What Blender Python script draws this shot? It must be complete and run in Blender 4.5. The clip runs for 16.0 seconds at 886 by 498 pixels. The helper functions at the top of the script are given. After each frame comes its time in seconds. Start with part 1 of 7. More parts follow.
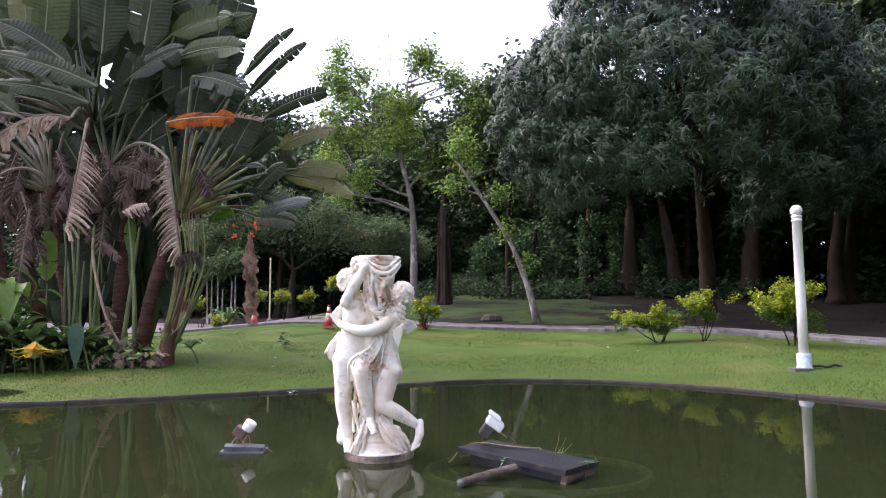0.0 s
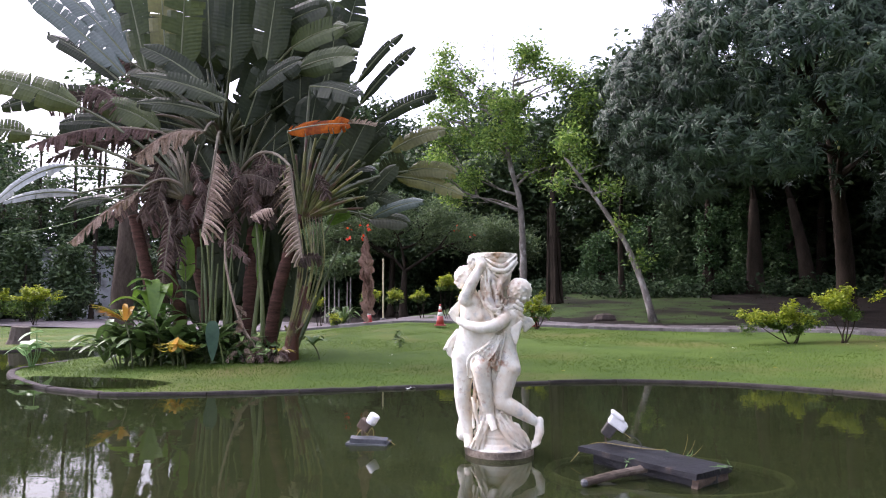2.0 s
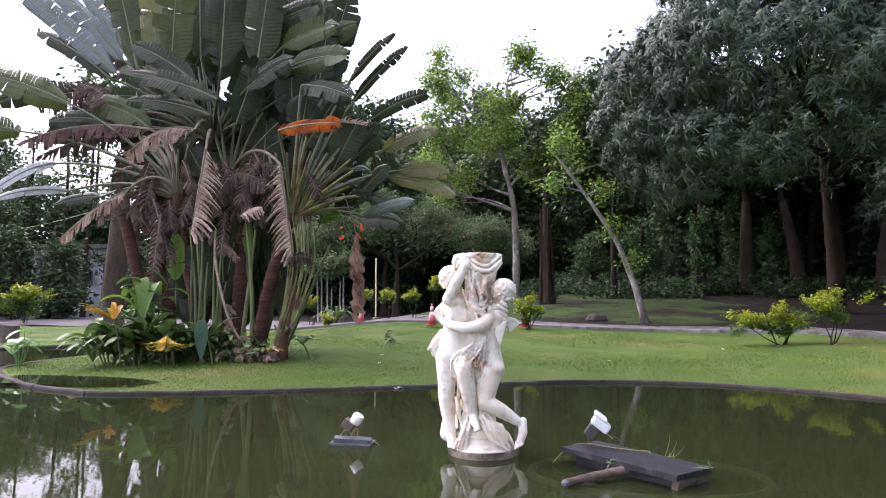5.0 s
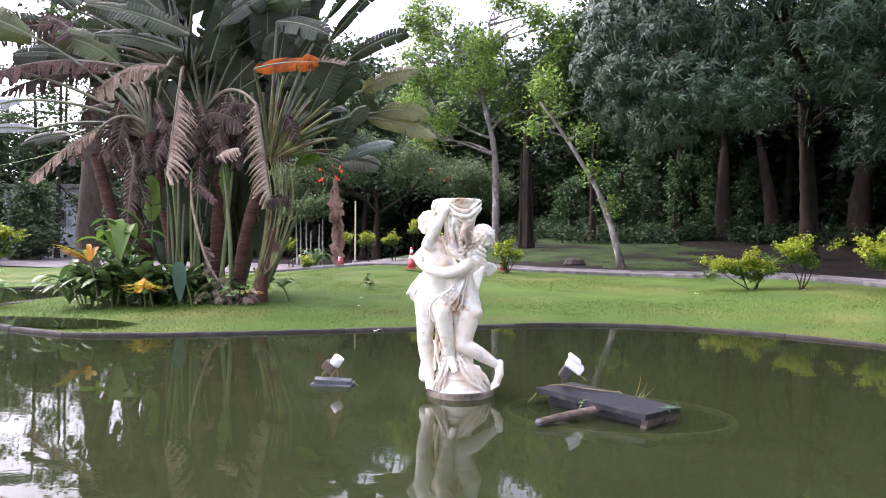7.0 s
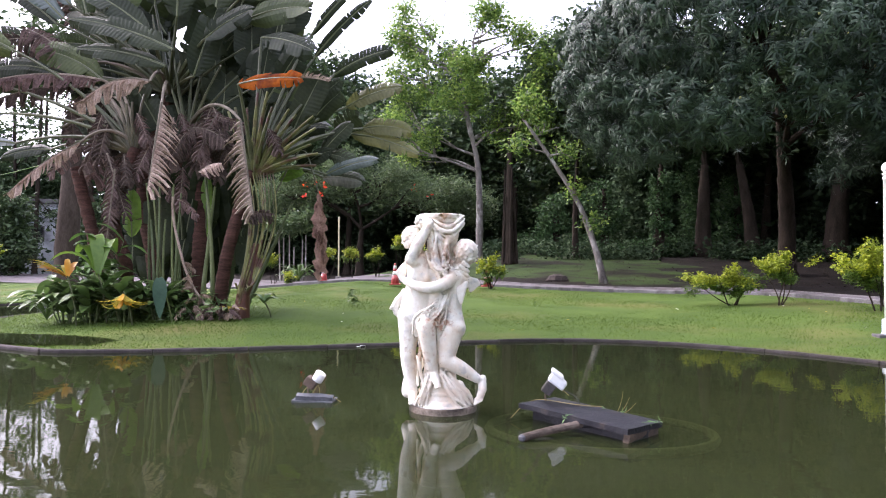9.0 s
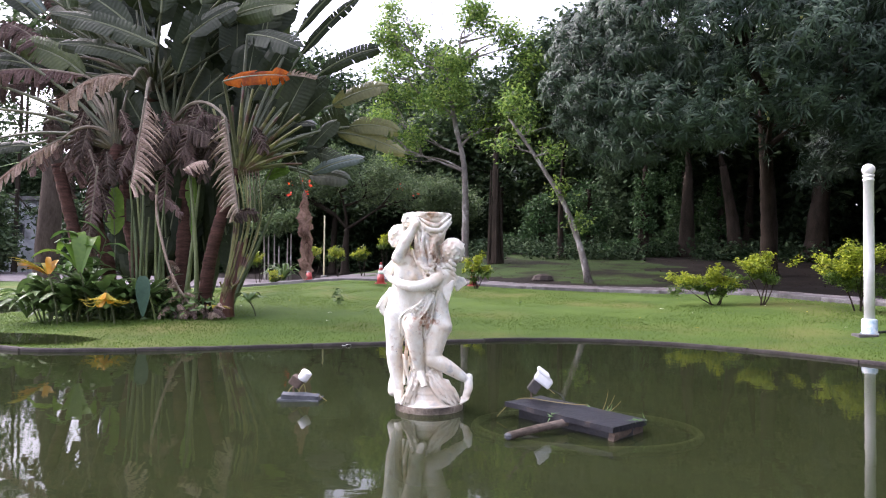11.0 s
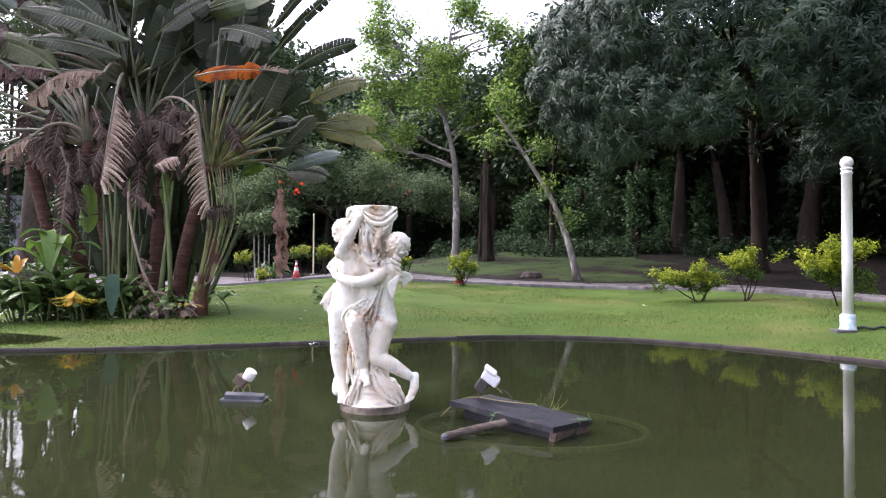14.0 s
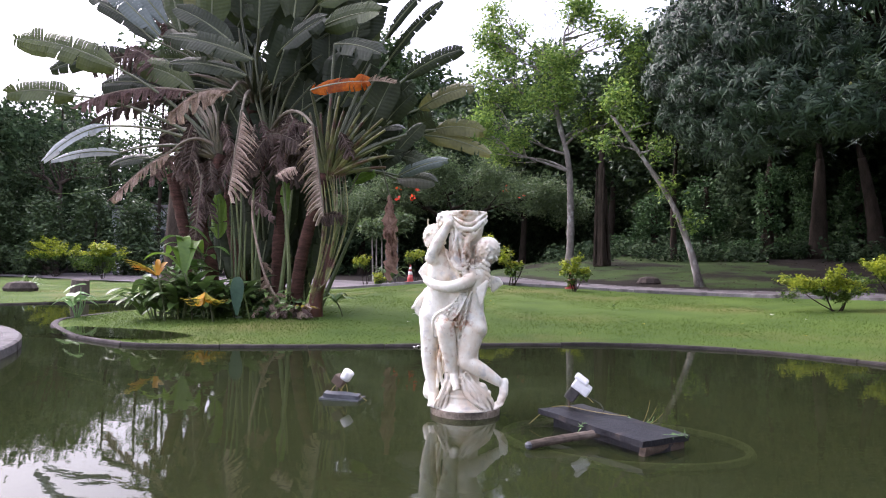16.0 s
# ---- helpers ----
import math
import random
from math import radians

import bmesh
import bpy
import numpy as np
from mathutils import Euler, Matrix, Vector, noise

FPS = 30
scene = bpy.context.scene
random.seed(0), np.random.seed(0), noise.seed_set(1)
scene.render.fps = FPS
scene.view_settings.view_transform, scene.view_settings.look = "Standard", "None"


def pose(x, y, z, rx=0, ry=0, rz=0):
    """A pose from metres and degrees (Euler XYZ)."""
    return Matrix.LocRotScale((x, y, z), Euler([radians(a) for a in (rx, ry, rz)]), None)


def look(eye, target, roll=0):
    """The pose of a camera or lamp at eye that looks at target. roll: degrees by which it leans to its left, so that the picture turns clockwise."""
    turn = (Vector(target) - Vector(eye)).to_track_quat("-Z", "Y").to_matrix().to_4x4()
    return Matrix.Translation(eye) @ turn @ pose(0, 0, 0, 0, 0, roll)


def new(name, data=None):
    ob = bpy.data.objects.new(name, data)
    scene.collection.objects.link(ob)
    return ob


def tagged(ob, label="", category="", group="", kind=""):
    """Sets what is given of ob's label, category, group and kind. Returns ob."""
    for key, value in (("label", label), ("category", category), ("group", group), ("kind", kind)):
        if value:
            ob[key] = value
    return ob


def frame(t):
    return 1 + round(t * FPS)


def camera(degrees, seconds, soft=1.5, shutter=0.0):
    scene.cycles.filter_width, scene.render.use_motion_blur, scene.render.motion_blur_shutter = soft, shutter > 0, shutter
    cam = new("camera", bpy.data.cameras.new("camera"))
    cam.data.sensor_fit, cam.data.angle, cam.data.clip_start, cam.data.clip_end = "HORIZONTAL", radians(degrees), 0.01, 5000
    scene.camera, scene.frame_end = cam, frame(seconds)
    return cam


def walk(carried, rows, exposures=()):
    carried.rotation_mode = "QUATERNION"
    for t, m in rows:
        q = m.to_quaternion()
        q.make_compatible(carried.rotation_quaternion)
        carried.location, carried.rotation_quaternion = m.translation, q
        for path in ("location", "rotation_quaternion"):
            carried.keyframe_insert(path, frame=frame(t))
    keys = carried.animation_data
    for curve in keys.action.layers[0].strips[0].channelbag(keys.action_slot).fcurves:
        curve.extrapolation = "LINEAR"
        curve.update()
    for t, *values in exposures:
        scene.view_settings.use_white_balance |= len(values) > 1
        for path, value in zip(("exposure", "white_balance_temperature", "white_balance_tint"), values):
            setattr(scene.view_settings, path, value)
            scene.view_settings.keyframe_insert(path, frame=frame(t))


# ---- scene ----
cam = camera(69.3, 16.0, soft=1.1)
# seconds, eye, yaw, pitch, roll
PATH = [
    (0.0, 0.740, 1.442, 1.078, 2.99, 5.15, -0.25),
    (0.5, 0.712, 1.428, 1.075, 4.45, 5.15, -0.32),
    (1.0, 0.673, 1.421, 1.064, 7.32, 5.21, -0.27),
    (1.5, 0.660, 1.410, 1.054, 10.41, 5.23, -0.20),
    (2.0, 0.674, 1.426, 1.059, 12.60, 5.17, -0.30),
    (2.5, 0.696, 1.441, 1.064, 13.35, 5.15, -0.20),
    (3.0, 0.717, 1.455, 1.061, 13.60, 5.15, -0.23),
    (3.5, 0.736, 1.461, 1.059, 13.36, 5.15, -0.14),
    (3.8, 0.737, 1.460, 1.059, 13.20, 5.15, -0.13),
    (5.3, 0.750, 1.445, 1.063, 11.85, 5.10, 0.03),
    (5.8, 0.756, 1.438, 1.066, 11.40, 2.79, 0.08),
    (6.0, 0.756, 1.438, 1.066, 11.18, 1.02, 0.14),
    (6.5, 0.756, 1.440, 1.067, 10.72, -1.55, 0.20),
    (7.0, 0.750, 1.437, 1.075, 10.30, 0.08, 0.33),
    (7.5, 0.746, 1.429, 1.073, 9.91, 1.55, 0.30),
    (8.0, 0.751, 1.425, 1.073, 9.57, 1.55, 0.34),
    (8.5, 0.753, 1.436, 1.069, 9.21, 1.56, 0.39),
    (9.0, 0.756, 1.433, 1.066, 8.87, 1.54, 0.40),
    (11.5, 0.747, 1.430, 1.056, 7.44, 1.53, 0.55),
    (12.0, 0.794, 1.432, 1.052, 7.33, 1.56, 0.41),
    (12.5, 0.895, 1.443, 1.055, 7.13, 1.52, 0.19),
    (13.0, 0.996, 1.463, 1.040, 7.06, 1.53, 0.23),
    (13.5, 1.068, 1.554, 1.028, 7.03, 1.39, 0.27),
    (14.0, 1.112, 1.635, 1.039, 7.51, 1.35, 0.32),
    (14.5, 1.161, 1.677, 1.041, 8.55, 1.56, 0.39),
    (15.0, 1.232, 1.705, 1.043, 11.44, 1.61, 0.41),
    (15.5, 1.281, 1.711, 1.044, 14.97, 1.60, 0.45),
    (16.0, 1.304, 1.686, 1.046, 17.98, 1.66, 0.58),]
walk(cam, [(t, pose(x, y, z, 90 + pitch, 0, yaw) @ pose(0, 0, 0, 0, 0, roll)) for t, x, y, z, yaw, pitch, roll in PATH],
     exposures=[(0.0, 2.10, 5800, 25), (0.6, 2.26, 5800, 25), (2.0, 2.09, 5800, 25), (3.7, 2.21, 5800, 25), (5.8, 2.27, 5800, 25), (6.5, 2.57, 5800, 25), (7.0, 2.66, 5800, 25), (9.0, 2.40, 5800, 25), (12.0, 2.35, 5800, 25), (14.5, 2.36, 5800, 25), (16.0, 2.18, 5800, 25)])

# ---- light: soft evening sky, sun low behind the palm ----
world = bpy.data.worlds.new("sky")
scene.world = world
world.use_nodes = True
wn, wl = world.node_tree.nodes, world.node_tree.links
sky = wn.new("ShaderNodeTexSky")
sky.sky_type = "NISHITA"
sky.sun_disc = False
sky.sun_elevation, sky.sun_rotation = radians(44), radians(-70)
sky.air_density, sky.dust_density, sky.ozone_density = 0.6, 9.0, 0.6
wn["Background"].inputs["Strength"].default_value = 0.15
haze = wn.new("ShaderNodeMix")
haze.data_type = "RGBA"
haze.inputs["Factor"].default_value = 0.65
haze.inputs[7].default_value = (3.6, 3.65, 3.75, 1)  # thin even cloud
wl.new(sky.outputs["Color"], haze.inputs[6])
wl.new(haze.outputs[2], wn["Background"].inputs["Color"])
sun_data = bpy.data.lights.new("sun", "SUN")
sun_data.energy, sun_data.angle, sun_data.color = 0.5, radians(50), (1.0, 0.96, 0.9)
sun = new("sun", sun_data)
sun.matrix_world = look((-40, 14, 41), (0, 0, 0))


# ---- materials ----
def material(name, dark, light, scale=8.0, rough=0.7, bump=0.2, detail_scale=None, island=0.0, metal=0.0, spec=0.5,
             stain=None, stain_scale=1.5, stain_cut=0.55, through_light=0.0, stretch=(1, 1, 1), per_object=0.0):
    """A surface with colour noise at two scales, optional stains, relief and per-leaf change."""
    m = bpy.data.materials.new(name)
    m.use_nodes = True
    n, l = m.node_tree.nodes, m.node_tree.links
    b = n["Principled BSDF"]
    co = n.new("ShaderNodeTexCoord")
    mp = n.new("ShaderNodeMapping")
    mp.inputs["Scale"].default_value = stretch
    l.new(co.outputs["Object"], mp.inputs["Vector"])
    a = n.new("ShaderNodeTexNoise")
    a.inputs["Scale"].default_value, a.inputs["Detail"].default_value = scale, 6
    c = n.new("ShaderNodeTexNoise")
    c.inputs["Scale"].default_value, c.inputs["Detail"].default_value = detail_scale or scale * 7, 4
    for t in (a, c):
        l.new(mp.outputs["Vector"], t.inputs["Vector"])
    add = n.new("ShaderNodeMath")
    add.operation = "MULTIPLY_ADD"
    add.inputs[1].default_value = 0.6
    l.new(a.outputs["Fac"], add.inputs[0])
    half = n.new("ShaderNodeMath")
    half.operation = "MULTIPLY"
    half.inputs[1].default_value = 0.4
    l.new(c.outputs["Fac"], half.inputs[0])
    l.new(half.outputs[0], add.inputs[2])
    ramp = n.new("ShaderNodeValToRGB")
    ramp.color_ramp.elements[0].position, ramp.color_ramp.elements[1].position = 0.32, 0.68
    ramp.color_ramp.elements[0].color, ramp.color_ramp.elements[1].color = (*dark, 1), (*light, 1)
    l.new(add.outputs[0], ramp.inputs["Fac"])
    out = ramp.outputs["Color"]
    for amount, node, socket in ((island, "ShaderNodeNewGeometry", "Random Per Island"), (per_object, "ShaderNodeObjectInfo", "Random")):
        if amount:
            g = n.new(node)
            hsv = n.new("ShaderNodeHueSaturation")
            v = n.new("ShaderNodeMapRange")
            v.inputs["To Min"].default_value, v.inputs["To Max"].default_value = 1 - amount, 1 + amount
            l.new(g.outputs[socket], v.inputs["Value"])
            l.new(v.outputs["Result"], hsv.inputs["Value"])
            h = n.new("ShaderNodeMapRange")
            h.inputs["To Min"].default_value, h.inputs["To Max"].default_value = 0.5 + amount * 0.05, 0.5 - amount * 0.04
            l.new(g.outputs[socket], h.inputs["Value"])
            l.new(h.outputs["Result"], hsv.inputs["Hue"])
            l.new(out, hsv.inputs["Color"])
            out = hsv.outputs["Color"]
    if stain:
        s = n.new("ShaderNodeTexNoise")
        s.inputs["Scale"].default_value, s.inputs["Detail"].default_value = stain_scale, 8
        l.new(mp.outputs["Vector"], s.inputs["Vector"])
        sr = n.new("ShaderNodeMapRange")
        sr.inputs["From Min"].default_value, sr.inputs["From Max"].default_value = stain_cut, stain_cut + 0.16
        l.new(s.outputs["Fac"], sr.inputs["Value"])
        mix = n.new("ShaderNodeMix")
        mix.data_type = "RGBA"
        l.new(sr.outputs["Result"], mix.inputs["Factor"])
        l.new(out, mix.inputs[6])
        mix.inputs[7].default_value = (*stain, 1)
        out = mix.outputs[2]
    l.new(out, b.inputs["Base Color"])
    b.inputs["Roughness"].default_value, b.inputs["Metallic"].default_value = rough, metal
    b.inputs["Specular IOR Level"].default_value = min(spec, 0.12) if rough >= 0.75 else spec
    if bump:
        bp = n.new("ShaderNodeBump")
        bp.inputs["Strength"].default_value, bp.inputs["Distance"].default_value = bump, 0.02
        l.new(add.outputs[0], bp.inputs["Height"])
        l.new(bp.outputs["Normal"], b.inputs["Normal"])
    if through_light:
        tr = n.new("ShaderNodeBsdfTranslucent")
        l.new(out, tr.inputs["Color"])
        ms = n.new("ShaderNodeMixShader")
        ms.inputs[0].default_value = through_light
        l.new(b.outputs[0], ms.inputs[1])
        l.new(tr.outputs[0], ms.inputs[2])
        l.new(ms.outputs[0], n["Material Output"].inputs["Surface"])
    return m


def leaf_mat(name, dark, light, rough=0.45, island=0.35, glow=0.25, spec=0.4):
    return material(name, dark, light, scale=1.2, rough=rough, bump=0.0, island=island, through_light=glow, spec=spec)


M = {
    "lawn": material("lawn", (0.036, 0.066, 0.012), (0.082, 0.126, 0.023), 0.8, 0.9, 0.5, 30, stain=(0.115, 0.115, 0.036), stain_scale=0.35, stain_cut=0.52),
    "grass": leaf_mat("grass_blades", (0.075, 0.122, 0.022), (0.125, 0.182, 0.036), 0.7, 0.2, 0.5, 0.2),
    # dark wet soil, darkened further for canopy shade the trees fail to cast
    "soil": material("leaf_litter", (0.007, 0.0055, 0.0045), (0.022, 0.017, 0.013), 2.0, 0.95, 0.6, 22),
    "litter": material("fallen_leaves", (0.016, 0.012, 0.009), (0.055, 0.042, 0.03), 6, 0.9, 0.3, 40, island=0.4),
    # bare-soil patches on grass darkened for the tree shade missing there
    "verge": material("patchy_shaded_verge", (0.022, 0.040, 0.011), (0.046, 0.070, 0.018), 0.9, 0.95, 0.5, 25, stain=(0.016, 0.013, 0.010), stain_scale=0.55, stain_cut=0.47),
    "asphalt": material("pavement", (0.095, 0.083, 0.086), (0.16, 0.142, 0.145), 1.5, 0.85, 0.3, 60, stain=(0.06, 0.05, 0.047), stain_scale=0.6),
    "kerb": material("kerb_concrete", (0.08, 0.076, 0.074), (0.20, 0.19, 0.19), 3, 0.85, 0.4, 40, stain=(0.04, 0.036, 0.032), stain_scale=2.5, per_object=0.2),
    "coping": material("coping_concrete", (0.020, 0.016, 0.017), (0.075, 0.064, 0.062), 5, 0.8, 0.6, 45, stain=(0.05, 0.042, 0.04), stain_scale=3, per_object=0.25),
    "stained_stone": material("waterline_stone", (0.09, 0.068, 0.05), (0.36, 0.30, 0.24), 9, 0.8, 0.5, 60, stain=(0.04, 0.033, 0.027), stain_scale=6.0, stain_cut=0.48),
    "mud": material("pond_mud", (0.03, 0.035, 0.012), (0.06, 0.065, 0.02), 2, 0.9, 0.3),
    "slate": material("wet_slate", (0.006, 0.006, 0.008), (0.026, 0.025, 0.031), 6, 0.45, 0.6, 50, spec=0.3, stain=(0.075, 0.055, 0.045), stain_scale=7, stain_cut=0.58),
    "slate_light": material("grey_slate", (0.04, 0.043, 0.05), (0.12, 0.125, 0.14), 8, 0.6, 0.5, 60),
    "log": material("rotten_wood", (0.03, 0.022, 0.016), (0.2, 0.16, 0.13), 9, 0.85, 0.8, 40, stretch=(0.3, 1, 1)),
    "lamp_housing": material("grimy_dark_housing", (0.025, 0.023, 0.022), (0.085, 0.075, 0.07), 14, 0.5, 0.3, 60),
    "white_plastic": material("white_plastic", (0.68, 0.68, 0.68), (0.84, 0.84, 0.84), 12, 0.4, 0.05),
    "rust": material("rusty_steel", (0.05, 0.035, 0.025), (0.16, 0.11, 0.08), 18, 0.7, 0.4),
    "wire": material("yellow_wire", (0.2, 0.15, 0.05), (0.36, 0.28, 0.1), 20, 0.5, 0.0),
    "black_wire": material("black_wire", (0.015, 0.015, 0.015), (0.03, 0.03, 0.03), 20, 0.5, 0.0),
    "white_paint": material("chalky_white_paint", (0.62, 0.6, 0.57), (0.8, 0.79, 0.77), 6, 0.55, 0.1, 50, stain=(0.5, 0.45, 0.38), stain_scale=5, stain_cut=0.6, stretch=(1, 1, 0.3)),
    "blue_paint": material("flaking_blue_paint", (0.16, 0.32, 0.45), (0.62, 0.66, 0.68), 14, 0.7, 0.3, 60, stain=(0.7, 0.7, 0.68), stain_scale=9, stain_cut=0.5),
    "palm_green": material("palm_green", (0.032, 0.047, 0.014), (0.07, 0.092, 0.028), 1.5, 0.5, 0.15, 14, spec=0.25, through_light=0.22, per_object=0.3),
    # darker copy of palm_green, its colour carries the shade inside the clump
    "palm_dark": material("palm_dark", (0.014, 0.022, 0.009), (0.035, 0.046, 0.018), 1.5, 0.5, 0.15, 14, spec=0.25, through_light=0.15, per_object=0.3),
    "palm_blue": material("palm_blue", (0.05, 0.075, 0.06), (0.10, 0.135, 0.12), 1.5, 0.28, 0.15, 14, through_light=0.2, per_object=0.2, spec=0.8),
    # high albedo stands in for sky reflected off these glossy leaves
    "palm_sky_pale": material("palm_sky_pale", (0.26, 0.29, 0.29), (0.44, 0.47, 0.47), 1.5, 0.4, 0.15, 14, through_light=0.2),
    "palm_olive": material("palm_olive", (0.09, 0.095, 0.025), (0.17, 0.165, 0.05), 1.5, 0.5, 0.15, 14, through_light=0.35, per_object=0.2),
    "palm_bright": material("palm_bright", (0.09, 0.17, 0.02), (0.17, 0.29, 0.04), 1.5, 0.4, 0.1, 14, through_light=0.4),
    "palm_dry_red": material("palm_dry_red", (0.14, 0.078, 0.058), (0.40, 0.26, 0.20), 5, 0.8, 0.4, 40, through_light=0.12),
    "petiole_dry": material("petiole_dry", (0.10, 0.08, 0.055), (0.23, 0.19, 0.14), 4, 0.7, 0.2, 40, per_object=0.25),
    "petiole_tan": material("petiole_tan", (0.035, 0.032, 0.014), (0.11, 0.095, 0.045), 4, 0.55, 0.2, 40, per_object=0.3),
    "stem_green": material("stem_green", (0.06, 0.085, 0.025), (0.15, 0.18, 0.07), 4, 0.5, 0.2, 40, per_object=0.3),
    "fresh_leaf": leaf_mat("fresh_understory_leaves", (0.05, 0.12, 0.02), (0.11, 0.2, 0.04), 0.4, 0.3, 0.3, 0.5),
    "broad_leaf": material("broad_leaf", (0.018, 0.048, 0.026), (0.042, 0.088, 0.048), 3, 0.55, 0.15, 20, spec=0.25, through_light=0.2),
    "midrib": material("leaf_midrib", (0.07, 0.085, 0.035), (0.15, 0.165, 0.08), 4, 0.5, 0.1, 40),
    "palm_dead": material("palm_dead", (0.04, 0.028, 0.025), (0.17, 0.122, 0.105), 5, 0.8, 0.4, 40, through_light=0.12, per_object=0.45),
    "palm_dry": material("palm_dry", (0.17, 0.12, 0.09), (0.52, 0.41, 0.33), 5, 0.8, 0.5, 40, through_light=0.12, per_object=0.2),
    "palm_orange": material("palm_orange", (0.17, 0.028, 0.003), (0.42, 0.115, 0.004), 3, 0.75, 0.2, 20, through_light=0.35, stain=(0.10, 0.02, 0.012), stain_scale=2.2, stain_cut=0.5),
    "palm_red": material("red_leaf_base", (0.03, 0.012, 0.009), (0.12, 0.042, 0.02), 3, 0.6, 0.4, 30, stretch=(3, 3, 0.4)),
    "bark_brown": material("brown_bark", (0.03, 0.022, 0.018), (0.095, 0.072, 0.06), 5, 0.9, 0.9, 30, stretch=(1, 1, 0.3)),
    "petiole": material("petiole", (0.04, 0.049, 0.022), (0.115, 0.125, 0.06), 4, 0.5, 0.2, 40, per_object=0.25),
    "petiole_red": material("petiole_sheath", (0.06, 0.068, 0.018), (0.16, 0.165, 0.045), 3, 0.5, 0.2, 30, stain=(0.06, 0.02, 0.012), stain_scale=4.5, stain_cut=0.48, per_object=0.35),
    "palm_trunk": material("ringed_palm_trunk", (0.018, 0.011, 0.009), (0.115, 0.058, 0.043), 4, 0.85, 0.8, 30, stretch=(1, 1, 5)),
    "bark_dark": material("dark_bark", (0.014, 0.011, 0.008), (0.05, 0.038, 0.028), 5, 0.9, 0.9, 30, stretch=(1, 1, 0.3)),
    "bark_grey": material("pale_grey_bark", (0.10, 0.088, 0.078), (0.26, 0.235, 0.21), 5, 0.85, 0.8, 35, stain=(0.42, 0.40, 0.37), stain_scale=4.0, stain_cut=0.54, stretch=(1, 1, 0.6)),
    "mango": leaf_mat("mango_leaves", (0.014, 0.030, 0.018), (0.058, 0.092, 0.052), 0.50, 0.5, 0.10, 0.24),
    "mid_leaf": leaf_mat("fresh_green_leaves", (0.10, 0.175, 0.034), (0.21, 0.31, 0.062), 0.5, 0.55, 0.45, 0.3),
    "dark_leaf": leaf_mat("dark_green_leaves", (0.036, 0.062, 0.024), (0.07, 0.108, 0.038), 0.45, 0.4, 0.2),
    "undergrowth": leaf_mat("undergrowth_leaves", (0.028, 0.048, 0.024), (0.064, 0.098, 0.044), 0.75, 0.45, 0.25, 0.1),
    "feather_leaf": leaf_mat("feathery_leaves", (0.065, 0.105, 0.04), (0.125, 0.175, 0.068), 0.5, 0.35, 0.3),
    "far_leaf": leaf_mat("far_leaves", (0.03, 0.055, 0.02), (0.06, 0.095, 0.032), 0.55, 0.45, 0.3),
    "ivy": leaf_mat("ivy_leaves", (0.034, 0.072, 0.026), (0.072, 0.13, 0.046), 0.6, 0.4, 0.25, 0.2),
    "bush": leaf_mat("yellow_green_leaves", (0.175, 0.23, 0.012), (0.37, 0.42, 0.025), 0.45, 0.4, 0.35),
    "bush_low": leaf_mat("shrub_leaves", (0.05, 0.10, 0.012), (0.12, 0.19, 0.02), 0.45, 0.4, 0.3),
    "croton": leaf_mat("orange_leaves", (0.46, 0.2, 0.015), (0.66, 0.4, 0.04), 0.45, 0.35, 0.4),
    "yellow_leaf": leaf_mat("yellowing_leaves", (0.28, 0.24, 0.02), (0.45, 0.36, 0.05), 0.45, 0.35, 0.4),
    "under_leaf": leaf_mat("glossy_understory_leaves", (0.05, 0.10, 0.027), (0.13, 0.20, 0.052), 0.4, 0.4, 0.25, 0.6),
    "flower": leaf_mat("red_flowers", (0.45, 0.04, 0.01), (0.6, 0.08, 0.02), 0.5, 0.2, 0.4),
    "fruit": material("green_mango_fruit", (0.15, 0.17, 0.045), (0.28, 0.27, 0.07), 9, 0.4, 0.0),
    "cone_orange": material("cone_orange", (0.36, 0.06, 0.055), (0.50, 0.09, 0.08), 8, 0.5, 0.1),
    "yellow_paint": material("faded_yellow_paint", (0.4, 0.36, 0.2), (0.55, 0.5, 0.32), 8, 0.6, 0.1),
    "stump": material("weathered_stump", (0.05, 0.04, 0.035), (0.15, 0.125, 0.11), 7, 0.9, 0.9, 40, stretch=(1, 1, 0.3)),
    "rock": material("mossy_stone", (0.03, 0.026, 0.023), (0.10, 0.08, 0.07), 5, 0.9, 0.8, 40),
    "render_wall": material("grey_rendered_wall", (0.4, 0.42, 0.44), (0.55, 0.56, 0.57), 1.5, 0.85, 0.2, 30, stain=(0.2, 0.2, 0.2), stain_scale=0.8),
    "dark_glass": material("dark_window", (0.02, 0.022, 0.025), (0.04, 0.042, 0.045), 2, 0.15, 0.0),
    "steel": material("galvanised_steel", (0.45, 0.46, 0.48), (0.6, 0.6, 0.62), 5, 0.5, 0.1, metal=0.3),
    "pink_floor": material("red_gravel_bed", (0.09, 0.05, 0.045), (0.2, 0.11, 0.1), 12, 0.9, 0.5),
    "pipe": material("slimy_pipe", (0.24, 0.26, 0.17), (0.36, 0.38, 0.26), 6, 0.8, 0.3),
    "lily": leaf_mat("taro_leaves", (0.16, 0.28, 0.11), (0.27, 0.42, 0.18), 0.4, 0.3, 0.35),
}


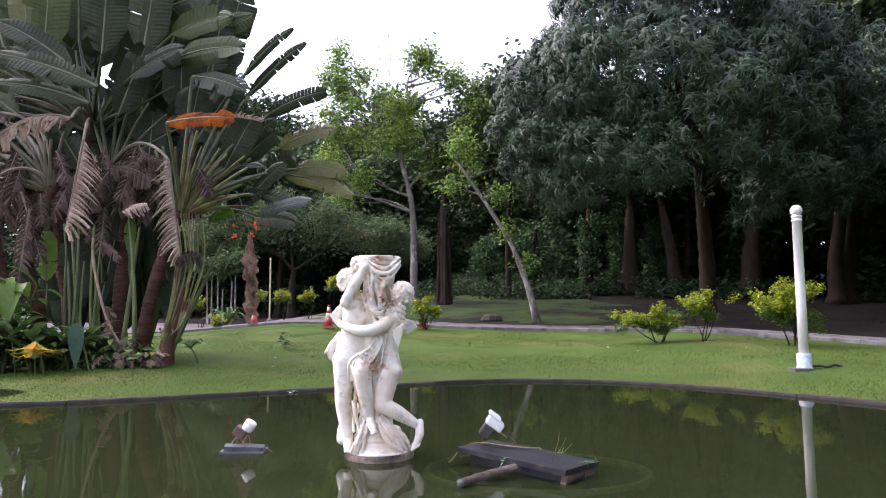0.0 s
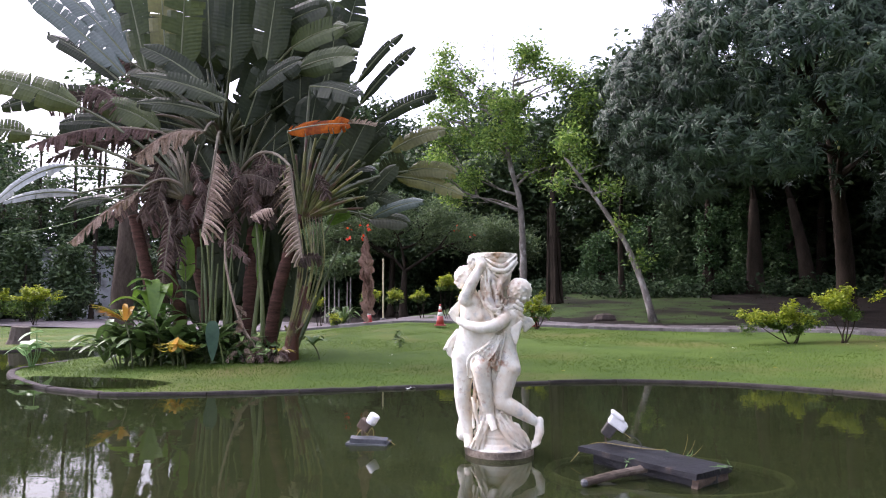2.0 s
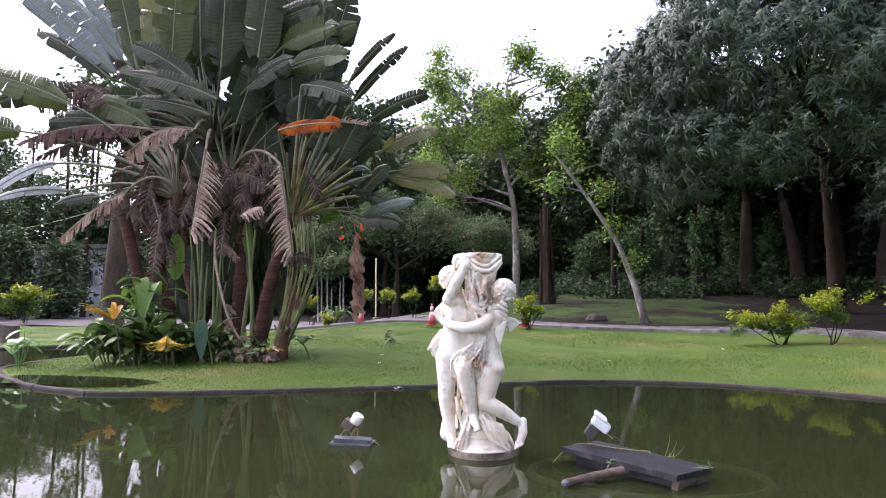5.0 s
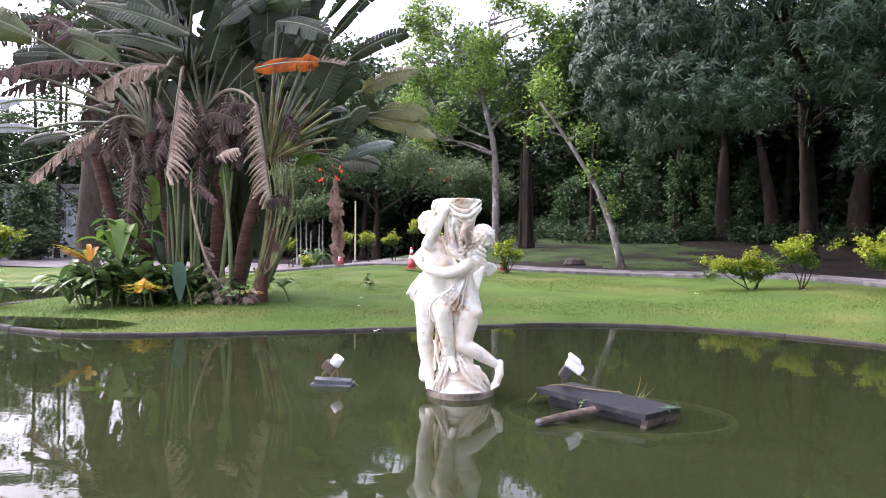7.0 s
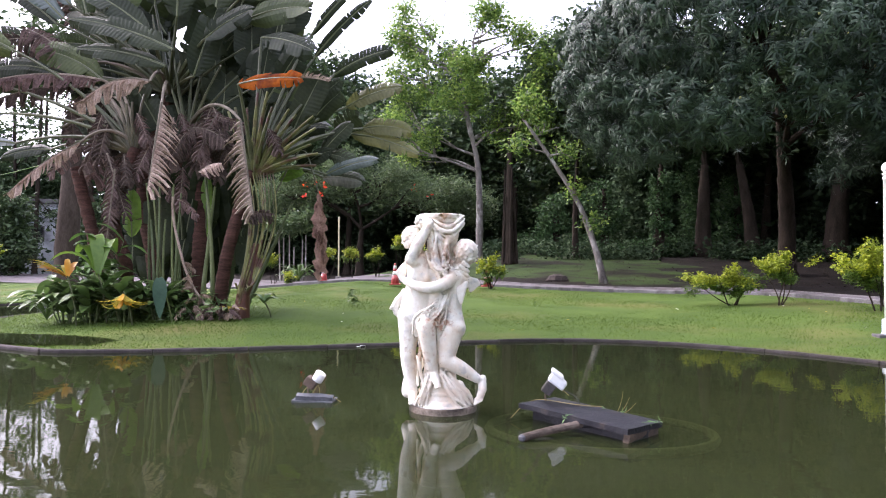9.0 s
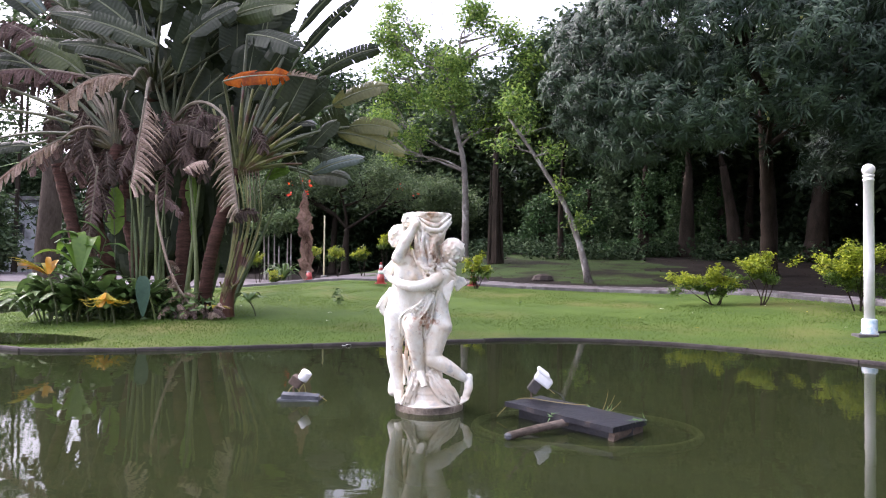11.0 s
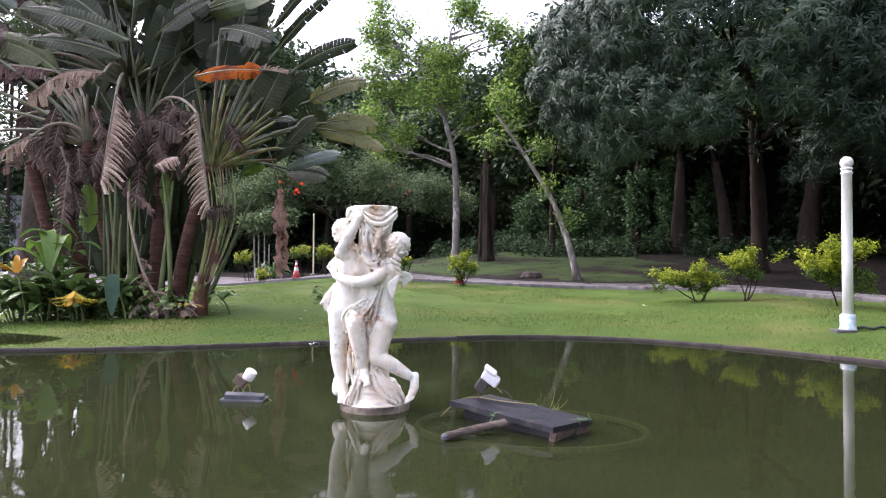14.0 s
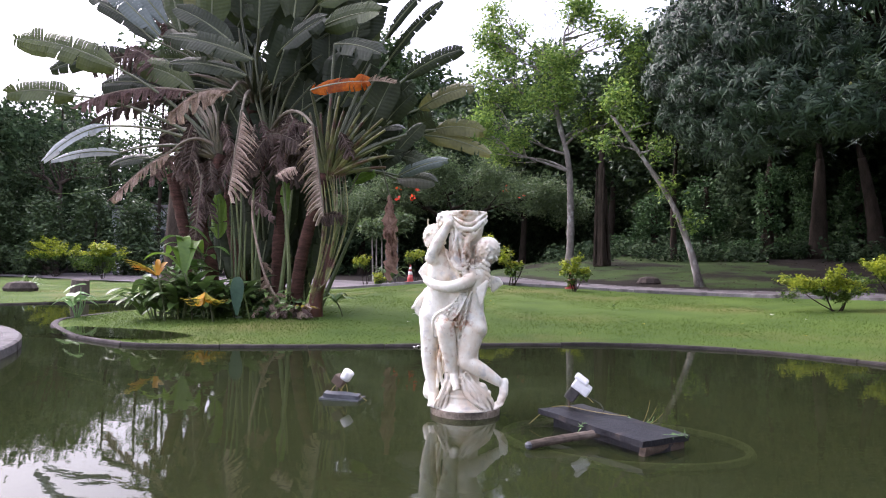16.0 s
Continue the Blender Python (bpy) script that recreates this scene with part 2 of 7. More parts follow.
def water_material():
    m = bpy.data.materials.new("green_pond_water")
    m.use_nodes = True
    n, l = m.node_tree.nodes, m.node_tree.links
    n.remove(n["Principled BSDF"])
    co = n.new("ShaderNodeTexCoord")
    wide, fine = n.new("ShaderNodeTexNoise"), n.new("ShaderNodeTexNoise")
    wide.inputs["Scale"].default_value, wide.inputs["Detail"].default_value = 1.6, 2
    fine.inputs["Scale"].default_value, fine.inputs["Detail"].default_value = 9.0, 3
    mp = n.new("ShaderNodeMapping")
    mp.inputs["Scale"].default_value = (0.7, 1.1, 1.0)
    l.new(co.outputs["Object"], mp.inputs["Vector"])
    l.new(mp.outputs["Vector"], wide.inputs["Vector"])
    l.new(mp.outputs["Vector"], fine.inputs["Vector"])
    sm = n.new("ShaderNodeMath")
    sm.operation = "MULTIPLY_ADD"
    sm.inputs[1].default_value = 0.3
    l.new(fine.outputs["Fac"], sm.inputs[0])
    l.new(wide.outputs["Fac"], sm.inputs[2])
    bp = n.new("ShaderNodeBump")
    bp.inputs["Strength"].default_value, bp.inputs["Distance"].default_value = 0.07, 0.02
    l.new(sm.outputs[0], bp.inputs["Height"])
    murk = n.new("ShaderNodeBsdfDiffuse")
    silt = n.new("ShaderNodeValToRGB")
    silt.color_ramp.elements[0].color, silt.color_ramp.elements[1].color = (0.0205, 0.026, 0.010, 1), (0.0315, 0.038, 0.0155, 1)
    l.new(wide.outputs["Fac"], silt.inputs["Fac"])
    l.new(silt.outputs["Color"], murk.inputs["Color"])
    clear = n.new("ShaderNodeBsdfTransparent")
    clear.inputs["Color"].default_value = (0.75, 0.8, 0.5, 1)
    body = n.new("ShaderNodeMixShader")
    body.inputs[0].default_value = 0.3
    l.new(murk.outputs[0], body.inputs[1])
    l.new(clear.outputs[0], body.inputs[2])
    gloss = n.new("ShaderNodeBsdfGlossy")
    gloss.inputs["Roughness"].default_value = 0.004
    l.new(bp.outputs["Normal"], gloss.inputs["Normal"])
    fr = n.new("ShaderNodeFresnel")
    fr.inputs["IOR"].default_value = 1.33
    l.new(bp.outputs["Normal"], fr.inputs["Normal"])
    top = n.new("ShaderNodeMixShader")
    l.new(fr.outputs[0], top.inputs[0])
    l.new(body.outputs[0], top.inputs[1])
    l.new(gloss.outputs[0], top.inputs[2])
    l.new(top.outputs[0], n["Material Output"].inputs["Surface"])
    return m


def marble_material():
    """White stone: cream and grey mottling, dark pits, rust washed out of the cloth folds."""
    m = material("weathered_white_stone", (0.71, 0.675, 0.57), (0.89, 0.87, 0.79), 7, 0.7, 0.3, 70, stain=(0.66, 0.56, 0.44), stain_scale=5.0, stain_cut=0.57, stretch=(1, 1, 0.6))
    n, l = m.node_tree.nodes, m.node_tree.links
    b = n["Principled BSDF"]
    out = b.inputs["Base Color"].links[0].from_socket
    co = n.new("ShaderNodeTexCoord")
    # rust spreads from the iron pins in the pillar and at the hip
    for centre, reach, scale, colour, cut in (((-0.03, -0.15, 1.15), 0.42, 10, (0.66, 0.53, 0.39), 0.47), ((-0.02, -0.15, 0.40), 0.48, 9, (0.64, 0.52, 0.37), 0.46), ((0.06, -0.15, 0.15), 0.25, 12, (0.66, 0.53, 0.40), 0.47),
                                              ((0.0, -0.1, 1.435), 0.16, 14, (0.45, 0.26, 0.12), 0.52), ((0.0, -0.13, 1.15), 0.24, 24, (0.33, 0.15, 0.06), 0.52), ((0.03, -0.12, 1.10), 0.10, 30, (0.14, 0.07, 0.035), 0.50), ((-0.045, -0.16, 0.67), 0.13, 26, (0.36, 0.16, 0.07), 0.50), ((-0.17, -0.1, 0.45), 0.16, 20, (0.40, 0.25, 0.14), 0.55)):
        dist = n.new("ShaderNodeVectorMath")
        dist.operation = "DISTANCE"
        dist.inputs[1].default_value = centre
        l.new(co.outputs["Object"], dist.inputs[0])
        fade = n.new("ShaderNodeMapRange")
        fade.inputs["From Min"].default_value, fade.inputs["From Max"].default_value = reach, 0.0
        fade.inputs["To Min"].default_value, fade.inputs["To Max"].default_value = -0.10, 0.20
        fade.clamp = False
        l.new(dist.outputs["Value"], fade.inputs["Value"])
        t = n.new("ShaderNodeTexNoise")
        t.inputs["Scale"].default_value, t.inputs["Detail"].default_value = scale, 7
        l.new(co.outputs["Object"], t.inputs["Vector"])
        add = n.new("ShaderNodeMath")
        l.new(fade.outputs["Result"], add.inputs[0])
        l.new(t.outputs["Fac"], add.inputs[1])
        r = n.new("ShaderNodeMapRange")
        r.inputs["From Min"].default_value, r.inputs["From Max"].default_value = cut - 0.02, cut + (0.32 if reach > 0.22 else 0.18)
        r.inputs["To Max"].default_value = 0.85
        l.new(add.outputs[0], r.inputs["Value"])
        mix = n.new("ShaderNodeMix")
        mix.data_type = "RGBA"
        l.new(r.outputs["Result"], mix.inputs["Factor"])
        l.new(out, mix.inputs[6])
        mix.inputs[7].default_value = (*colour, 1)
        out = mix.outputs[2]
    # lichen pits and grey weather marks
    for scale, lo, hi, colour in ((48, 0.69, 0.74, (0.16, 0.15, 0.14)), (14, 0.56, 0.74, (0.42, 0.43, 0.43))):
        t = n.new("ShaderNodeTexNoise")
        t.inputs["Scale"].default_value, t.inputs["Detail"].default_value = scale, 5
        l.new(co.outputs["Object"], t.inputs["Vector"])
        r = n.new("ShaderNodeMapRange")
        r.inputs["From Min"].default_value, r.inputs["From Max"].default_value = lo, hi
        r.inputs["To Max"].default_value = 0.75
        l.new(t.outputs["Fac"], r.inputs["Value"])
        mix = n.new("ShaderNodeMix")
        mix.data_type = "RGBA"
        l.new(r.outputs["Result"], mix.inputs["Factor"])
        l.new(out, mix.inputs[6])
        mix.inputs[7].default_value = (*colour, 1)
        out = mix.outputs[2]
    l.new(out, b.inputs["Base Color"])
    return m


M["marble"] = marble_material()
M["water"] = water_material()

# ---- mesh helpers ----
rng = np.random.default_rng(7)


class Soup:
    """Vertices and faces gathered piece by piece into one mesh."""

    def __init__(self):
        self.v, self.f, self.count = [], [], 0

    def add(self, verts, faces):
        self.v.append(np.asarray(verts, float).reshape(-1, 3))
        self.f += [[i + self.count for i in face] for face in faces]
        self.count += len(self.v[-1])
        return self

    def many(self, verts, faces):
        """verts: pieces x corners x 3; faces: corner numbers of one piece."""
        k, c, _ = verts.shape
        base = (np.arange(k) * c + self.count)[:, None]
        for face in faces:
            self.f += (base + np.array(face)[None]).tolist()
        self.v.append(verts.reshape(-1, 3))
        self.count += k * c
        return self

    def mesh(self, name, mat, smooth=False):
        me = bpy.data.meshes.new(name)
        me.from_pydata(np.concatenate(self.v).tolist() if self.v else [], [], self.f)
        if smooth:
            me.polygons.foreach_set("use_smooth", [True] * len(me.polygons))
        me.materials.append(mat)
        me.update()
        return me


def part(name, soup, mat, parent=None, label="", smooth=False):
    ob = new(name, soup.mesh(name, mat, smooth) if isinstance(soup, Soup) else soup)
    if parent is not None:
        ob.parent = parent
    return tagged(ob, label)


def thing(name, at=(0, 0, 0), turn=0.0, label="", category="", group="", kind=""):
    ob = new(name)
    ob.empty_display_size = 0.1
    ob.matrix_world = pose(*at, 0, 0, turn)
    return tagged(ob, label, category, group, kind)


def tube(soup, points, radii, sides=8, cap=True):
    p = np.asarray(points, float)
    r = np.broadcast_to(np.asarray(radii, float), (len(p),))
    tan = np.gradient(p, axis=0)
    tan /= np.linalg.norm(tan, axis=1)[:, None] + 1e-9
    ref = np.array([0.0, 0.0, 1.0]) if abs(tan[0, 2]) < 0.9 else np.array([1.0, 0.0, 0.0])
    a = np.cross(tan, ref)
    a /= np.linalg.norm(a, axis=1)[:, None] + 1e-9
    b = np.cross(tan, a)
    ang = np.linspace(0, 2 * np.pi, sides, endpoint=False)
    v = p[:, None] + r[:, None, None] * (np.cos(ang)[None, :, None] * a[:, None] + np.sin(ang)[None, :, None] * b[:, None])
    n = len(p)
    f = [[i * sides + j, i * sides + (j + 1) % sides, (i + 1) * sides + (j + 1) % sides, (i + 1) * sides + j] for i in range(n - 1) for j in range(sides)]
    if cap:
        f += [list(range(sides))[::-1], [(n - 1) * sides + j for j in range(sides)]]
    return soup.add(v.reshape(-1, 3), f)


def bend(a, b, lift=0.0, n=8, sway=(0, 0, 0)):
    """A curve from a to b that rises by lift in its middle."""
    a, b = np.asarray(a, float), np.asarray(b, float)
    s = np.linspace(0, 1, n)[:, None]
    return a + (b - a) * s + 4 * s * (1 - s) * (np.array([0, 0, lift]) + np.asarray(sway, float))


def lathe(soup, profile, sides=24, at=(0, 0, 0)):
    """A turned body from (radius, height) pairs."""
    ang = np.linspace(0, 2 * np.pi, sides, endpoint=False)
    v = np.array([[r * math.cos(t) + at[0], r * math.sin(t) + at[1], z + at[2]] for r, z in profile for t in ang])
    n = len(profile)
    f = [[i * sides + j, i * sides + (j + 1) % sides, (i + 1) * sides + (j + 1) % sides, (i + 1) * sides + j] for i in range(n - 1) for j in range(sides)]
    f += [list(range(sides))[::-1], [(n - 1) * sides + j for j in range(sides)]]
    return soup.add(v, f)


def box(soup, size, m=None, bevel=0.01):
    """A box with chamfered edges, its base at z = 0."""
    bm = bmesh.new()
    bmesh.ops.create_cube(bm, size=1.0)
    for v in bm.verts:
        v.co = Vector((v.co.x * size[0], v.co.y * size[1], (v.co.z + 0.5) * size[2]))
    if bevel:
        bmesh.ops.bevel(bm, geom=list(bm.edges), offset=bevel, segments=2, affect="EDGES", profile=0.5)
    if m is not None:
        bm.transform(m)
    bm.verts.index_update()
    soup.add([v.co[:] for v in bm.verts], [[v.index for v in f.verts] for f in bm.faces])
    bm.free()
    return soup


def turns(n, tilt=1.0):
    """n random rotation matrices, tilted from upright by up to tilt radians."""
    yaw, pit, rol = rng.uniform(0, 2 * np.pi, n), rng.normal(0, tilt, n), rng.normal(0, tilt, n)
    cy, sy, cp, sp, cr, sr = np.cos(yaw), np.sin(yaw), np.cos(pit), np.sin(pit), np.cos(rol), np.sin(rol)
    o, z = np.ones(n), np.zeros(n)
    rz = np.stack([cy, -sy, z, sy, cy, z, z, z, o], 1).reshape(n, 3, 3)
    rx = np.stack([o, z, z, z, cp, -sp, z, sp, cp], 1).reshape(n, 3, 3)
    ry = np.stack([cr, z, sr, z, o, z, -sr, z, cr], 1).reshape(n, 3, 3)
    return rz @ rx @ ry


LEAF = np.array([[0, 0, 0], [0.38, -0.5, 0.06], [0.38, 0.5, 0.06], [1.0, 0, -0.12], [0.42, 0, 0.0]])
LEAF_F = [(0, 1, 4), (0, 4, 2), (1, 3, 4), (4, 3, 2)]
BLADE = np.array([[0, 0, 0], [0.3, -0.5, 0.03], [0.3, 0.5, 0.03], [0.7, -0.4, -0.12], [0.7, 0.4, -0.12], [1.0, 0, -0.35]])
BLADE_F = [(0, 1, 2), (1, 3, 4, 2), (3, 5, 4)]


def leaves(soup, points, length, width, per=1, tilt=0.6, jitter=0.0, form=LEAF, faces=LEAF_F, spread=0.35):
    """Leaves set round points, turned at random."""
    p = np.repeat(np.asarray(points, float), per, axis=0)
    n = len(p)
    if not n:
        return soup
    p = p + rng.normal(0, 1, (n, 3)) * jitter
    size = length * rng.uniform(1 - spread, 1 + spread, n)
    v = form[None] * np.stack([size, size * width, size], 1)[:, None]
    v = np.einsum("nij,nkj->nki", turns(n, tilt), v) + p[:, None]
    return soup.many(v, faces)


def rosettes(soup, points, length, width, count=11, droop=0.1):
    """Whorls of long leaves round shoot tips that point outwards."""
    p = np.asarray(points, float)
    n = len(p)
    axis = p - p.mean(0) + rng.normal(0, 2.0, (n, 3)) + np.array([0, -1.5, 1.0])
    axis /= np.linalg.norm(axis, axis=1)[:, None]
    e1 = np.cross(axis, rng.normal(0, 1, (n, 3)))
    e1 /= np.linalg.norm(e1, axis=1)[:, None]
    base = np.repeat(np.stack([e1, np.cross(axis, e1), axis], 2), count, axis=0)
    yaw = (np.arange(count)[None] / count * 2 * np.pi + rng.normal(0, 0.25, (n, count))).ravel()
    pit = (droop + rng.normal(0, 0.3, (n, count))).ravel()
    size = (length * rng.uniform(0.65, 1.2, (n, count))).ravel()
    cy, sy, cp, sp = np.cos(yaw), np.sin(yaw), np.cos(pit), np.sin(pit)
    z, o = np.zeros_like(yaw), np.ones_like(yaw)
    rz = np.stack([cy, -sy, z, sy, cy, z, z, z, o], 1).reshape(-1, 3, 3)
    ry = np.stack([cp, z, sp, z, o, z, -sp, z, cp], 1).reshape(-1, 3, 3)
    v = BLADE[None] * np.stack([size, size * width, size], 1)[:, None]
    v = np.einsum("nij,nkj->nki", base @ rz @ ry, v)
    v[..., 2] -= 0.22 * (v ** 2).sum(-1) / length
    return soup.many(v + np.repeat(p, count, axis=0)[:, None], BLADE_F)


def lobes(n, centres, radii, inner=0.55, flat=0.8):
    """n points in the outer shells of ball-like lobes, with an uneven outline."""
    c, r = np.asarray(centres, float), np.asarray(radii, float)
    pick = rng.choice(len(c), n, p=r**2 / (r**2).sum())
    d = rng.normal(0, 1, (n, 3))
    d /= np.linalg.norm(d, axis=1)[:, None]
    far = rng.uniform(inner, 1.05, n)
    q = c[pick] + d * (r[pick] * far)[:, None] * np.array([1, 1, flat])
    keep = np.array([noise.noise(Vector(x * 0.9)) for x in q]) > -0.22
    return q[keep]


def smooth01(a, b, v):
    t = np.clip((v - a) / (b - a), 0, 1)
    return t * t * (3 - 2 * t)


def ground_z(x, y):
    d = np.maximum(0, y - 0.1 - np.interp(x, (-9.5, -5, -2.5, 0, 1.3, 2.6, 3.6, 4.5, 5.3, 6.1), (11.5, 8.3, 9.25, 10.5, 10.9, 10.75, 10.2, 9.4, 8.4, 7.0)))
    s = smooth01(-12, -4.5, x)
    near = 0.022 + np.minimum(d, 13.0) * (0.008 + 0.032 * s)
    ridge = np.clip(np.hypot(x, y) - 64, 0, 45) * 0.2
    return near + ridge + np.clip(y - 23, 0, 16) * (0.012 + 0.085 * smooth01(-10, 0, x))


def spline(points, step=0.15, closed=False):
    """A smooth curve through points, cut into even steps."""
    p = np.asarray(points, float)
    n = len(p)
    out = []
    for i in range(n if closed else n - 1):
        q = [p[(i + k) % n] if closed else p[min(max(i + k, 0), n - 1)] for k in (-1, 0, 1, 2)]
        for s in np.linspace(0, 1, max(2, int(np.linalg.norm(q[2] - q[1]) / step)), endpoint=False):
            out.append(0.5 * (2 * q[1] + (q[2] - q[0]) * s + (2 * q[0] - 5 * q[1] + 4 * q[2] - q[3]) * s * s + (3 * q[1] - q[0] - 3 * q[2] + q[3]) * s**3))
    if not closed:
        out.append(p[-1])
    return np.array(out)


def inside(poly, x, y):
    c = np.zeros(np.shape(x), bool)
    x0, y0 = poly[-1]
    for x1, y1 in poly:
        c ^= ((y1 > y) != (y0 > y)) & (x < (x0 - x1) * (y - y1) / (y0 - y1 + 1e-12) + x1)
        x0, y0 = x1, y1
    return c


FAR_EDGE = spline([(-5.05, 8.3), (-3.8, 8.66), (-2.5, 9.25), (-1.3, 9.85), (0.0, 10.5), (1.3, 10.88), (2.6, 10.75), (3.6, 10.2), (4.5, 9.4), (5.3, 8.4), (6.0, 6.8), (6.1, 5.0)])
TIP_EDGE = spline([(-9.0, 17.2), (-9.5, 15.4), (-9.6, 13.5), (-9.2, 11.2), (-8.5, 10.2), (-7.6, 9.5), (-6.4, 8.75), (-5.05, 8.3)])
NEAR_EDGE = spline([(6.1, 5.0), (5.2, 3.3), (3.2, 2.55), (0.5, 2.35), (-3.0, 2.0), (-5.5, 0.0), (-10.0, -3.5), (-15.0, -1.0), (-18.0, 5.0), (-16.5, 10.0), (-14.3, 13.5), (-13.3, 15.1), (-12.1, 16.9), (-11.0, 18.4), (-9.6, 18.5), (-9.0, 17.2)])
POND = np.concatenate([TIP_EDGE, FAR_EDGE[1:], NEAR_EDGE[1:-1]])

ROAD_NEAR = spline([(14, 4), (10.8, 9.5), (8.9, 13.4), (6.9, 16.4), (4.3, 18.9), (1, 20.4), (-3, 21.6), (-8, 23), (-14, 24.5), (-24, 27), (-40, 32)], 0.5)
ROAD_FAR = spline([(14.6, 4.4), (11.5, 10.0), (9.6, 13.9), (7.5, 17.1), (4.9, 19.8), (1.5, 21.5), (-2, 23.2), (-6, 27.0), (-14, 33), (-24, 37), (-40, 42)], 0.5)


# ---- ground: one sheet to the horizon ----
def build_ground():
    xs = np.unique(np.concatenate([np.linspace(-400, -40, 13), np.linspace(-40, -18, 23), np.arange(-18, 8.01, 0.09), np.linspace(8, 40, 45), np.linspace(40, 400, 13)]))
    ys = np.unique(np.concatenate([np.linspace(-300, -8, 12), np.linspace(-8, -4.6, 12), np.arange(-4.5, 19, 0.09), np.linspace(19, 50, 78), np.linspace(50, 500, 14)]))
    gx, gy = np.meshgrid(xs, ys)
    wet = inside(POND, gx, gy)
    bumps = np.array([noise.noise(Vector((a * 0.5, b * 0.5, 0))) + 0.5 * noise.noise(Vector((a * 1.7, b * 1.7, 3))) for a, b in zip(gx.ravel(), gy.ravel())]).reshape(gx.shape)
    gz = ground_z(gx, gy) + bumps * 0.02 * np.clip((gy - 8) / 6, 0.1, 3)
    puddle = np.exp(-(((gx + 6.1) / 1.15) ** 2 + ((gy - 9.25) / 0.42) ** 2))
    gz = np.where(wet, -0.55, gz - 0.075 * puddle)
    w = len(xs)
    v = np.stack([gx, gy, gz], -1).reshape(-1, 3)
    i = (np.arange(len(ys) - 1)[:, None] * w + np.arange(w - 1)[None]).ravel()
    f = np.stack([i, i + 1, i + w + 1, i + w], 1)
    me = bpy.data.meshes.new("ground")
    me.from_pydata(v.tolist(), [], f.tolist())
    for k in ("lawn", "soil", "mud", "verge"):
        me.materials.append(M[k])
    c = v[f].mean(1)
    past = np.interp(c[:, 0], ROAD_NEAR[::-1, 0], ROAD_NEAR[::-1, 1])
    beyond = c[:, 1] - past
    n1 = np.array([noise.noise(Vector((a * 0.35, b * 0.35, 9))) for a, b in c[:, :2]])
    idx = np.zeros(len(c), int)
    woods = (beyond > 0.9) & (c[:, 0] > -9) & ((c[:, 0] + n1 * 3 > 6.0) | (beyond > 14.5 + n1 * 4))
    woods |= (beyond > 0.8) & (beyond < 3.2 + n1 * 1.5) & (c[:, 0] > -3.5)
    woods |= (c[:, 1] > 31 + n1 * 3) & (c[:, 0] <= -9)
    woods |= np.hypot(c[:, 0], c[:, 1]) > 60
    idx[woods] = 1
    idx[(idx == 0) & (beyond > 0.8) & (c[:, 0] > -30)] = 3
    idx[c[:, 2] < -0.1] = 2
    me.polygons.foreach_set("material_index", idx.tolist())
    me.polygons.foreach_set("use_smooth", [True] * len(idx))
    me.update()
    tagged(new("ground", me), "mown green lawn with bare leaf-littered soil under the trees", "ground", kind="structure")


build_ground()

s = Soup().add([(-19, -5, 0), (7, -5, 0), (7, 19, 0), (-19, 19, 0)], [(0, 1, 2, 3)])
tagged(part("water", s, M["water"]), "still murky green pond water with soft reflections", "pond water", kind="structure")
s = Soup().add([(-7.6, 8.85, 0.035), (-4.9, 8.75, 0.035), (-4.9, 9.8, 0.035), (-7.6, 9.8, 0.035)], [(0, 1, 2, 3)])
tagged(part("puddle_water", s, M["water"]), "shallow rain puddle on the sunken lawn edge", "puddle", kind="structure")


def strip(name, a, b, mat, lift, label):
    n = 60
    ia, ib = np.linspace(0, len(a) - 1, n), np.linspace(0, len(b) - 1, n)
    pa = np.stack([np.interp(ia, range(len(a)), a[:, k]) for k in (0, 1)], 1)
    pb = np.stack([np.interp(ib, range(len(b)), b[:, k]) for k in (0, 1)], 1)
    rows = [pa + (pb - pa) * u for u in np.linspace(0, 1, 7)]
    v = [(x, y, float(ground_z(x, y)) + lift) for r in rows for x, y in r]
    f = [(j * n + i, j * n + i + 1, (j + 1) * n + i + 1, (j + 1) * n + i) for j in range(6) for i in range(n - 1)]
    return tagged(part(name, Soup().add(v, f), mat, smooth=True), label, "road", kind="structure")


strip("road", ROAD_NEAR, ROAD_FAR, M["asphalt"], 0.05, "worn pinkish-grey paved park road")


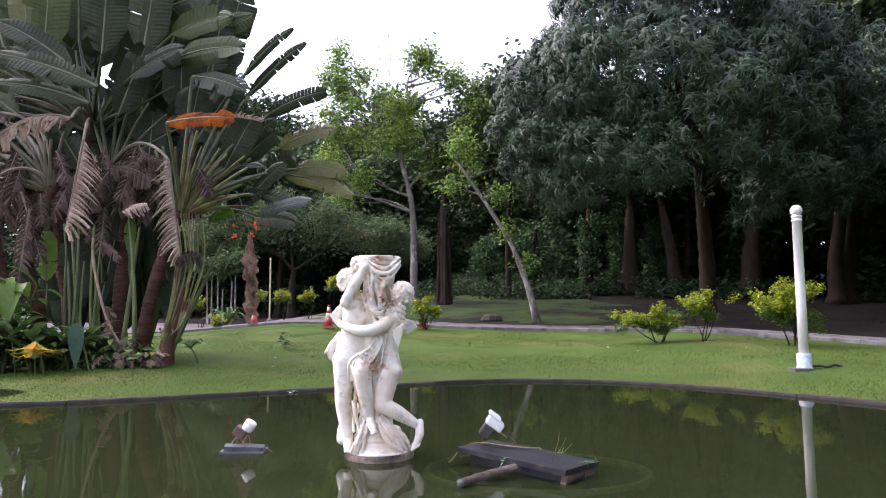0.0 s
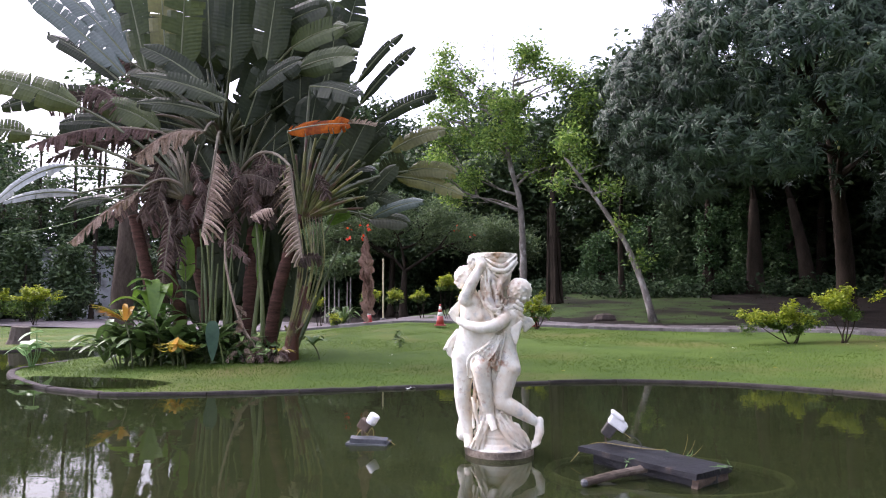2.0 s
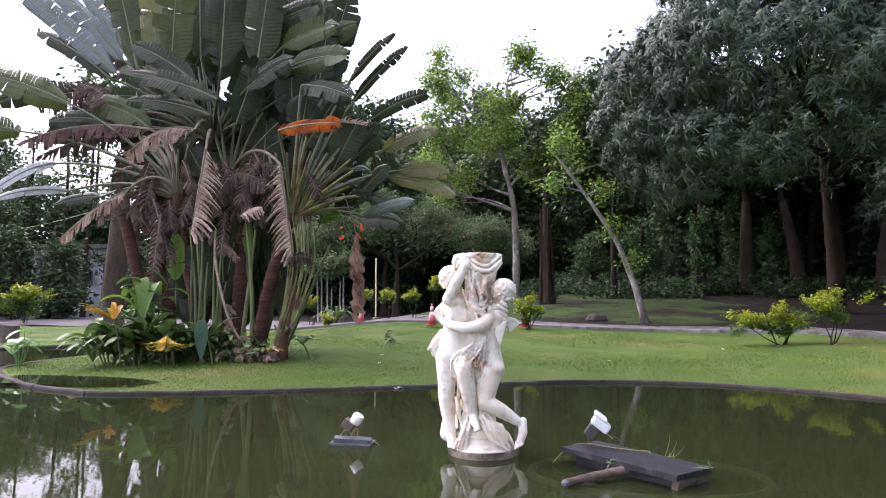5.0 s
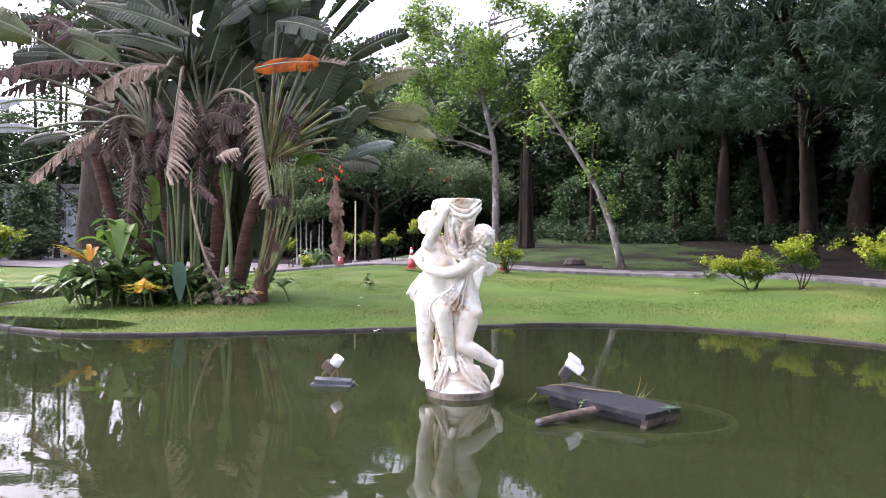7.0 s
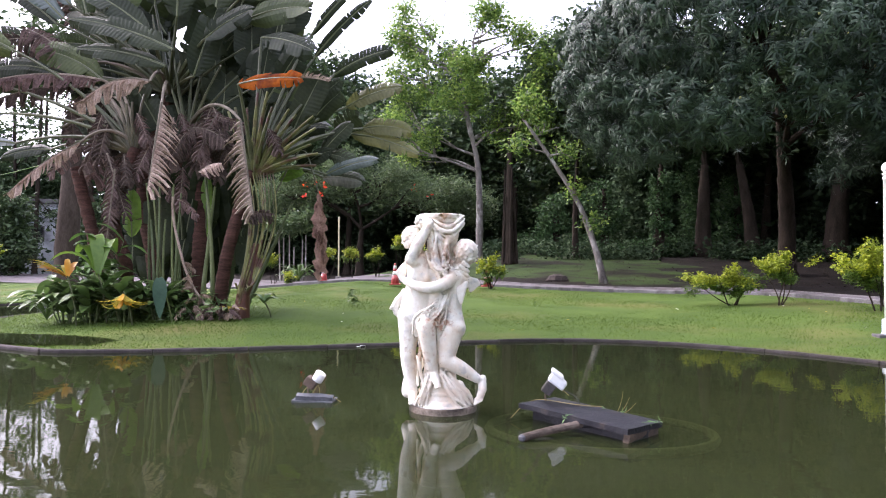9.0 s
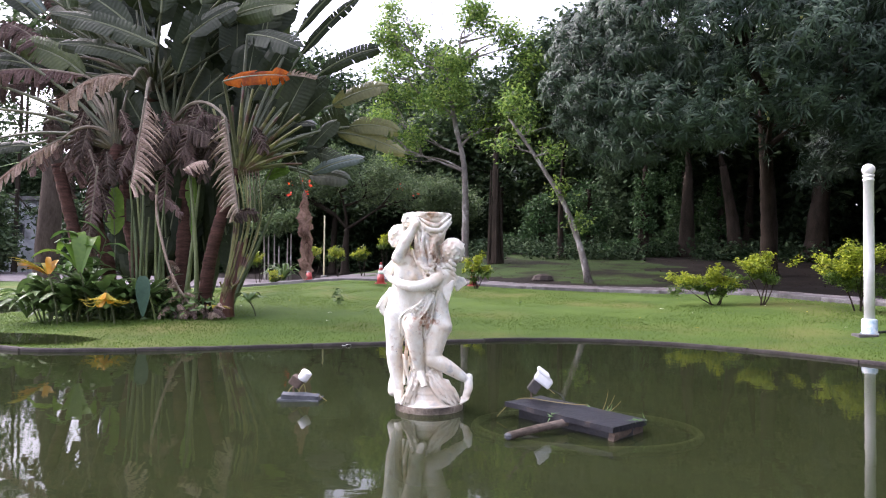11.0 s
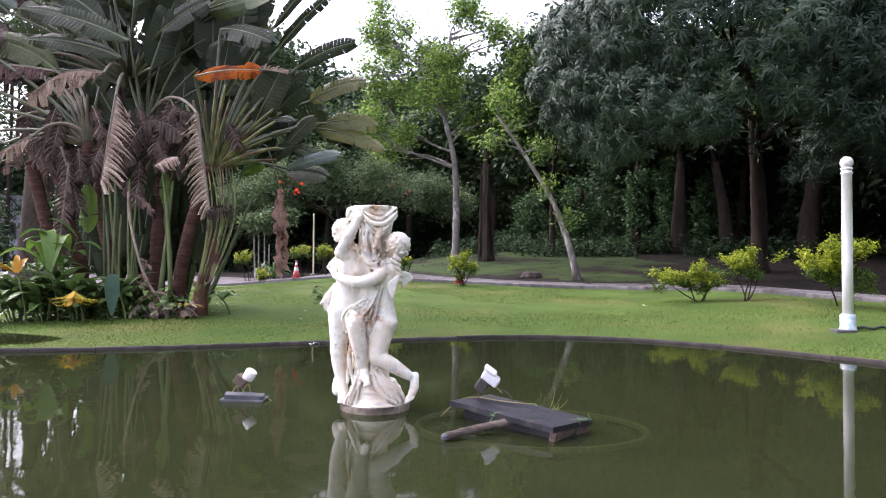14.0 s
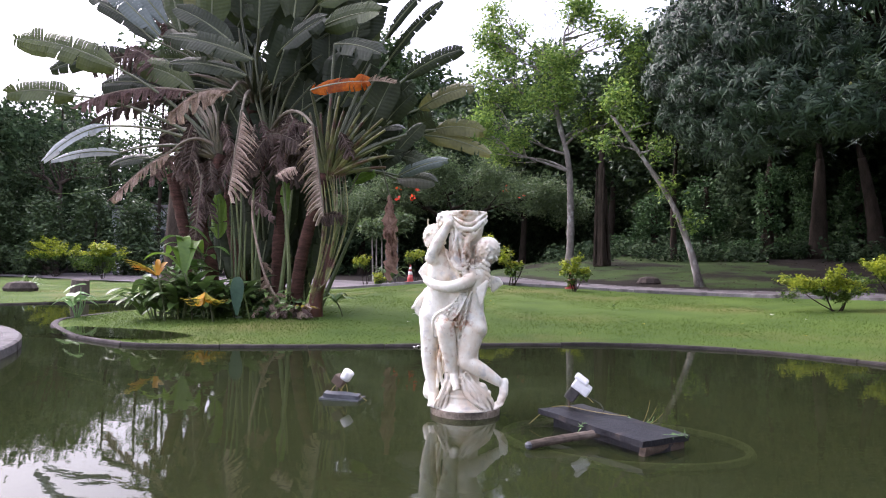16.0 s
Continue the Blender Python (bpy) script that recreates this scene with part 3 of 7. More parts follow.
def edging(name, curve, width, top, depth, mat, length, label, piece, level=None):
    """A row of kerb stones along a curve, each a piece of its own with a narrow joint."""
    root = thing(name, label=label, category="kerb", kind="structure")
    seg = np.r_[0, np.cumsum(np.linalg.norm(np.diff(curve, axis=0), axis=1))]
    edges = [0.0]
    while edges[-1] < seg[-1]:
        edges.append(edges[-1] + length * random.uniform(0.75, 1.25))
    for a, b in zip(edges[:-1], edges[1:]):
        d = np.linspace(a + 0.006, min(b, seg[-1]) - 0.006, 6)
        if d[-1] - d[0] < 0.1:
            continue
        p = np.stack([np.interp(d, seg, curve[:, k]) for k in (0, 1)], 1)
        t = np.gradient(p, axis=0)
        t /= np.linalg.norm(t, axis=1)[:, None]
        side = np.stack([t[:, 1], -t[:, 0]], 1)
        up = random.uniform(-0.003, 0.003)
        out = random.uniform(-0.008, 0.008)
        prof = [(-0.5, -depth), (-0.5, top - 0.012), (-0.42, top), (0.42, top + 0.004), (0.5, top - 0.012), (0.5, -depth)]
        v = []
        for q, sd in zip(p, side):
            z = (level if level is not None else float(ground_z(q[0], q[1]))) + up
            wob = random.uniform(-0.004, 0.004)
            v += [(q[0] + sd[0] * (o * width + out), q[1] + sd[1] * (o * width + out), z + h + (wob if h > 0 else 0)) for o, h in prof]
        f = [(i * 6 + j, i * 6 + (j + 1) % 6, (i + 1) * 6 + (j + 1) % 6, (i + 1) * 6 + j) for i in range(5) for j in range(6)]
        f += [tuple(range(6))[::-1], tuple(30 + j for j in range(6))]
        part(piece, Soup().add(v, f), mat, root)
    return root


edging("pond_coping", np.concatenate([TIP_EDGE, FAR_EDGE[1:]]), 0.11, 0.034, 0.4, M["coping"], 1.1, "weathered grey concrete coping round the pond", "coping_stone", level=0.0)
edging("pond_coping", NEAR_EDGE, 0.11, 0.034, 0.4, M["coping"], 2.4, "weathered grey concrete coping of the outer pond bank", "coping_stone", level=0.0)
edging("road_kerb", ROAD_NEAR[: int(len(ROAD_NEAR) * 0.62)], 0.14, 0.085, 0.1, M["kerb"], 1.0, "low pale concrete kerb along the park road", "kerb_stone")
edging("road_kerb", ROAD_FAR[: int(len(ROAD_FAR) * 0.4)], 0.14, 0.07, 0.1, M["kerb"], 1.0, "low grey concrete kerb on the wooded road side", "kerb_stone")


# ---- raised round bed at the pond's side ----
def round_bed():
    root = thing("round_bed", (-10.22, 3.27, -0.3), label="low round planting bed with grey rim and red gravel", category="planting bed")
    s = lathe(Soup(), [(6.0, 0), (6.0, 0.40), (5.97, 0.42), (5.8, 0.42), (5.77, 0.40), (5.77, 0.3)], 96)
    s.f = s.f[:-2]
    part("rim", s, M["kerb"], root)
    part("gravel", lathe(Soup(), [(5.8, 0.0), (5.8, 0.33), (3, 0.36)], 64), M["pink_floor"], root)


round_bed()


# ---- statue: one carved mass ----
def surface_nets(field, origin, h):
    """Quads on the zero level of a sampled field."""
    nx, ny, nz = field.shape
    neg = field < 0
    cnt = np.zeros((nx - 1, ny - 1, nz - 1))
    acc = np.zeros((nx - 1, ny - 1, nz - 1, 3))
    corner = [(i, j, k) for i in (0, 1) for j in (0, 1) for k in (0, 1)]
    cut = lambda a, c: a[c[0]:nx - 1 + c[0], c[1]:ny - 1 + c[1], c[2]:nz - 1 + c[2]]
    for a in corner:
        for ax in range(3):
            if a[ax]:
                continue
            b = tuple(v + (n == ax) for n, v in enumerate(a))
            fa, fb = cut(field, a), cut(field, b)
            cross = (fa < 0) != (fb < 0)
            t = np.where(cross, fa / np.where(cross, fa - fb, 1), 0)
            for n in range(3):
                acc[..., n] += np.where(cross, a[n] + (t if n == ax else 0), 0)
            cnt += cross
    live = cnt > 0
    ids = np.full(live.shape, -1)
    ids[live] = np.arange(live.sum())
    where = np.argwhere(live)
    verts = (where + acc[live] / cnt[live][:, None]) * h + origin
    faces = []
    for ax in range(3):
        u, w = (ax + 1) % 3, (ax + 2) % 3
        lo = [slice(1, -1)] * 3
        lo[ax] = slice(0, -1)
        hi = list(lo)
        hi[ax] = slice(1, None)
        change = neg[tuple(lo)] != neg[tuple(hi)]
        inner = neg[tuple(lo)]
        for c in np.argwhere(change):
            base = c + 1
            base[ax] -= 1
            q = []
            for du, dw in ((-1, -1), (0, -1), (0, 0), (-1, 0)):
                p = base.copy()
                p[u] += du
                p[w] += dw
                q.append(int(ids[tuple(p)]))
            if min(q) >= 0:
                faces.append(q if inner[tuple(c)] else q[::-1])
    return verts, faces


def statue():
    h = 0.0055
    lo, hi = np.array([-0.44, -0.36, -0.12]), np.array([0.40, 0.30, 1.50])
    ax = [np.arange(lo[k], hi[k], h, dtype=np.float32) for k in range(3)]
    X, Y, Z = np.meshgrid(*ax, indexing="ij")
    P = np.stack([X, Y, Z], -1)
    field = np.full(X.shape, 0.2, np.float32)

    def put(cut, d, k):
        old = field[cut]
        t = np.clip(0.5 + 0.5 * (old - d) / k, 0, 1)
        field[cut] = old * (1 - t) + d * t - k * t * (1 - t)

    def near(a, b, pad):
        """The block of samples round a limb."""
        return tuple(slice(max(0, int((min(p, q) - pad - l) / h)), int((max(p, q) + pad - l) / h) + 2) for p, q, l in zip(a, b, lo))

    def limb(a, b, ra, rb, k=0.02, flat=1.0):
        """A tapered rounded limb; flat squeezes it in depth."""
        cut = near(a, b, max(ra, rb) + 0.06)
        a, b = np.array(a, np.float32), np.array(b, np.float32)
        m = np.array([1, 1 / flat, 1], np.float32)
        pa, ba = (P[cut] - a) * m, (b - a) * m
        t = np.clip((pa @ ba) / (ba @ ba + 1e-9), 0, 1)
        put(cut, np.linalg.norm(pa - t[..., None] * ba, axis=-1) - (ra + (rb - ra) * t), k)

    def groove(a, b, r):
        """A carved line between folds."""
        cut = near(a, b, r + 0.02)
        a, b = np.array(a, np.float32), np.array(b, np.float32)
        pa, ba = P[cut] - a, b - a
        t = np.clip((pa @ ba) / (ba @ ba + 1e-9), 0, 1)
        field[cut] = np.maximum(field[cut], r - np.linalg.norm(pa - t[..., None] * ba, axis=-1))

    def chain(points, radii, k=0.02):
        """A limb along a smooth curve."""
        q = spline(points, 0.03)
        r = np.interp(np.linspace(0, len(radii) - 1, len(q)), range(len(radii)), radii)
        for a, b, ra, rb in zip(q[:-1], q[1:], r[:-1], r[1:]):
            limb(a, b, ra, rb, k)

    def drum(z0, z1, r0, r1, k=0.015, cx=0.0, cy=0.0):
        t = np.clip((Z - z0) / (z1 - z0), 0, 1)
        every = (slice(None),) * 3
        put(every, np.maximum(np.hypot(X - cx, Y - cy) - (r0 + (r1 - r0) * t), np.abs(Z - (z0 + z1) / 2) - (z1 - z0) / 2), k)

    def folds(count, path, radii, wob=0.012):
        """Parallel cloth folds; path gives the line of a fold for u from 0 to 1."""
        for n in range(count):
            u = n / (count - 1)
            q = [np.array(p, float) + (wob * math.sin(n * 2.3 + 1.7 * i), 0.5 * wob * math.sin(n * 3.1 + i), 0) for i, p in enumerate(path(u))]
            chain(q, [r * (0.85 + 0.3 * math.sin(n * 4.3) ** 2) for r in radii], 0.0025)
        for n in range(count - 1):
            u = (n + 0.5) / (count - 1)
            q = spline([np.array(p, float) + (wob * 0.5 * (math.sin(n * 2.3 + 1.7 * i) + math.sin(n * 2.3 + 2.3 + 1.7 * i)), -0.006, 0) for i, p in enumerate(path(u))], 0.03)
            for a, b in zip(q[:-1], q[1:]):
                groove(a, b, 0.0085 + 0.003 * math.sin(n * 5.7))

    # plinth, drum with mouldings, rock
    drum(-0.12, 0.055, 0.245, 0.235)
    drum(0.05, 0.085, 0.215, 0.205, 0.006)
    drum(0.08, 0.135, 0.19, 0.18, 0.004)
    drum(0.13, 0.15, 0.188, 0.186, 0.003)
    drum(0.145, 0.20, 0.175, 0.15, 0.004)
    drum(0.18, 0.44, 0.14, 0.08, 0.03, -0.03, 0.0)
    # pillar with flared flat top
    drum(0.25, 1.20, 0.10, 0.085, 0.03, -0.01, 0.05)
    drum(1.15, 1.40, 0.09, 0.14, 0.02, -0.01, 0.05)
    drum(1.39, 1.43, 0.145, 0.152, 0.008, -0.012, 0.05)
    drum(1.425, 1.458, 0.158, 0.16, 0.004, -0.015, 0.05)
    for x, y in ((-0.02, -0.106), (0.10, -0.055)):
        cut = near((x, y, 1.435), (x, y, 1.435), 0.04)
        field[cut] = np.maximum(field[cut], 0.016 - np.linalg.norm(P[cut] - np.array((x, y, 1.435), np.float32), axis=-1))
    limb((-0.04, -0.03, 1.25), (-0.05, -0.05, 0.60), 0.085, 0.075, 0.02)
    # figure with raised arm
    limb((-0.165, -0.02, 1.045), (-0.175, -0.02, 0.90), 0.112, 0.10, 0.03, 0.9)
    limb((-0.18, -0.02, 0.88), (-0.205, -0.01, 0.72), 0.098, 0.13, 0.04)
    for x in (-0.225, -0.125):
        limb((x, -0.085, 1.00), (x, -0.09, 0.985), 0.036, 0.036, 0.03)
    chain([(-0.25, -0.02, 0.68), (-0.262, -0.035, 0.45), (-0.258, -0.03, 0.37), (-0.222, -0.05, 0.13)], [0.094, 0.06, 0.054, 0.029], 0.01)
    limb((-0.262, -0.06, 0.415), (-0.262, -0.062, 0.40), 0.038, 0.036, 0.02)
    chain([(-0.222, -0.045, 0.125), (-0.222, -0.10, 0.095), (-0.22, -0.15, 0.078)], [0.032, 0.03, 0.02], 0.01)
    for n in range(4):
        limb((-0.238 + 0.013 * n, -0.15, 0.078), (-0.24 + 0.014 * n, -0.172 + 0.004 * n, 0.07), 0.009, 0.008, 0.003)
    chain([(-0.14, -0.04, 0.70), (-0.124, -0.16, 0.63), (-0.105, -0.155, 0.50), (-0.07, -0.11, 0.29)], [0.088, 0.063, 0.052, 0.034], 0.01)
    limb((-0.122, -0.195, 0.635), (-0.12, -0.195, 0.61), 0.036, 0.034, 0.02)
    chain([(-0.07, -0.11, 0.285), (-0.055, -0.155, 0.255), (-0.035, -0.205, 0.21)], [0.035, 0.032, 0.02], 0.008)
    for n in range(4):
        limb((-0.05 + 0.011 * n, -0.195, 0.213), (-0.05 + 0.011 * n, -0.235 + 0.006 * n, 0.196 + 0.003 * n), 0.0085, 0.007, 0.003)
    limb((-0.18, 0.0, 1.12), (-0.21, -0.01, 1.20), 0.05, 0.045, 0.02)
    limb((-0.25, -0.02, 1.255), (-0.24, -0.015, 1.285), 0.062, 0.07, 0.015)
    limb((-0.285, -0.06, 1.285), (-0.298, -0.082, 1.258), 0.013, 0.014, 0.012)
    limb((-0.30, -0.05, 1.29), (-0.265, -0.085, 1.295), 0.013, 0.013, 0.012)
    limb((-0.275, -0.07, 1.222), (-0.275, -0.068, 1.215), 0.024, 0.022, 0.014)
    limb((-0.285, -0.078, 1.238), (-0.268, -0.085, 1.238), 0.009, 0.009, 0.006)
    for n in range(46):
        a, e = n * 2.399, math.asin(1 - 1.7 * (n + 0.5) / 46)
        c = (-0.235 + 0.074 * math.cos(a) * math.cos(e), 0.0 + 0.074 * math.sin(a) * math.cos(e), 1.285 + 0.074 * math.sin(e))
        if c[1] < -0.03 and c[0] < -0.235 and c[2] < 1.31:
            continue
        limb(c, (c[0] - 0.012 * math.sin(n * 3.7), c[1], c[2] - 0.014), 0.017, 0.012, 0.003)
    for n in range(22):
        a, e = n * 2.399, math.asin(1 - 1.9 * (n + 0.5) / 22)
        c = (-0.155 + 0.05 * math.cos(a) * math.cos(e), -0.035 + 0.05 * math.sin(a) * math.cos(e), 1.40 + 0.045 * math.sin(e))
        limb(c, (c[0] - 0.012 * math.sin(n * 3.7), c[1], c[2] - 0.014), 0.02, 0.013, 0.004)
    chain([(-0.13, -0.05, 1.08), (-0.24, -0.11, 1.115)], [0.05, 0.044], 0.012)
    chain([(-0.24, -0.115, 1.115), (-0.19, -0.13, 1.22), (-0.115, -0.115, 1.36)], [0.045, 0.04, 0.027], 0.008)
    limb((-0.115, -0.115, 1.36), (-0.135, -0.075, 1.41), 0.031, 0.028, 0.01)
    for n in range(4):
        limb((-0.12 + 0.012 * n, -0.12, 1.385), (-0.15 + 0.014 * n, -0.105, 1.43), 0.010, 0.008, 0.003)
    # small wing and scarf
    for n in range(5):
        limb((-0.285 - 0.012 * n, 0.05, 1.085 - 0.012 * n), (-0.315 - 0.01 * n, 0.05, 0.955 + 0.014 * n), 0.02, 0.014, 0.004, 0.7)
    folds(5, lambda u: [(-0.30, 0.02, 0.88 - 0.05 * u), (-0.345, 0.01, 0.82 - 0.05 * u), (-0.375 + 0.02 * u, 0.0, 0.77 - 0.05 * u), (-0.39 + 0.05 * u, 0.0, 0.745 - 0.06 * u)], [0.02, 0.019, 0.017, 0.012], 0.008)
    # bent knee at the plinth
    chain([(-0.20, 0.08, 0.33), (-0.245, 0.03, 0.22), (-0.262, -0.02, 0.13)], [0.055, 0.05, 0.046], 0.01)
    # second figure seen from behind
    limb((0.092, -0.07, 0.985), (0.07, -0.06, 0.79), 0.078, 0.058, 0.015)
    limb((0.068, -0.06, 0.78), (0.066, -0.055, 0.625), 0.06, 0.098, 0.03)
    for x in (0.02, 0.105):
        limb((x, -0.095, 0.61), (x, -0.09, 0.595), 0.058, 0.056, 0.02)
    chain([(0.05, -0.075, 0.58), (0.02, -0.125, 0.39)], [0.092, 0.058], 0.012)
    chain([(0.022, -0.13, 0.38), (0.13, -0.13, 0.325), (0.262, -0.105, 0.238)], [0.058, 0.05, 0.028], 0.008)
    chain([(0.285, -0.095, 0.236), (0.288, -0.12, 0.17), (0.262, -0.15, 0.108)], [0.029, 0.031, 0.023], 0.006)
    limb((0.292, -0.085, 0.245), (0.296, -0.085, 0.238), 0.026, 0.024, 0.008)
    for n in range(5):
        limb((0.238 + 0.0125 * n, -0.152, 0.108), (0.230 + 0.0125 * n, -0.172, 0.066 + 0.008 * n), 0.0095 - 0.0005 * n, 0.0075, 0.002)
    limb((0.09, -0.065, 1.03), (0.115, -0.065, 1.09), 0.042, 0.044, 0.015)
    limb((0.158, -0.065, 1.165), (0.162, -0.065, 1.18), 0.088, 0.09, 0.008)
    for n in range(80):
        a, e = n * 2.399, math.asin(1 - 2 * (n + 0.5) / 80)
        c = (0.16 + 0.088 * math.cos(a) * math.cos(e), -0.065 + 0.088 * math.sin(a) * math.cos(e), 1.173 + 0.088 * math.sin(e))
        rim = 0.55 if c[2] > 1.12 else 1.0
        limb(c, (c[0] + 0.014 * math.sin(n * 3.7), c[1], c[2] - 0.014 * math.cos(n * 2.2)), 0.016 * rim, 0.012 * rim, 0.003)
    for n in range(14):
        x, z = 0.145 + 0.026 * math.sin(n * 2.1), 1.09 - 0.012 * n
        limb((x, -0.135 + 0.003 * n, z), (x + 0.013, -0.135 + 0.003 * n, z - 0.014), 0.016, 0.012, 0.003)
    chain([(0.075, -0.10, 1.00), (0.01, -0.17, 0.938), (-0.09, -0.195, 0.91), (-0.20, -0.155, 0.922), (-0.275, -0.105, 0.955)], [0.05, 0.045, 0.041, 0.034, 0.025], 0.006)
    for n in range(4):
        limb((-0.27, -0.12, 0.968 - 0.012 * n), (-0.295, -0.09, 0.98 - 0.012 * n), 0.01, 0.008, 0.003)
    # wings with feather rows
    for n in range(6):
        limb((0.165 - 0.011 * n, -0.14, 0.945 - 0.01 * n), (0.13 - 0.007 * n, -0.145, 0.79 + 0.016 * n), 0.016, 0.008, 0.0025, 0.6)
        limb((0.185 + 0.011 * n, -0.05, 0.975 - 0.003 * n), (0.20 + 0.012 * n, -0.045, 0.885 + 0.01 * n), 0.018, 0.014, 0.0025, 0.7)
    # swags on the pillar, then cloth gathered down its front
    folds(4, lambda u: [(-0.09, -0.10, 1.41 - 0.03 * u), (-0.03, -0.12, 1.37 - 0.10 * u), (0.05, -0.115 + 0.01 * u, 1.355 - 0.11 * u), (0.11, -0.07, 1.40 - 0.07 * u), (0.14, -0.02, 1.44 - 0.05 * u)], [0.012, 0.019, 0.020, 0.016, 0.012], 0.010)
    folds(5, lambda u: [(-0.10 + 0.15 * u, -0.10, 1.33 - 0.04 * u), (-0.085 + 0.12 * u, -0.125, 1.22), (-0.06 + 0.10 * u, -0.135, 1.10), (-0.02 + 0.07 * u, -0.15, 0.99), (0.0 + 0.04 * u, -0.145, 0.92)], [0.020, 0.021, 0.020, 0.017, 0.014], 0.020)
    folds(3, lambda u: [(-0.13 + 0.05 * u, -0.115, 1.17 - 0.03 * u), (-0.085 + 0.05 * u, -0.145, 1.05 + 0.03 * u), (0.0, -0.15, 1.01 + 0.05 * u), (0.055, -0.125, 1.07 + 0.06 * u)], [0.014, 0.018, 0.018, 0.012], 0.010)
    folds(9, lambda u: [(-0.02 + 0.05 * u, -0.145, 0.875), (-0.06 + 0.05 * u, -0.165 - 0.02 * u, 0.80 - 0.02 * u), (-0.15 + 0.08 * u, -0.165 - 0.02 * u, 0.735 - 0.045 * u), (-0.21 + 0.05 * u, -0.14 - 0.02 * u, 0.67 - 0.03 * u), (-0.215 + 0.05 * u, -0.125, 0.545 + 0.03 * u)], [0.012, 0.013, 0.013, 0.012, 0.009], 0.008)
    folds(7, lambda u: [(-0.01 + 0.05 * u, -0.13, 0.87), (-0.03 + 0.05 * u, -0.155, 0.76), (-0.055 + 0.06 * u, -0.15, 0.64), (-0.05 + 0.05 * u, -0.13, 0.52 + 0.04 * u)], [0.011, 0.013, 0.013, 0.010], 0.012)
    # cloth falling between the legs and over the plinth in two tails
    folds(8, lambda u: [(-0.18 + 0.19 * u, -0.09, 0.58), (-0.19 + 0.19 * u, -0.10, 0.42), (-0.18 + 0.16 * u, -0.11, 0.28), (-0.17 + 0.14 * u, -0.13, 0.20)], [0.014, 0.016, 0.016, 0.012], 0.012)
    folds(5, lambda u: [(-0.12 + 0.05 * u, -0.13, 0.30), (-0.13 + 0.04 * u, -0.165, 0.20), (-0.165 + 0.05 * u, -0.175, 0.12), (-0.19 + 0.06 * u, -0.17 - 0.01 * u, 0.065)], [0.013, 0.016, 0.016, 0.013], 0.009)
    folds(8, lambda u: [(-0.02 + 0.05 * u, -0.15 + 0.03 * u, 0.25 + 0.05 * u), (0.03 + 0.07 * u, -0.185 + 0.05 * u, 0.17 + 0.05 * u), (0.09 + 0.08 * u, -0.19 + 0.07 * u, 0.10 + 0.05 * u), (0.14 + 0.07 * u, -0.175 + 0.09 * u, 0.06)], [0.015, 0.018, 0.018, 0.014], 0.011)
    # undercuts between limbs, cloth and bodies
    for line, r in (([(-0.185, -0.115, 0.66), (-0.195, -0.095, 0.45), (-0.19, -0.09, 0.20)], 0.017), ([(-0.055, -0.165, 0.62), (-0.05, -0.15, 0.48), (-0.03, -0.15, 0.34)], 0.013),
                    ([(-0.24, -0.125, 0.905), (-0.09, -0.165, 0.855), (0.0, -0.155, 0.87)], 0.012), ([(-0.10, -0.11, 1.05), (-0.09, -0.14, 1.18), (-0.07, -0.14, 1.30)], 0.014),
                    ([(0.06, -0.14, 1.06), (0.055, -0.13, 1.14), (0.06, -0.10, 1.24)], 0.016), ([(0.0, -0.14, 0.80), (-0.005, -0.15, 0.70), (-0.02, -0.16, 0.62)], 0.013),
                    ([(-0.165, -0.19, 0.72), (-0.175, -0.175, 0.64), (-0.165, -0.15, 0.58)], 0.012), ([(-0.15, -0.12, 0.42), (-0.13, -0.13, 0.30), (-0.11, -0.15, 0.22)], 0.010),
                    ([(0.06, -0.165, 0.30), (0.14, -0.15, 0.25), (0.2, -0.12, 0.18)], 0.012), ([(0.09, -0.12, 1.035), (0.17, -0.12, 1.05)], 0.010), ([(-0.2, -0.09, 1.19), (-0.17, -0.1, 1.25), (-0.15, -0.09, 1.32)], 0.012)):
        q = spline(line, 0.03)
        for a, b in zip(q[:-1], q[1:]):
            groove(a, b, r)
    field += (0.0008 * np.sin(X * 130 + Z * 70) * np.sin(Y * 120 - Z * 90)).astype(np.float32)
    v, f = surface_nets(field, lo, h)
    ob = part("statue", Soup().add(v, f), M["marble"], smooth=True)
    ob.matrix_world = pose(0.02, 6.20, 0.0, 0, 0, 8)
    tagged(ob, "weathered white stone garden statue of two entwined winged figures", "statue")
    base = thing("statue_footing", (0.02, 6.20, -0.5), label="dark algae-stained round footing under the statue", category="plinth")
    part("footing", lathe(Soup(), [(0.252, 0), (0.252, 0.525), (0.25, 0.538), (0.246, 0.545), (0.2, 0.545)], 48), M["stained_stone"], base, smooth=True)


statue()


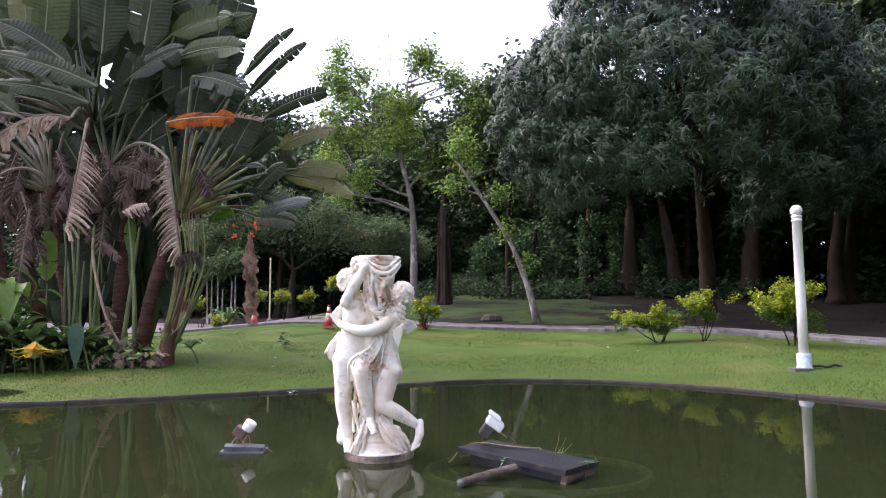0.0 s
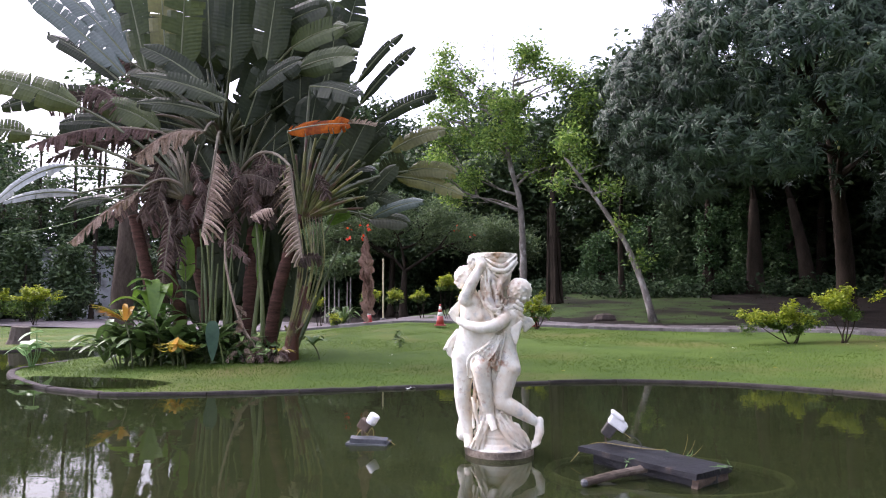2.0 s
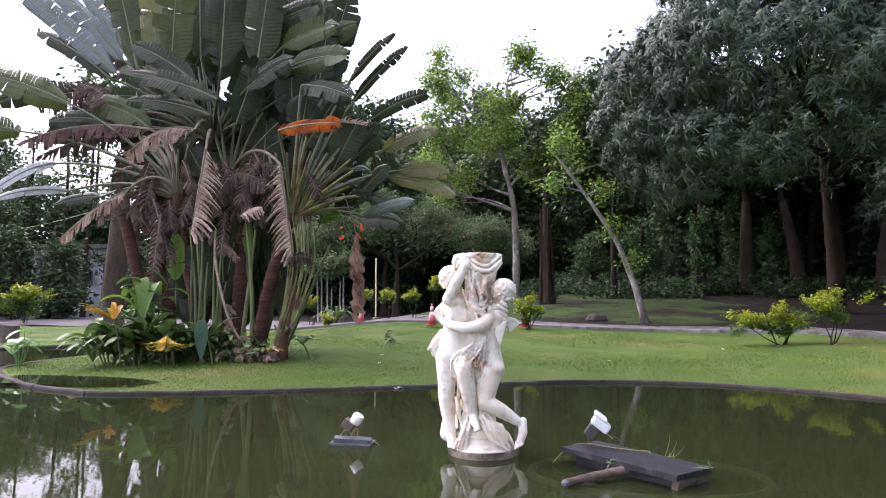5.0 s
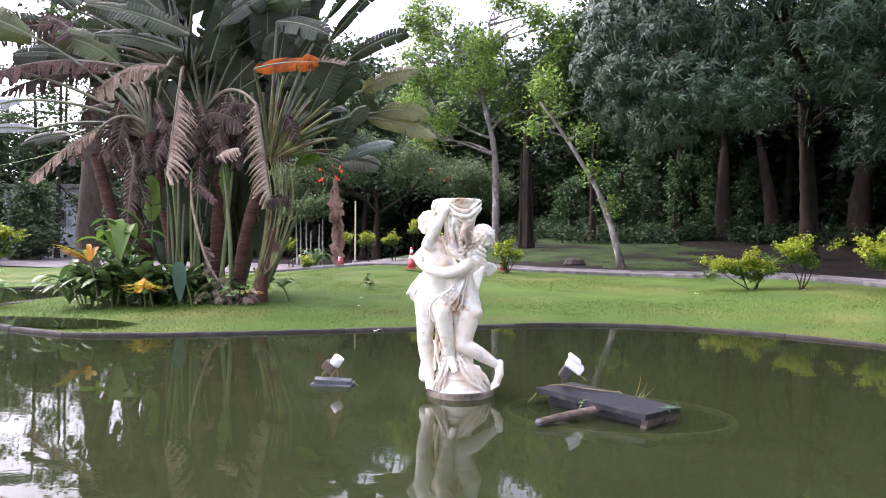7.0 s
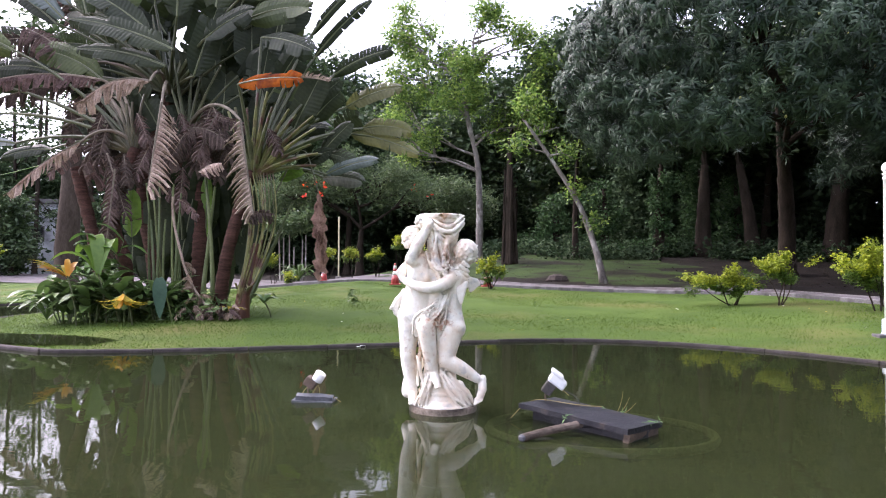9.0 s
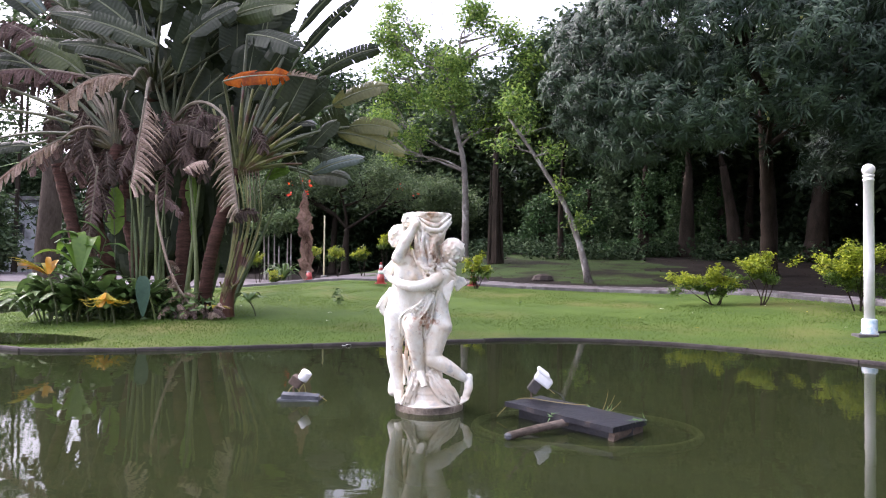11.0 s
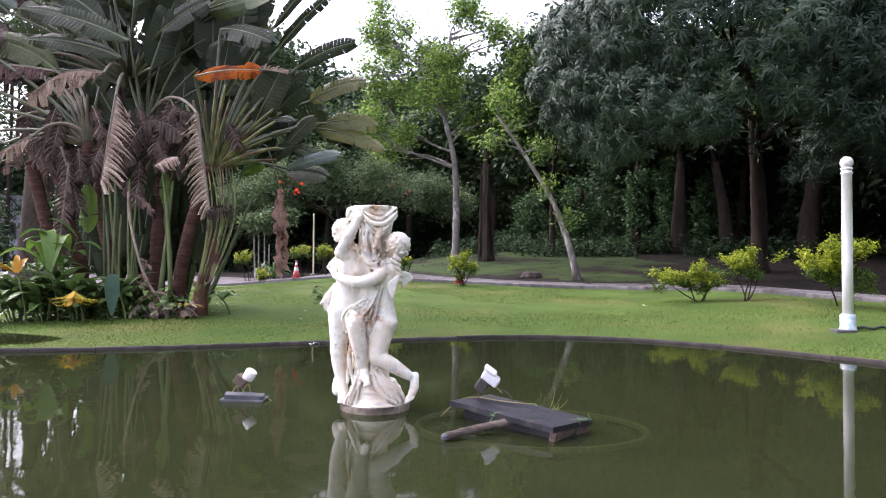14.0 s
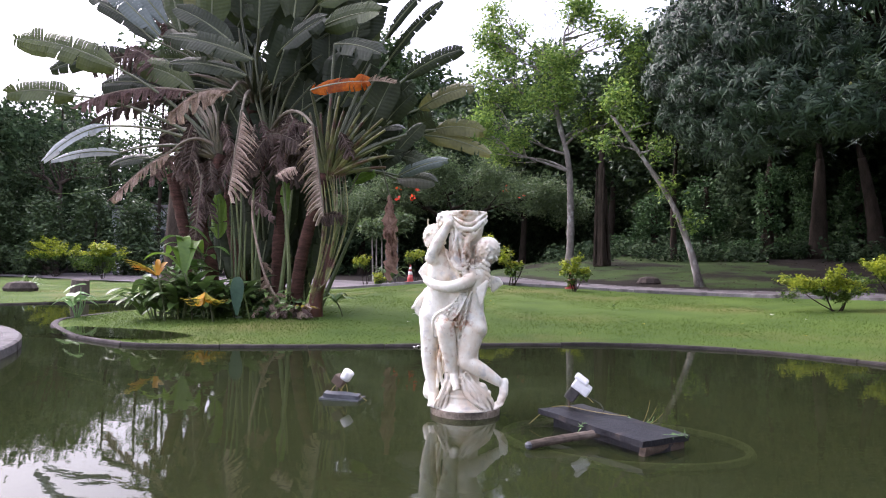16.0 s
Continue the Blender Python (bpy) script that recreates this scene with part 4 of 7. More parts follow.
# ---- pond lights and floating slabs ----
def slab(soup, size, m, rough=0.006):
    """A split stone or old plank: worn edges, uneven faces."""
    bm = bmesh.new()
    bmesh.ops.create_cube(bm, size=1.0)
    for v in bm.verts:
        v.co = Vector((v.co.x * size[0], v.co.y * size[1], (v.co.z + 0.5) * size[2]))
    bmesh.ops.subdivide_edges(bm, edges=[e for e in bm.edges if e.calc_length() > 0.09], cuts=9, use_grid_fill=True)
    for v in bm.verts:
        k = Vector((v.co.x * 9, v.co.y * 9, v.co.z * 14))
        v.co += Vector((noise.noise(k), noise.noise(k + Vector((9, 3, 1))), 0.5 * noise.noise(k * 0.6 + Vector((4, 7, 2))))) * rough
    bm.transform(m)
    bm.verts.index_update()
    soup.add([v.co[:] for v in bm.verts], [[v.index for v in f.verts] for f in bm.faces])
    bm.free()
    return soup


def floodlight(root, at, tilt, turn, head, wide):
    m = Matrix.Translation(at) @ pose(0, 0, 0, 0, tilt, turn)
    part("bracket", tube(Soup(), [Vector(at) + Vector((-0.02, 0, -0.12)), Vector(at) + Vector((-0.025, 0, -0.05)), m @ Vector((0, 0, 0.0))], 0.008, 6), M["rust"], root, "bent steel bracket")
    part("back_plate", box(Soup(), (wide * (1.05 if head == "round" else 0.72), 0.09, wide * 0.85), m @ pose(0, 0, -wide * 0.42), 0.008), M["rust" if head == "round" else "lamp_housing"], root, "rusty dark lamp housing")
    if head == "round":
        s = Soup()
        lathe(s, [(0.0, 0), (wide * 0.52, 0), (wide * 0.55, 0.02), (wide * 0.55, wide * 0.8), (wide * 0.48, wide * 0.86), (0.0, wide * 0.86)], 20)
        s.v = [np.array([m @ Vector((0.03 + x * 0.9, y, wide * 0.42 + z)) for x, y, z in s.v[0]])]
        part("lamp_head", s, M["white_plastic"], root, "white round lamp head", True)
    else:
        part("lamp_head", box(Soup(), (wide * 1.2, 0.13, wide * 0.62), m @ pose(0.02, 0, wide * 0.42), 0.012), M["white_plastic"], root, "white box lamp head")
        part("lamp_rim", box(Soup(), (wide * 0.95, 0.14, wide * 0.25), m @ pose(-0.01, 0, wide * 1.0), 0.012), M["white_plastic"], root, "white lamp rim")


fl = thing("pond_light", (-1.045, 6.34, 0.0), 3, "white floodlight on a rusty bracket above a slate", "floodlight", "pond lights")
floodlight(fl, (-0.02, 0, 0.135), 33, 0, "round", 0.088)
for k, (a, b, c) in enumerate((((-0.10, -0.02, 0.02), (-0.04, -0.03, 0.10), (0.02, -0.02, 0.05)), ((0.0, -0.03, 0.05), (0.05, -0.04, 0.12), (0.06, -0.02, 0.05)), ((0.12, -0.03, 0.05), (0.17, -0.05, 0.04), (0.24, -0.06, 0.0)))):
    part("cable", tube(Soup(), spline([a, b, c], 0.02), 0.003, 5), M["wire"], fl)
st = thing("slate_slab", (-1.02, 6.31, -0.10), 4, "small grey slate slab awash in the pond", "slab")
part("slab", slab(Soup(), (0.32, 0.17, 0.115), pose(0, 0, 0, 2, 1, 0), 0.012), M["slate_light"], st)
part("splinter", slab(Soup(), (0.30, 0.07, 0.05), pose(0.01, -0.03, 0.10, 8, 2, 3), 0.014), M["slate_light"], st, "split grey edge")

fl = thing("pond_light", (0.80, 6.12, 0.0), 0, "white box floodlight on a bent bracket above a slab", "floodlight", "pond lights")
floodlight(fl, (0.0, 0, 0.20), 36, 0, "box", 0.105)
part("cable", tube(Soup(), spline([(0.06, -0.02, 0.20), (0.13, -0.03, 0.18), (0.19, -0.05, 0.15), (0.21, -0.08, 0.10), (0.16, -0.09, 0.10)], 0.02), 0.0045, 5), M["black_wire"], fl, "black cable")
part("cable", tube(Soup(), spline([(0.05, -0.02, 0.21), (0.10, -0.03, 0.19), (0.14, -0.05, 0.16)], 0.02), 0.003, 5), M["wire"], fl)
part("cable", tube(Soup(), spline([(-0.26, -0.20, 0.02), (-0.16, -0.08, 0.10), (-0.05, -0.02, 0.118), (0.12, -0.11, 0.118), (0.26, -0.16, 0.116), (0.36, -0.15, 0.112)], 0.03), 0.003, 5), M["wire"], fl, "long tan cable")
st = thing("stone_slab", (1.054, 5.863, -0.10), -39, "large dark wet plank slab tilted in the pond", "slab")
part("slab", slab(Soup(), (0.86, 0.41, 0.034), pose(0, 0, 0.162, -2.0, 1.5, 0), 0.008), M["slate"], st)
part("under_slab", slab(Soup(), (0.78, 0.30, 0.17), pose(0.02, 0.02, -0.02, -2.0, 1.5, 0), 0.012), M["slate"], st)
part("end_block", slab(Soup(), (0.04, 0.36, 0.12), pose(0.395, 0.0, 0.045, -2, 4, 1), 0.014), M["rust"], st, "splintered brown end")
for k, (x, y) in enumerate(((0.40, 0.12), (0.42, 0.05), (0.43, 0.17), (-0.02, -0.205), (0.0, 0.2), (0.15, 0.205))):
    part("weed_tuft", leaves(Soup(), [(x, y, 0.185)], 0.045, 0.16, 6, 0.9, 0.008), M["lily"], st, "small green tuft")
for k in range(3):
    part("grass_stalk", tube(Soup(), bend((0.1 + 0.02 * k, 0.19, 0.17), (0.12 + 0.05 * k, 0.24, 0.32 - 0.03 * k), 0.0, 6, (0.01, 0, 0)), np.linspace(0.0018, 0.0008, 6), 5), M["wire"], st)
lg = thing("broken_post", (0.81, 5.54, 0.0), 0, "short broken grey wooden post resting under a slab", "log")
q = spline([(-0.175, -0.14, 0.022), (-0.12, -0.095, 0.03), (0, 0.0, 0.042), (0.19, 0.145, 0.055)], 0.02)
part("post", tube(Soup(), q, 0.025 * (1 + 0.04 * rng.normal(0, 1, len(q))), 11), M["log"], lg)
part("broken_end", lathe(Soup(), [(0.014, 0), (0.024, 0.012), (0.025, 0.03), (0.012, 0.042)], 9, (-0.176, -0.142, 0.002)), M["slate_light"], lg, "pale splintered end")
rg = thing("sunken_ring", (1.13, 5.86, -0.03), 0, "submerged round pipe ring in the pond", "pipe ring")
part("ring_pipe", tube(Soup(), [(0.735 * math.cos(a), 0.50 * math.sin(a), 0) for a in np.linspace(0, 2 * np.pi, 64)], 0.03, 6, False), M["pipe"], rg)
fo = thing("floating_leaf", (-1.62, 9.55, 0.006), 0, "pale leaf floating near the coping", "leaf")
part("leaf", leaves(Soup(), [(0, 0, 0)], 0.13, 0.5, 2, 0.05, 0.02), M["white_paint"], fo)


wd = thing("weed", (-3.15, 14.4, float(ground_z(-3.15, 14.4))), 0, "small leafy weed standing in the lawn", "weed")
part("foliage", leaves(Soup(), [(0, 0, 0.05 + 0.03 * k) for k in range(8)], 0.14, 0.35, 5, 0.6, 0.05), M["under_leaf"], wd)
wd = thing("weed", (0.6, 15.0, float(ground_z(0.6, 15.0))), 0, "small leafy weed in the lawn near the kerb", "weed")
part("foliage", leaves(Soup(), [(0, 0, 0.04 + 0.02 * k) for k in range(4)], 0.10, 0.35, 4, 0.6, 0.04), M["under_leaf"], wd)
for k in range(26):
    x, y = rng.uniform(-6, 6.5), rng.uniform(11.4, 17.5)
    if y < np.interp(x, ROAD_NEAR[::-1, 0], ROAD_NEAR[::-1, 1]) - 0.3:
        fo = thing("fallen_leaf", (x, y, float(ground_z(x, y)) + 0.035), rng.uniform(0, 360), "pale fallen leaf lying on the grass" if k % 3 else "yellow fallen leaf lying on the grass", "leaf", "leaves on the lawn")
        part("leaf", leaves(Soup(), [(0, 0, 0)], 0.07, 0.5, 1, 0.15), M["white_paint" if k % 3 == 1 else "yellow_leaf"], fo)
st = thing("stone", (1.25, 23.6, float(ground_z(1.25, 23.6)) - 0.06), 20, "dark weathered stone beside the road", "stone")
part("stone", lathe(Soup(), [(0.3, 0), (0.34, 0.1), (0.26, 0.24), (0.1, 0.3)], 9), M["rock"], st)
st.scale = (1.2, 0.8, 1.0)


# ---- lamp post ----
def lamp_post():
    g = 0.14
    root = thing("lamp_post", (5.52, 11.2, g), 0, "slender white painted lamp post with a ball top", "lamp post")
    part("base", lathe(Soup(), [(0.115, 0), (0.115, 0.03), (0.1, 0.05), (0.1, 0.22), (0.09, 0.235), (0.07, 0.235)], 20), M["blue_paint"], root, "chipped pale blue base", True)
    part("shaft", lathe(Soup(), [(0.068, 0.2), (0.068, 1.0), (0.066, 2.18), (0.074, 2.185), (0.074, 2.21), (0.066, 2.215), (0.066, 2.24), (0.075, 2.245), (0.075, 2.27), (0.05, 2.28)], 20), M["white_paint"], root, "", True)
    ball = [(0.085 * math.sin(a), 2.345 - 0.085 * math.cos(a)) for a in np.linspace(0.4, math.pi - 0.01, 12)]
    part("ball", lathe(Soup(), ball, 20), M["white_paint"], root, "white ball finial", True)
    part("cable", tube(Soup(), spline([(0.1, -0.05, 0.05), (0.2, -0.02, 0.06), (0.3, -0.06, 0.045), (0.42, 0.0, 0.07), (0.52, -0.03, 0.05)], 0.03), 0.02, 6), M["black_wire"], root, "loose black cable")
    part("paving_stub", box(Soup(), (0.26, 0.22, 0.05), pose(-0.1, -0.08, -0.02), 0.01), M["kerb"], root)


lamp_post()


# ---- traveller's palm clump ----
palm = thing("travellers_palm", (0, 0, 0), 0, "tall clump of fan palms with tattered green and dead brown leaves", "palm")
TONE = {"blue": "palm_blue", "grey": "palm_green", "pale": "palm_sky_pale", "dark": "palm_dark", "green": "palm_green", "thin": "palm_dark", "olive": "palm_olive",
        "bright": "palm_bright", "orange": "palm_orange", "dead": "palm_dead", "dry": "palm_dry"}


def blade(p0, p1, half, lift, tone, comb=0, loose=0.2, arch=False):
    """A long leaf: a midrib with pleated strips on both sides that part where the blade is torn.
    comb: all strips hang to one side; arch: strips hang straight down from an arching rib."""
    dry = tone in ("dead", "dry")
    n = 25
    mid = bend(p0, p1, lift, n)
    length = np.linalg.norm(np.diff(mid, axis=0), axis=1).sum()
    tan = np.gradient(mid, axis=0)
    tan /= np.linalg.norm(tan, axis=1)[:, None]
    side = np.cross(tan, np.array([0.35, -1.0, 0.15]))
    side /= np.linalg.norm(side, axis=1)[:, None] + 1e-9
    norm = np.cross(side, tan)
    roll = 0.0 if comb else rng.uniform(-loose, loose)
    side, norm = side * math.cos(roll) + norm * math.sin(roll), norm * math.cos(roll) - side * math.sin(roll)
    s = Soup()
    rib = tube(Soup(), mid - norm * 0.004, np.linspace(0.026, 0.007, n) * min(1.0, length / 1.4), 5)
    step = 0.08 if dry else 0.075
    count = max(8, int(length / step))
    pos = np.linspace(0.0, 0.99, count + 1)
    us = (0.0, 0.35, 0.72, 1.0)
    down = np.array([0.0, 0.0, -1.0])
    for sg in ((comb,) if comb else (-1, 1)):
        run, total = 0, 1
        for i in range(count):
            if run <= 0:
                run = total = 1 if comb else int(rng.integers(1, 3)) if dry else int(rng.choice((1, 2, 4, 6, 9, 12)))
                sag = rng.uniform(0.0, 0.6) * (1.0 if not dry else 1.3)
                reach = rng.uniform(0.88, 1.04) if not dry else rng.uniform(0.75, 1.08)
                gap = rng.uniform(0.6, 1.0) if comb else rng.uniform(0.3, 1.0) * (1.0 if dry else min(1.0, 0.35 + 0.25 * total) * rng.uniform(0.4, 1.3))
                twist = rng.uniform(-0.25, 0.25) * (1.6 if dry else 1.0)
            first, last = run == total, run == 1
            run -= 1
            a, b = pos[i], pos[i + 1]
            pa, pb = (np.array([np.interp(q, np.linspace(0, 1, n), mid[:, k]) for k in range(3)]) for q in (a, b))
            j = min(n - 1, int(a * (n - 1)))
            t, sd, nm = tan[j], side[j] * sg, norm[j]
            wide = lambda q: half * reach * min(1.0, 0.4 + 3.0 * q) * min(1.0, (1.02 - q) * 4.0) ** 0.55
            rows = []
            for u in us:
                wa, wb = wide(a) * u, wide(b) * u
                if arch:
                    out = sd * 0.35 + down * 0.9
                    bow = nm * (twist * u * u * half * 0.5)
                else:
                    out = sd
                    bow = nm * (0.22 * u - sag * u * u) * half + down * ((0.25 if comb else 0.55 if dry else 0.10) * u * u * half)
                bow = bow + nm * (twist * u * u * half * 0.6)
                lean = t * ((0.35 if comb else 0.28) * u * half * (0.4 + 0.6 * u))
                ea, eb = pa + out * wa + bow + lean, pb + out * wb + bow + lean
                open_up = max(0.0, u - (0.12 if dry else 0.25)) ** 1.2
                cut = (pb - pa) * open_up * gap * (1.0 if dry else 0.9)
                ea = ea + cut * (0.45 if first else 0.0)
                eb = eb - cut * (0.85 if last else 0.0)
                crease = (ea + eb) / 2 + nm * (0.026 if dry else 0.004) * min(1.0, u * 3)
                rows += [ea, crease, eb]
            f = []
            for r in range(3):
                for c in range(2):
                    k = r * 3 + c
                    f.append((k, k + 1, k + 4, k + 3))
            s.add(rows, f)
    return s, rib


def palm_leaf(tone, p0, p1, half, lift, crown=None, comb=0, loose=0.2, arch=False):
    sheet, rib = blade(p0, p1, half, lift, tone, comb, loose, arch)
    lf = part("leaf", sheet, M[TONE[tone]], palm,
              {"dead": "dry brown hanging leaf", "dry": "bleached brown torn leaf", "orange": "leaf turned orange", "blue": "silvery leaf against the sky", "pale": "glossy leaf, sky reflection in its pale colour"}.get(tone, ""))
    part("midrib", rib, M["petiole_dry" if tone in ("dead", "dry") else "midrib"], lf)
    if crown is not None:
        d = np.linalg.norm(np.array(p0) - np.array(crown))
        part("petiole", tube(Soup(), bend(crown, p0, 0.06 * d + (0.2 if tone in ("dead", "dry") else 0.0), 10), np.linspace(0.046, 0.022, 10), 6), M["petiole_dry" if tone in ("dead", "dry") else "petiole"], lf)


LEFT_CROWN = (-6.67, 12.20, 3.24)
RIGHT_CROWN = (-4.37, 12.20, 2.77)
MID_CROWN = (-6.05, 12.90, 3.75)
TOP_CROWN = (-6.65, 13.20, 4.42)
palm_leaf('blue', (-8.41, 12.40, 5.80), (-10.62, 12.00, 7.71), 0.23, 0.10, TOP_CROWN)
palm_leaf('blue', (-8.51, 12.70, 6.19), (-10.33, 12.50, 8.02), 0.22, 0.10, TOP_CROWN)
palm_leaf('blue', (-8.86, 13.00, 6.56), (-9.98, 13.00, 8.35), 0.20, 0.08, TOP_CROWN)
palm_leaf('dark', (-8.72, 12.60, 5.79), (-10.55, 12.60, 6.96), 0.18, 0.10, TOP_CROWN)
palm_leaf('grey', (-8.91, 11.80, 5.00), (-11.46, 11.60, 5.78), 0.31, 0.14, LEFT_CROWN)
palm_leaf('grey', (-10.08, 11.90, 4.54), (-11.62, 11.60, 4.62), 0.25, 0.10, LEFT_CROWN)
palm_leaf('dark', (-9.53, 12.90, 5.69), (-11.98, 12.90, 5.54), 0.22, 0.12, LEFT_CROWN)
palm_leaf('pale', (-9.29, 12.00, 3.88), (-10.32, 11.40, 3.10), 0.11, 0.16, LEFT_CROWN)
palm_leaf('pale', (-9.28, 12.30, 3.38), (-10.59, 11.80, 3.17), 0.09, 0.10, LEFT_CROWN)
palm_leaf('dark', (-9.03, 12.90, 3.36), (-10.16, 12.90, 3.22), 0.14, 0.06, LEFT_CROWN)
palm_leaf('dead', (-7.26, 12.00, 4.44), (-10.09, 11.90, 4.33), 0.26, 0.20, LEFT_CROWN, arch=True)
palm_leaf('dead', (-8.22, 12.80, 4.58), (-10.58, 12.80, 4.26), 0.24, 0.15, LEFT_CROWN, arch=True)
palm_leaf('dry', (-5.96, 11.50, 4.22), (-7.20, 11.30, 3.78), 0.27, 0.22, TOP_CROWN, arch=True)
palm_leaf('dry', (-5.66, 11.40, 3.81), (-5.77, 11.20, 2.29), 0.37, 0.00, TOP_CROWN, comb=-1)
palm_leaf('dry', (-4.28, 11.50, 3.50), (-3.93, 11.30, 1.89), 0.34, 0.00, MID_CROWN, comb=1)
palm_leaf('dry', (-7.49, 11.80, 3.26), (-8.71, 11.50, 2.29), 0.20, 0.10, LEFT_CROWN, arch=True)
palm_leaf('dead', (-6.80, 11.80, 2.76), (-6.90, 11.70, 1.18), 0.17, 0.00, None)
palm_leaf('dead', (-7.04, 11.90, 3.07), (-6.63, 11.90, 1.92), 0.19, 0.00, None)
palm_leaf('dry', (-5.08, 11.60, 2.65), (-4.60, 11.50, 2.78), 0.18, 0.05, None, comb=1)
palm_leaf('dead', (-5.46, 11.60, 2.18), (-5.02, 11.50, 1.86), 0.09, 0.06, None)
palm_leaf('dead', (-5.49, 11.90, 3.47), (-4.74, 11.90, 3.23), 0.20, 0.10, None)
palm_leaf('dead', (-5.41, 12.00, 3.58), (-5.71, 12.00, 3.03), 0.17, 0.05, None)
palm_leaf('dead', (-4.95, 12.00, 3.51), (-4.74, 12.00, 2.90), 0.19, 0.05, None)
palm_leaf('dead', (-5.27, 12.10, 3.69), (-4.45, 12.10, 3.50), 0.15, 0.08, None)
palm_leaf('dead', (-4.31, 11.80, 1.87), (-3.82, 11.80, 1.93), 0.13, 0.06, None)
palm_leaf('dead', (-4.01, 12.00, 3.46), (-3.79, 12.00, 3.02), 0.14, 0.05, None)
palm_leaf('orange', (-4.33, 11.50, 4.11), (-3.15, 11.40, 4.14), 0.17, 0.05, RIGHT_CROWN)
palm_leaf('dry', (-3.19, 11.40, 4.15), (-2.66, 11.30, 4.03), 0.15, 0.02, None, comb=-1)
palm_leaf('green', (-4.83, 12.60, 6.11), (-3.69, 12.40, 6.34), 0.27, 0.08, TOP_CROWN)
palm_leaf('green', (-4.64, 12.40, 5.57), (-3.36, 12.20, 5.65), 0.27, 0.08, TOP_CROWN)
palm_leaf('dark', (-4.25, 12.20, 5.15), (-3.22, 12.00, 4.81), 0.26, 0.06, RIGHT_CROWN)
palm_leaf('dark', (-5.34, 12.90, 6.65), (-4.21, 12.80, 6.98), 0.28, 0.06, TOP_CROWN)
palm_leaf('thin', (-3.77, 13.40, 5.60), (-2.79, 13.30, 6.50), 0.10, 0.08, RIGHT_CROWN)
palm_leaf('thin', (-3.72, 13.50, 5.21), (-2.55, 13.40, 6.24), 0.11, 0.08, RIGHT_CROWN)
palm_leaf('dark', (-3.31, 13.40, 4.78), (-2.11, 13.30, 5.21), 0.16, 0.08, RIGHT_CROWN)
palm_leaf('olive', (-3.20, 13.90, 4.28), (-2.03, 13.80, 4.62), 0.19, 0.08, RIGHT_CROWN)
palm_leaf('olive', (-2.88, 14.00, 3.86), (-1.85, 13.90, 3.74), 0.19, 0.08, RIGHT_CROWN)
palm_leaf('olive', (-3.12, 14.00, 3.75), (-1.70, 13.90, 3.29), 0.17, 0.08, RIGHT_CROWN)
palm_leaf('blue', (-3.36, 13.20, 2.81), (-2.30, 13.00, 3.05), 0.12, 0.06, RIGHT_CROWN)
palm_leaf('dark', (-3.90, 12.90, 3.64), (-3.37, 12.90, 4.66), 0.26, 0.02, RIGHT_CROWN)
palm_leaf('green', (-4.17, 13.00, 3.82), (-4.03, 13.20, 5.13), 0.26, 0.02, RIGHT_CROWN)
palm_leaf('dark', (-3.72, 13.30, 3.86), (-3.15, 13.40, 4.46), 0.21, 0.03, RIGHT_CROWN)
palm_leaf('dark', (-3.56, 13.40, 3.22), (-2.97, 13.50, 3.87), 0.17, 0.03, RIGHT_CROWN)
palm_leaf('dark', (-4.05, 13.30, 2.87), (-3.32, 13.30, 3.29), 0.17, 0.05, RIGHT_CROWN)
palm_leaf('bright', (-4.15, 12.80, 2.65), (-3.68, 12.80, 2.84), 0.11, 0.03, None)
palm_leaf('bright', (-6.86, 12.40, 1.57), (-6.91, 12.40, 2.45), 0.18, 0.00, None)
palm_leaf('bright', (-5.49, 12.60, 1.56), (-5.47, 12.60, 2.72), 0.11, 0.00, None)
palm_leaf('green', (-7.05, 12.30, 5.65), (-6.86, 12.10, 7.80), 0.38, 0.00, TOP_CROWN)
palm_leaf('olive', (-7.52, 12.50, 5.97), (-7.71, 12.40, 8.18), 0.30, 0.00, TOP_CROWN)
palm_leaf('green', (-8.14, 12.70, 5.99), (-8.87, 12.70, 8.50), 0.33, 0.04, TOP_CROWN)
palm_leaf('dark', (-6.09, 12.50, 5.74), (-5.90, 12.30, 7.99), 0.41, 0.00, TOP_CROWN)
palm_leaf('dark', (-5.38, 12.60, 5.76), (-5.05, 12.50, 7.78), 0.39, 0.00, TOP_CROWN)
palm_leaf('dark', (-7.00, 13.20, 6.29), (-7.16, 13.20, 9.00), 0.42, 0.00, TOP_CROWN)
palm_leaf('dark', (-5.20, 13.20, 6.02), (-4.61, 13.20, 7.67), 0.34, 0.04, TOP_CROWN)
palm_leaf('green', (-5.00, 13.60, 6.26), (-3.72, 13.60, 6.91), 0.24, 0.06, TOP_CROWN)
palm_leaf('dark', (-8.39, 13.40, 6.73), (-10.00, 13.40, 8.80), 0.31, 0.06, TOP_CROWN)
palm_leaf('dark', (-4.66, 13.40, 4.98), (-4.41, 13.50, 6.27), 0.29, 0.02, RIGHT_CROWN)
palm_leaf('dark', (-5.72, 11.80, 4.87), (-7.71, 11.70, 5.49), 0.22, 0.10, TOP_CROWN)
palm_leaf('dark', (-5.92, 11.90, 4.61), (-7.62, 11.80, 4.97), 0.18, 0.10, TOP_CROWN)
palm_leaf('dark', (-6.44, 12.20, 5.36), (-7.75, 12.10, 6.20), 0.22, 0.08, TOP_CROWN)
palm_leaf('dark', (-5.36, 12.20, 5.17), (-4.39, 12.10, 5.63), 0.24, 0.06, TOP_CROWN)
palm_leaf('dark', (-5.67, 12.40, 4.56), (-5.22, 12.40, 5.82), 0.26, 0.02, TOP_CROWN)
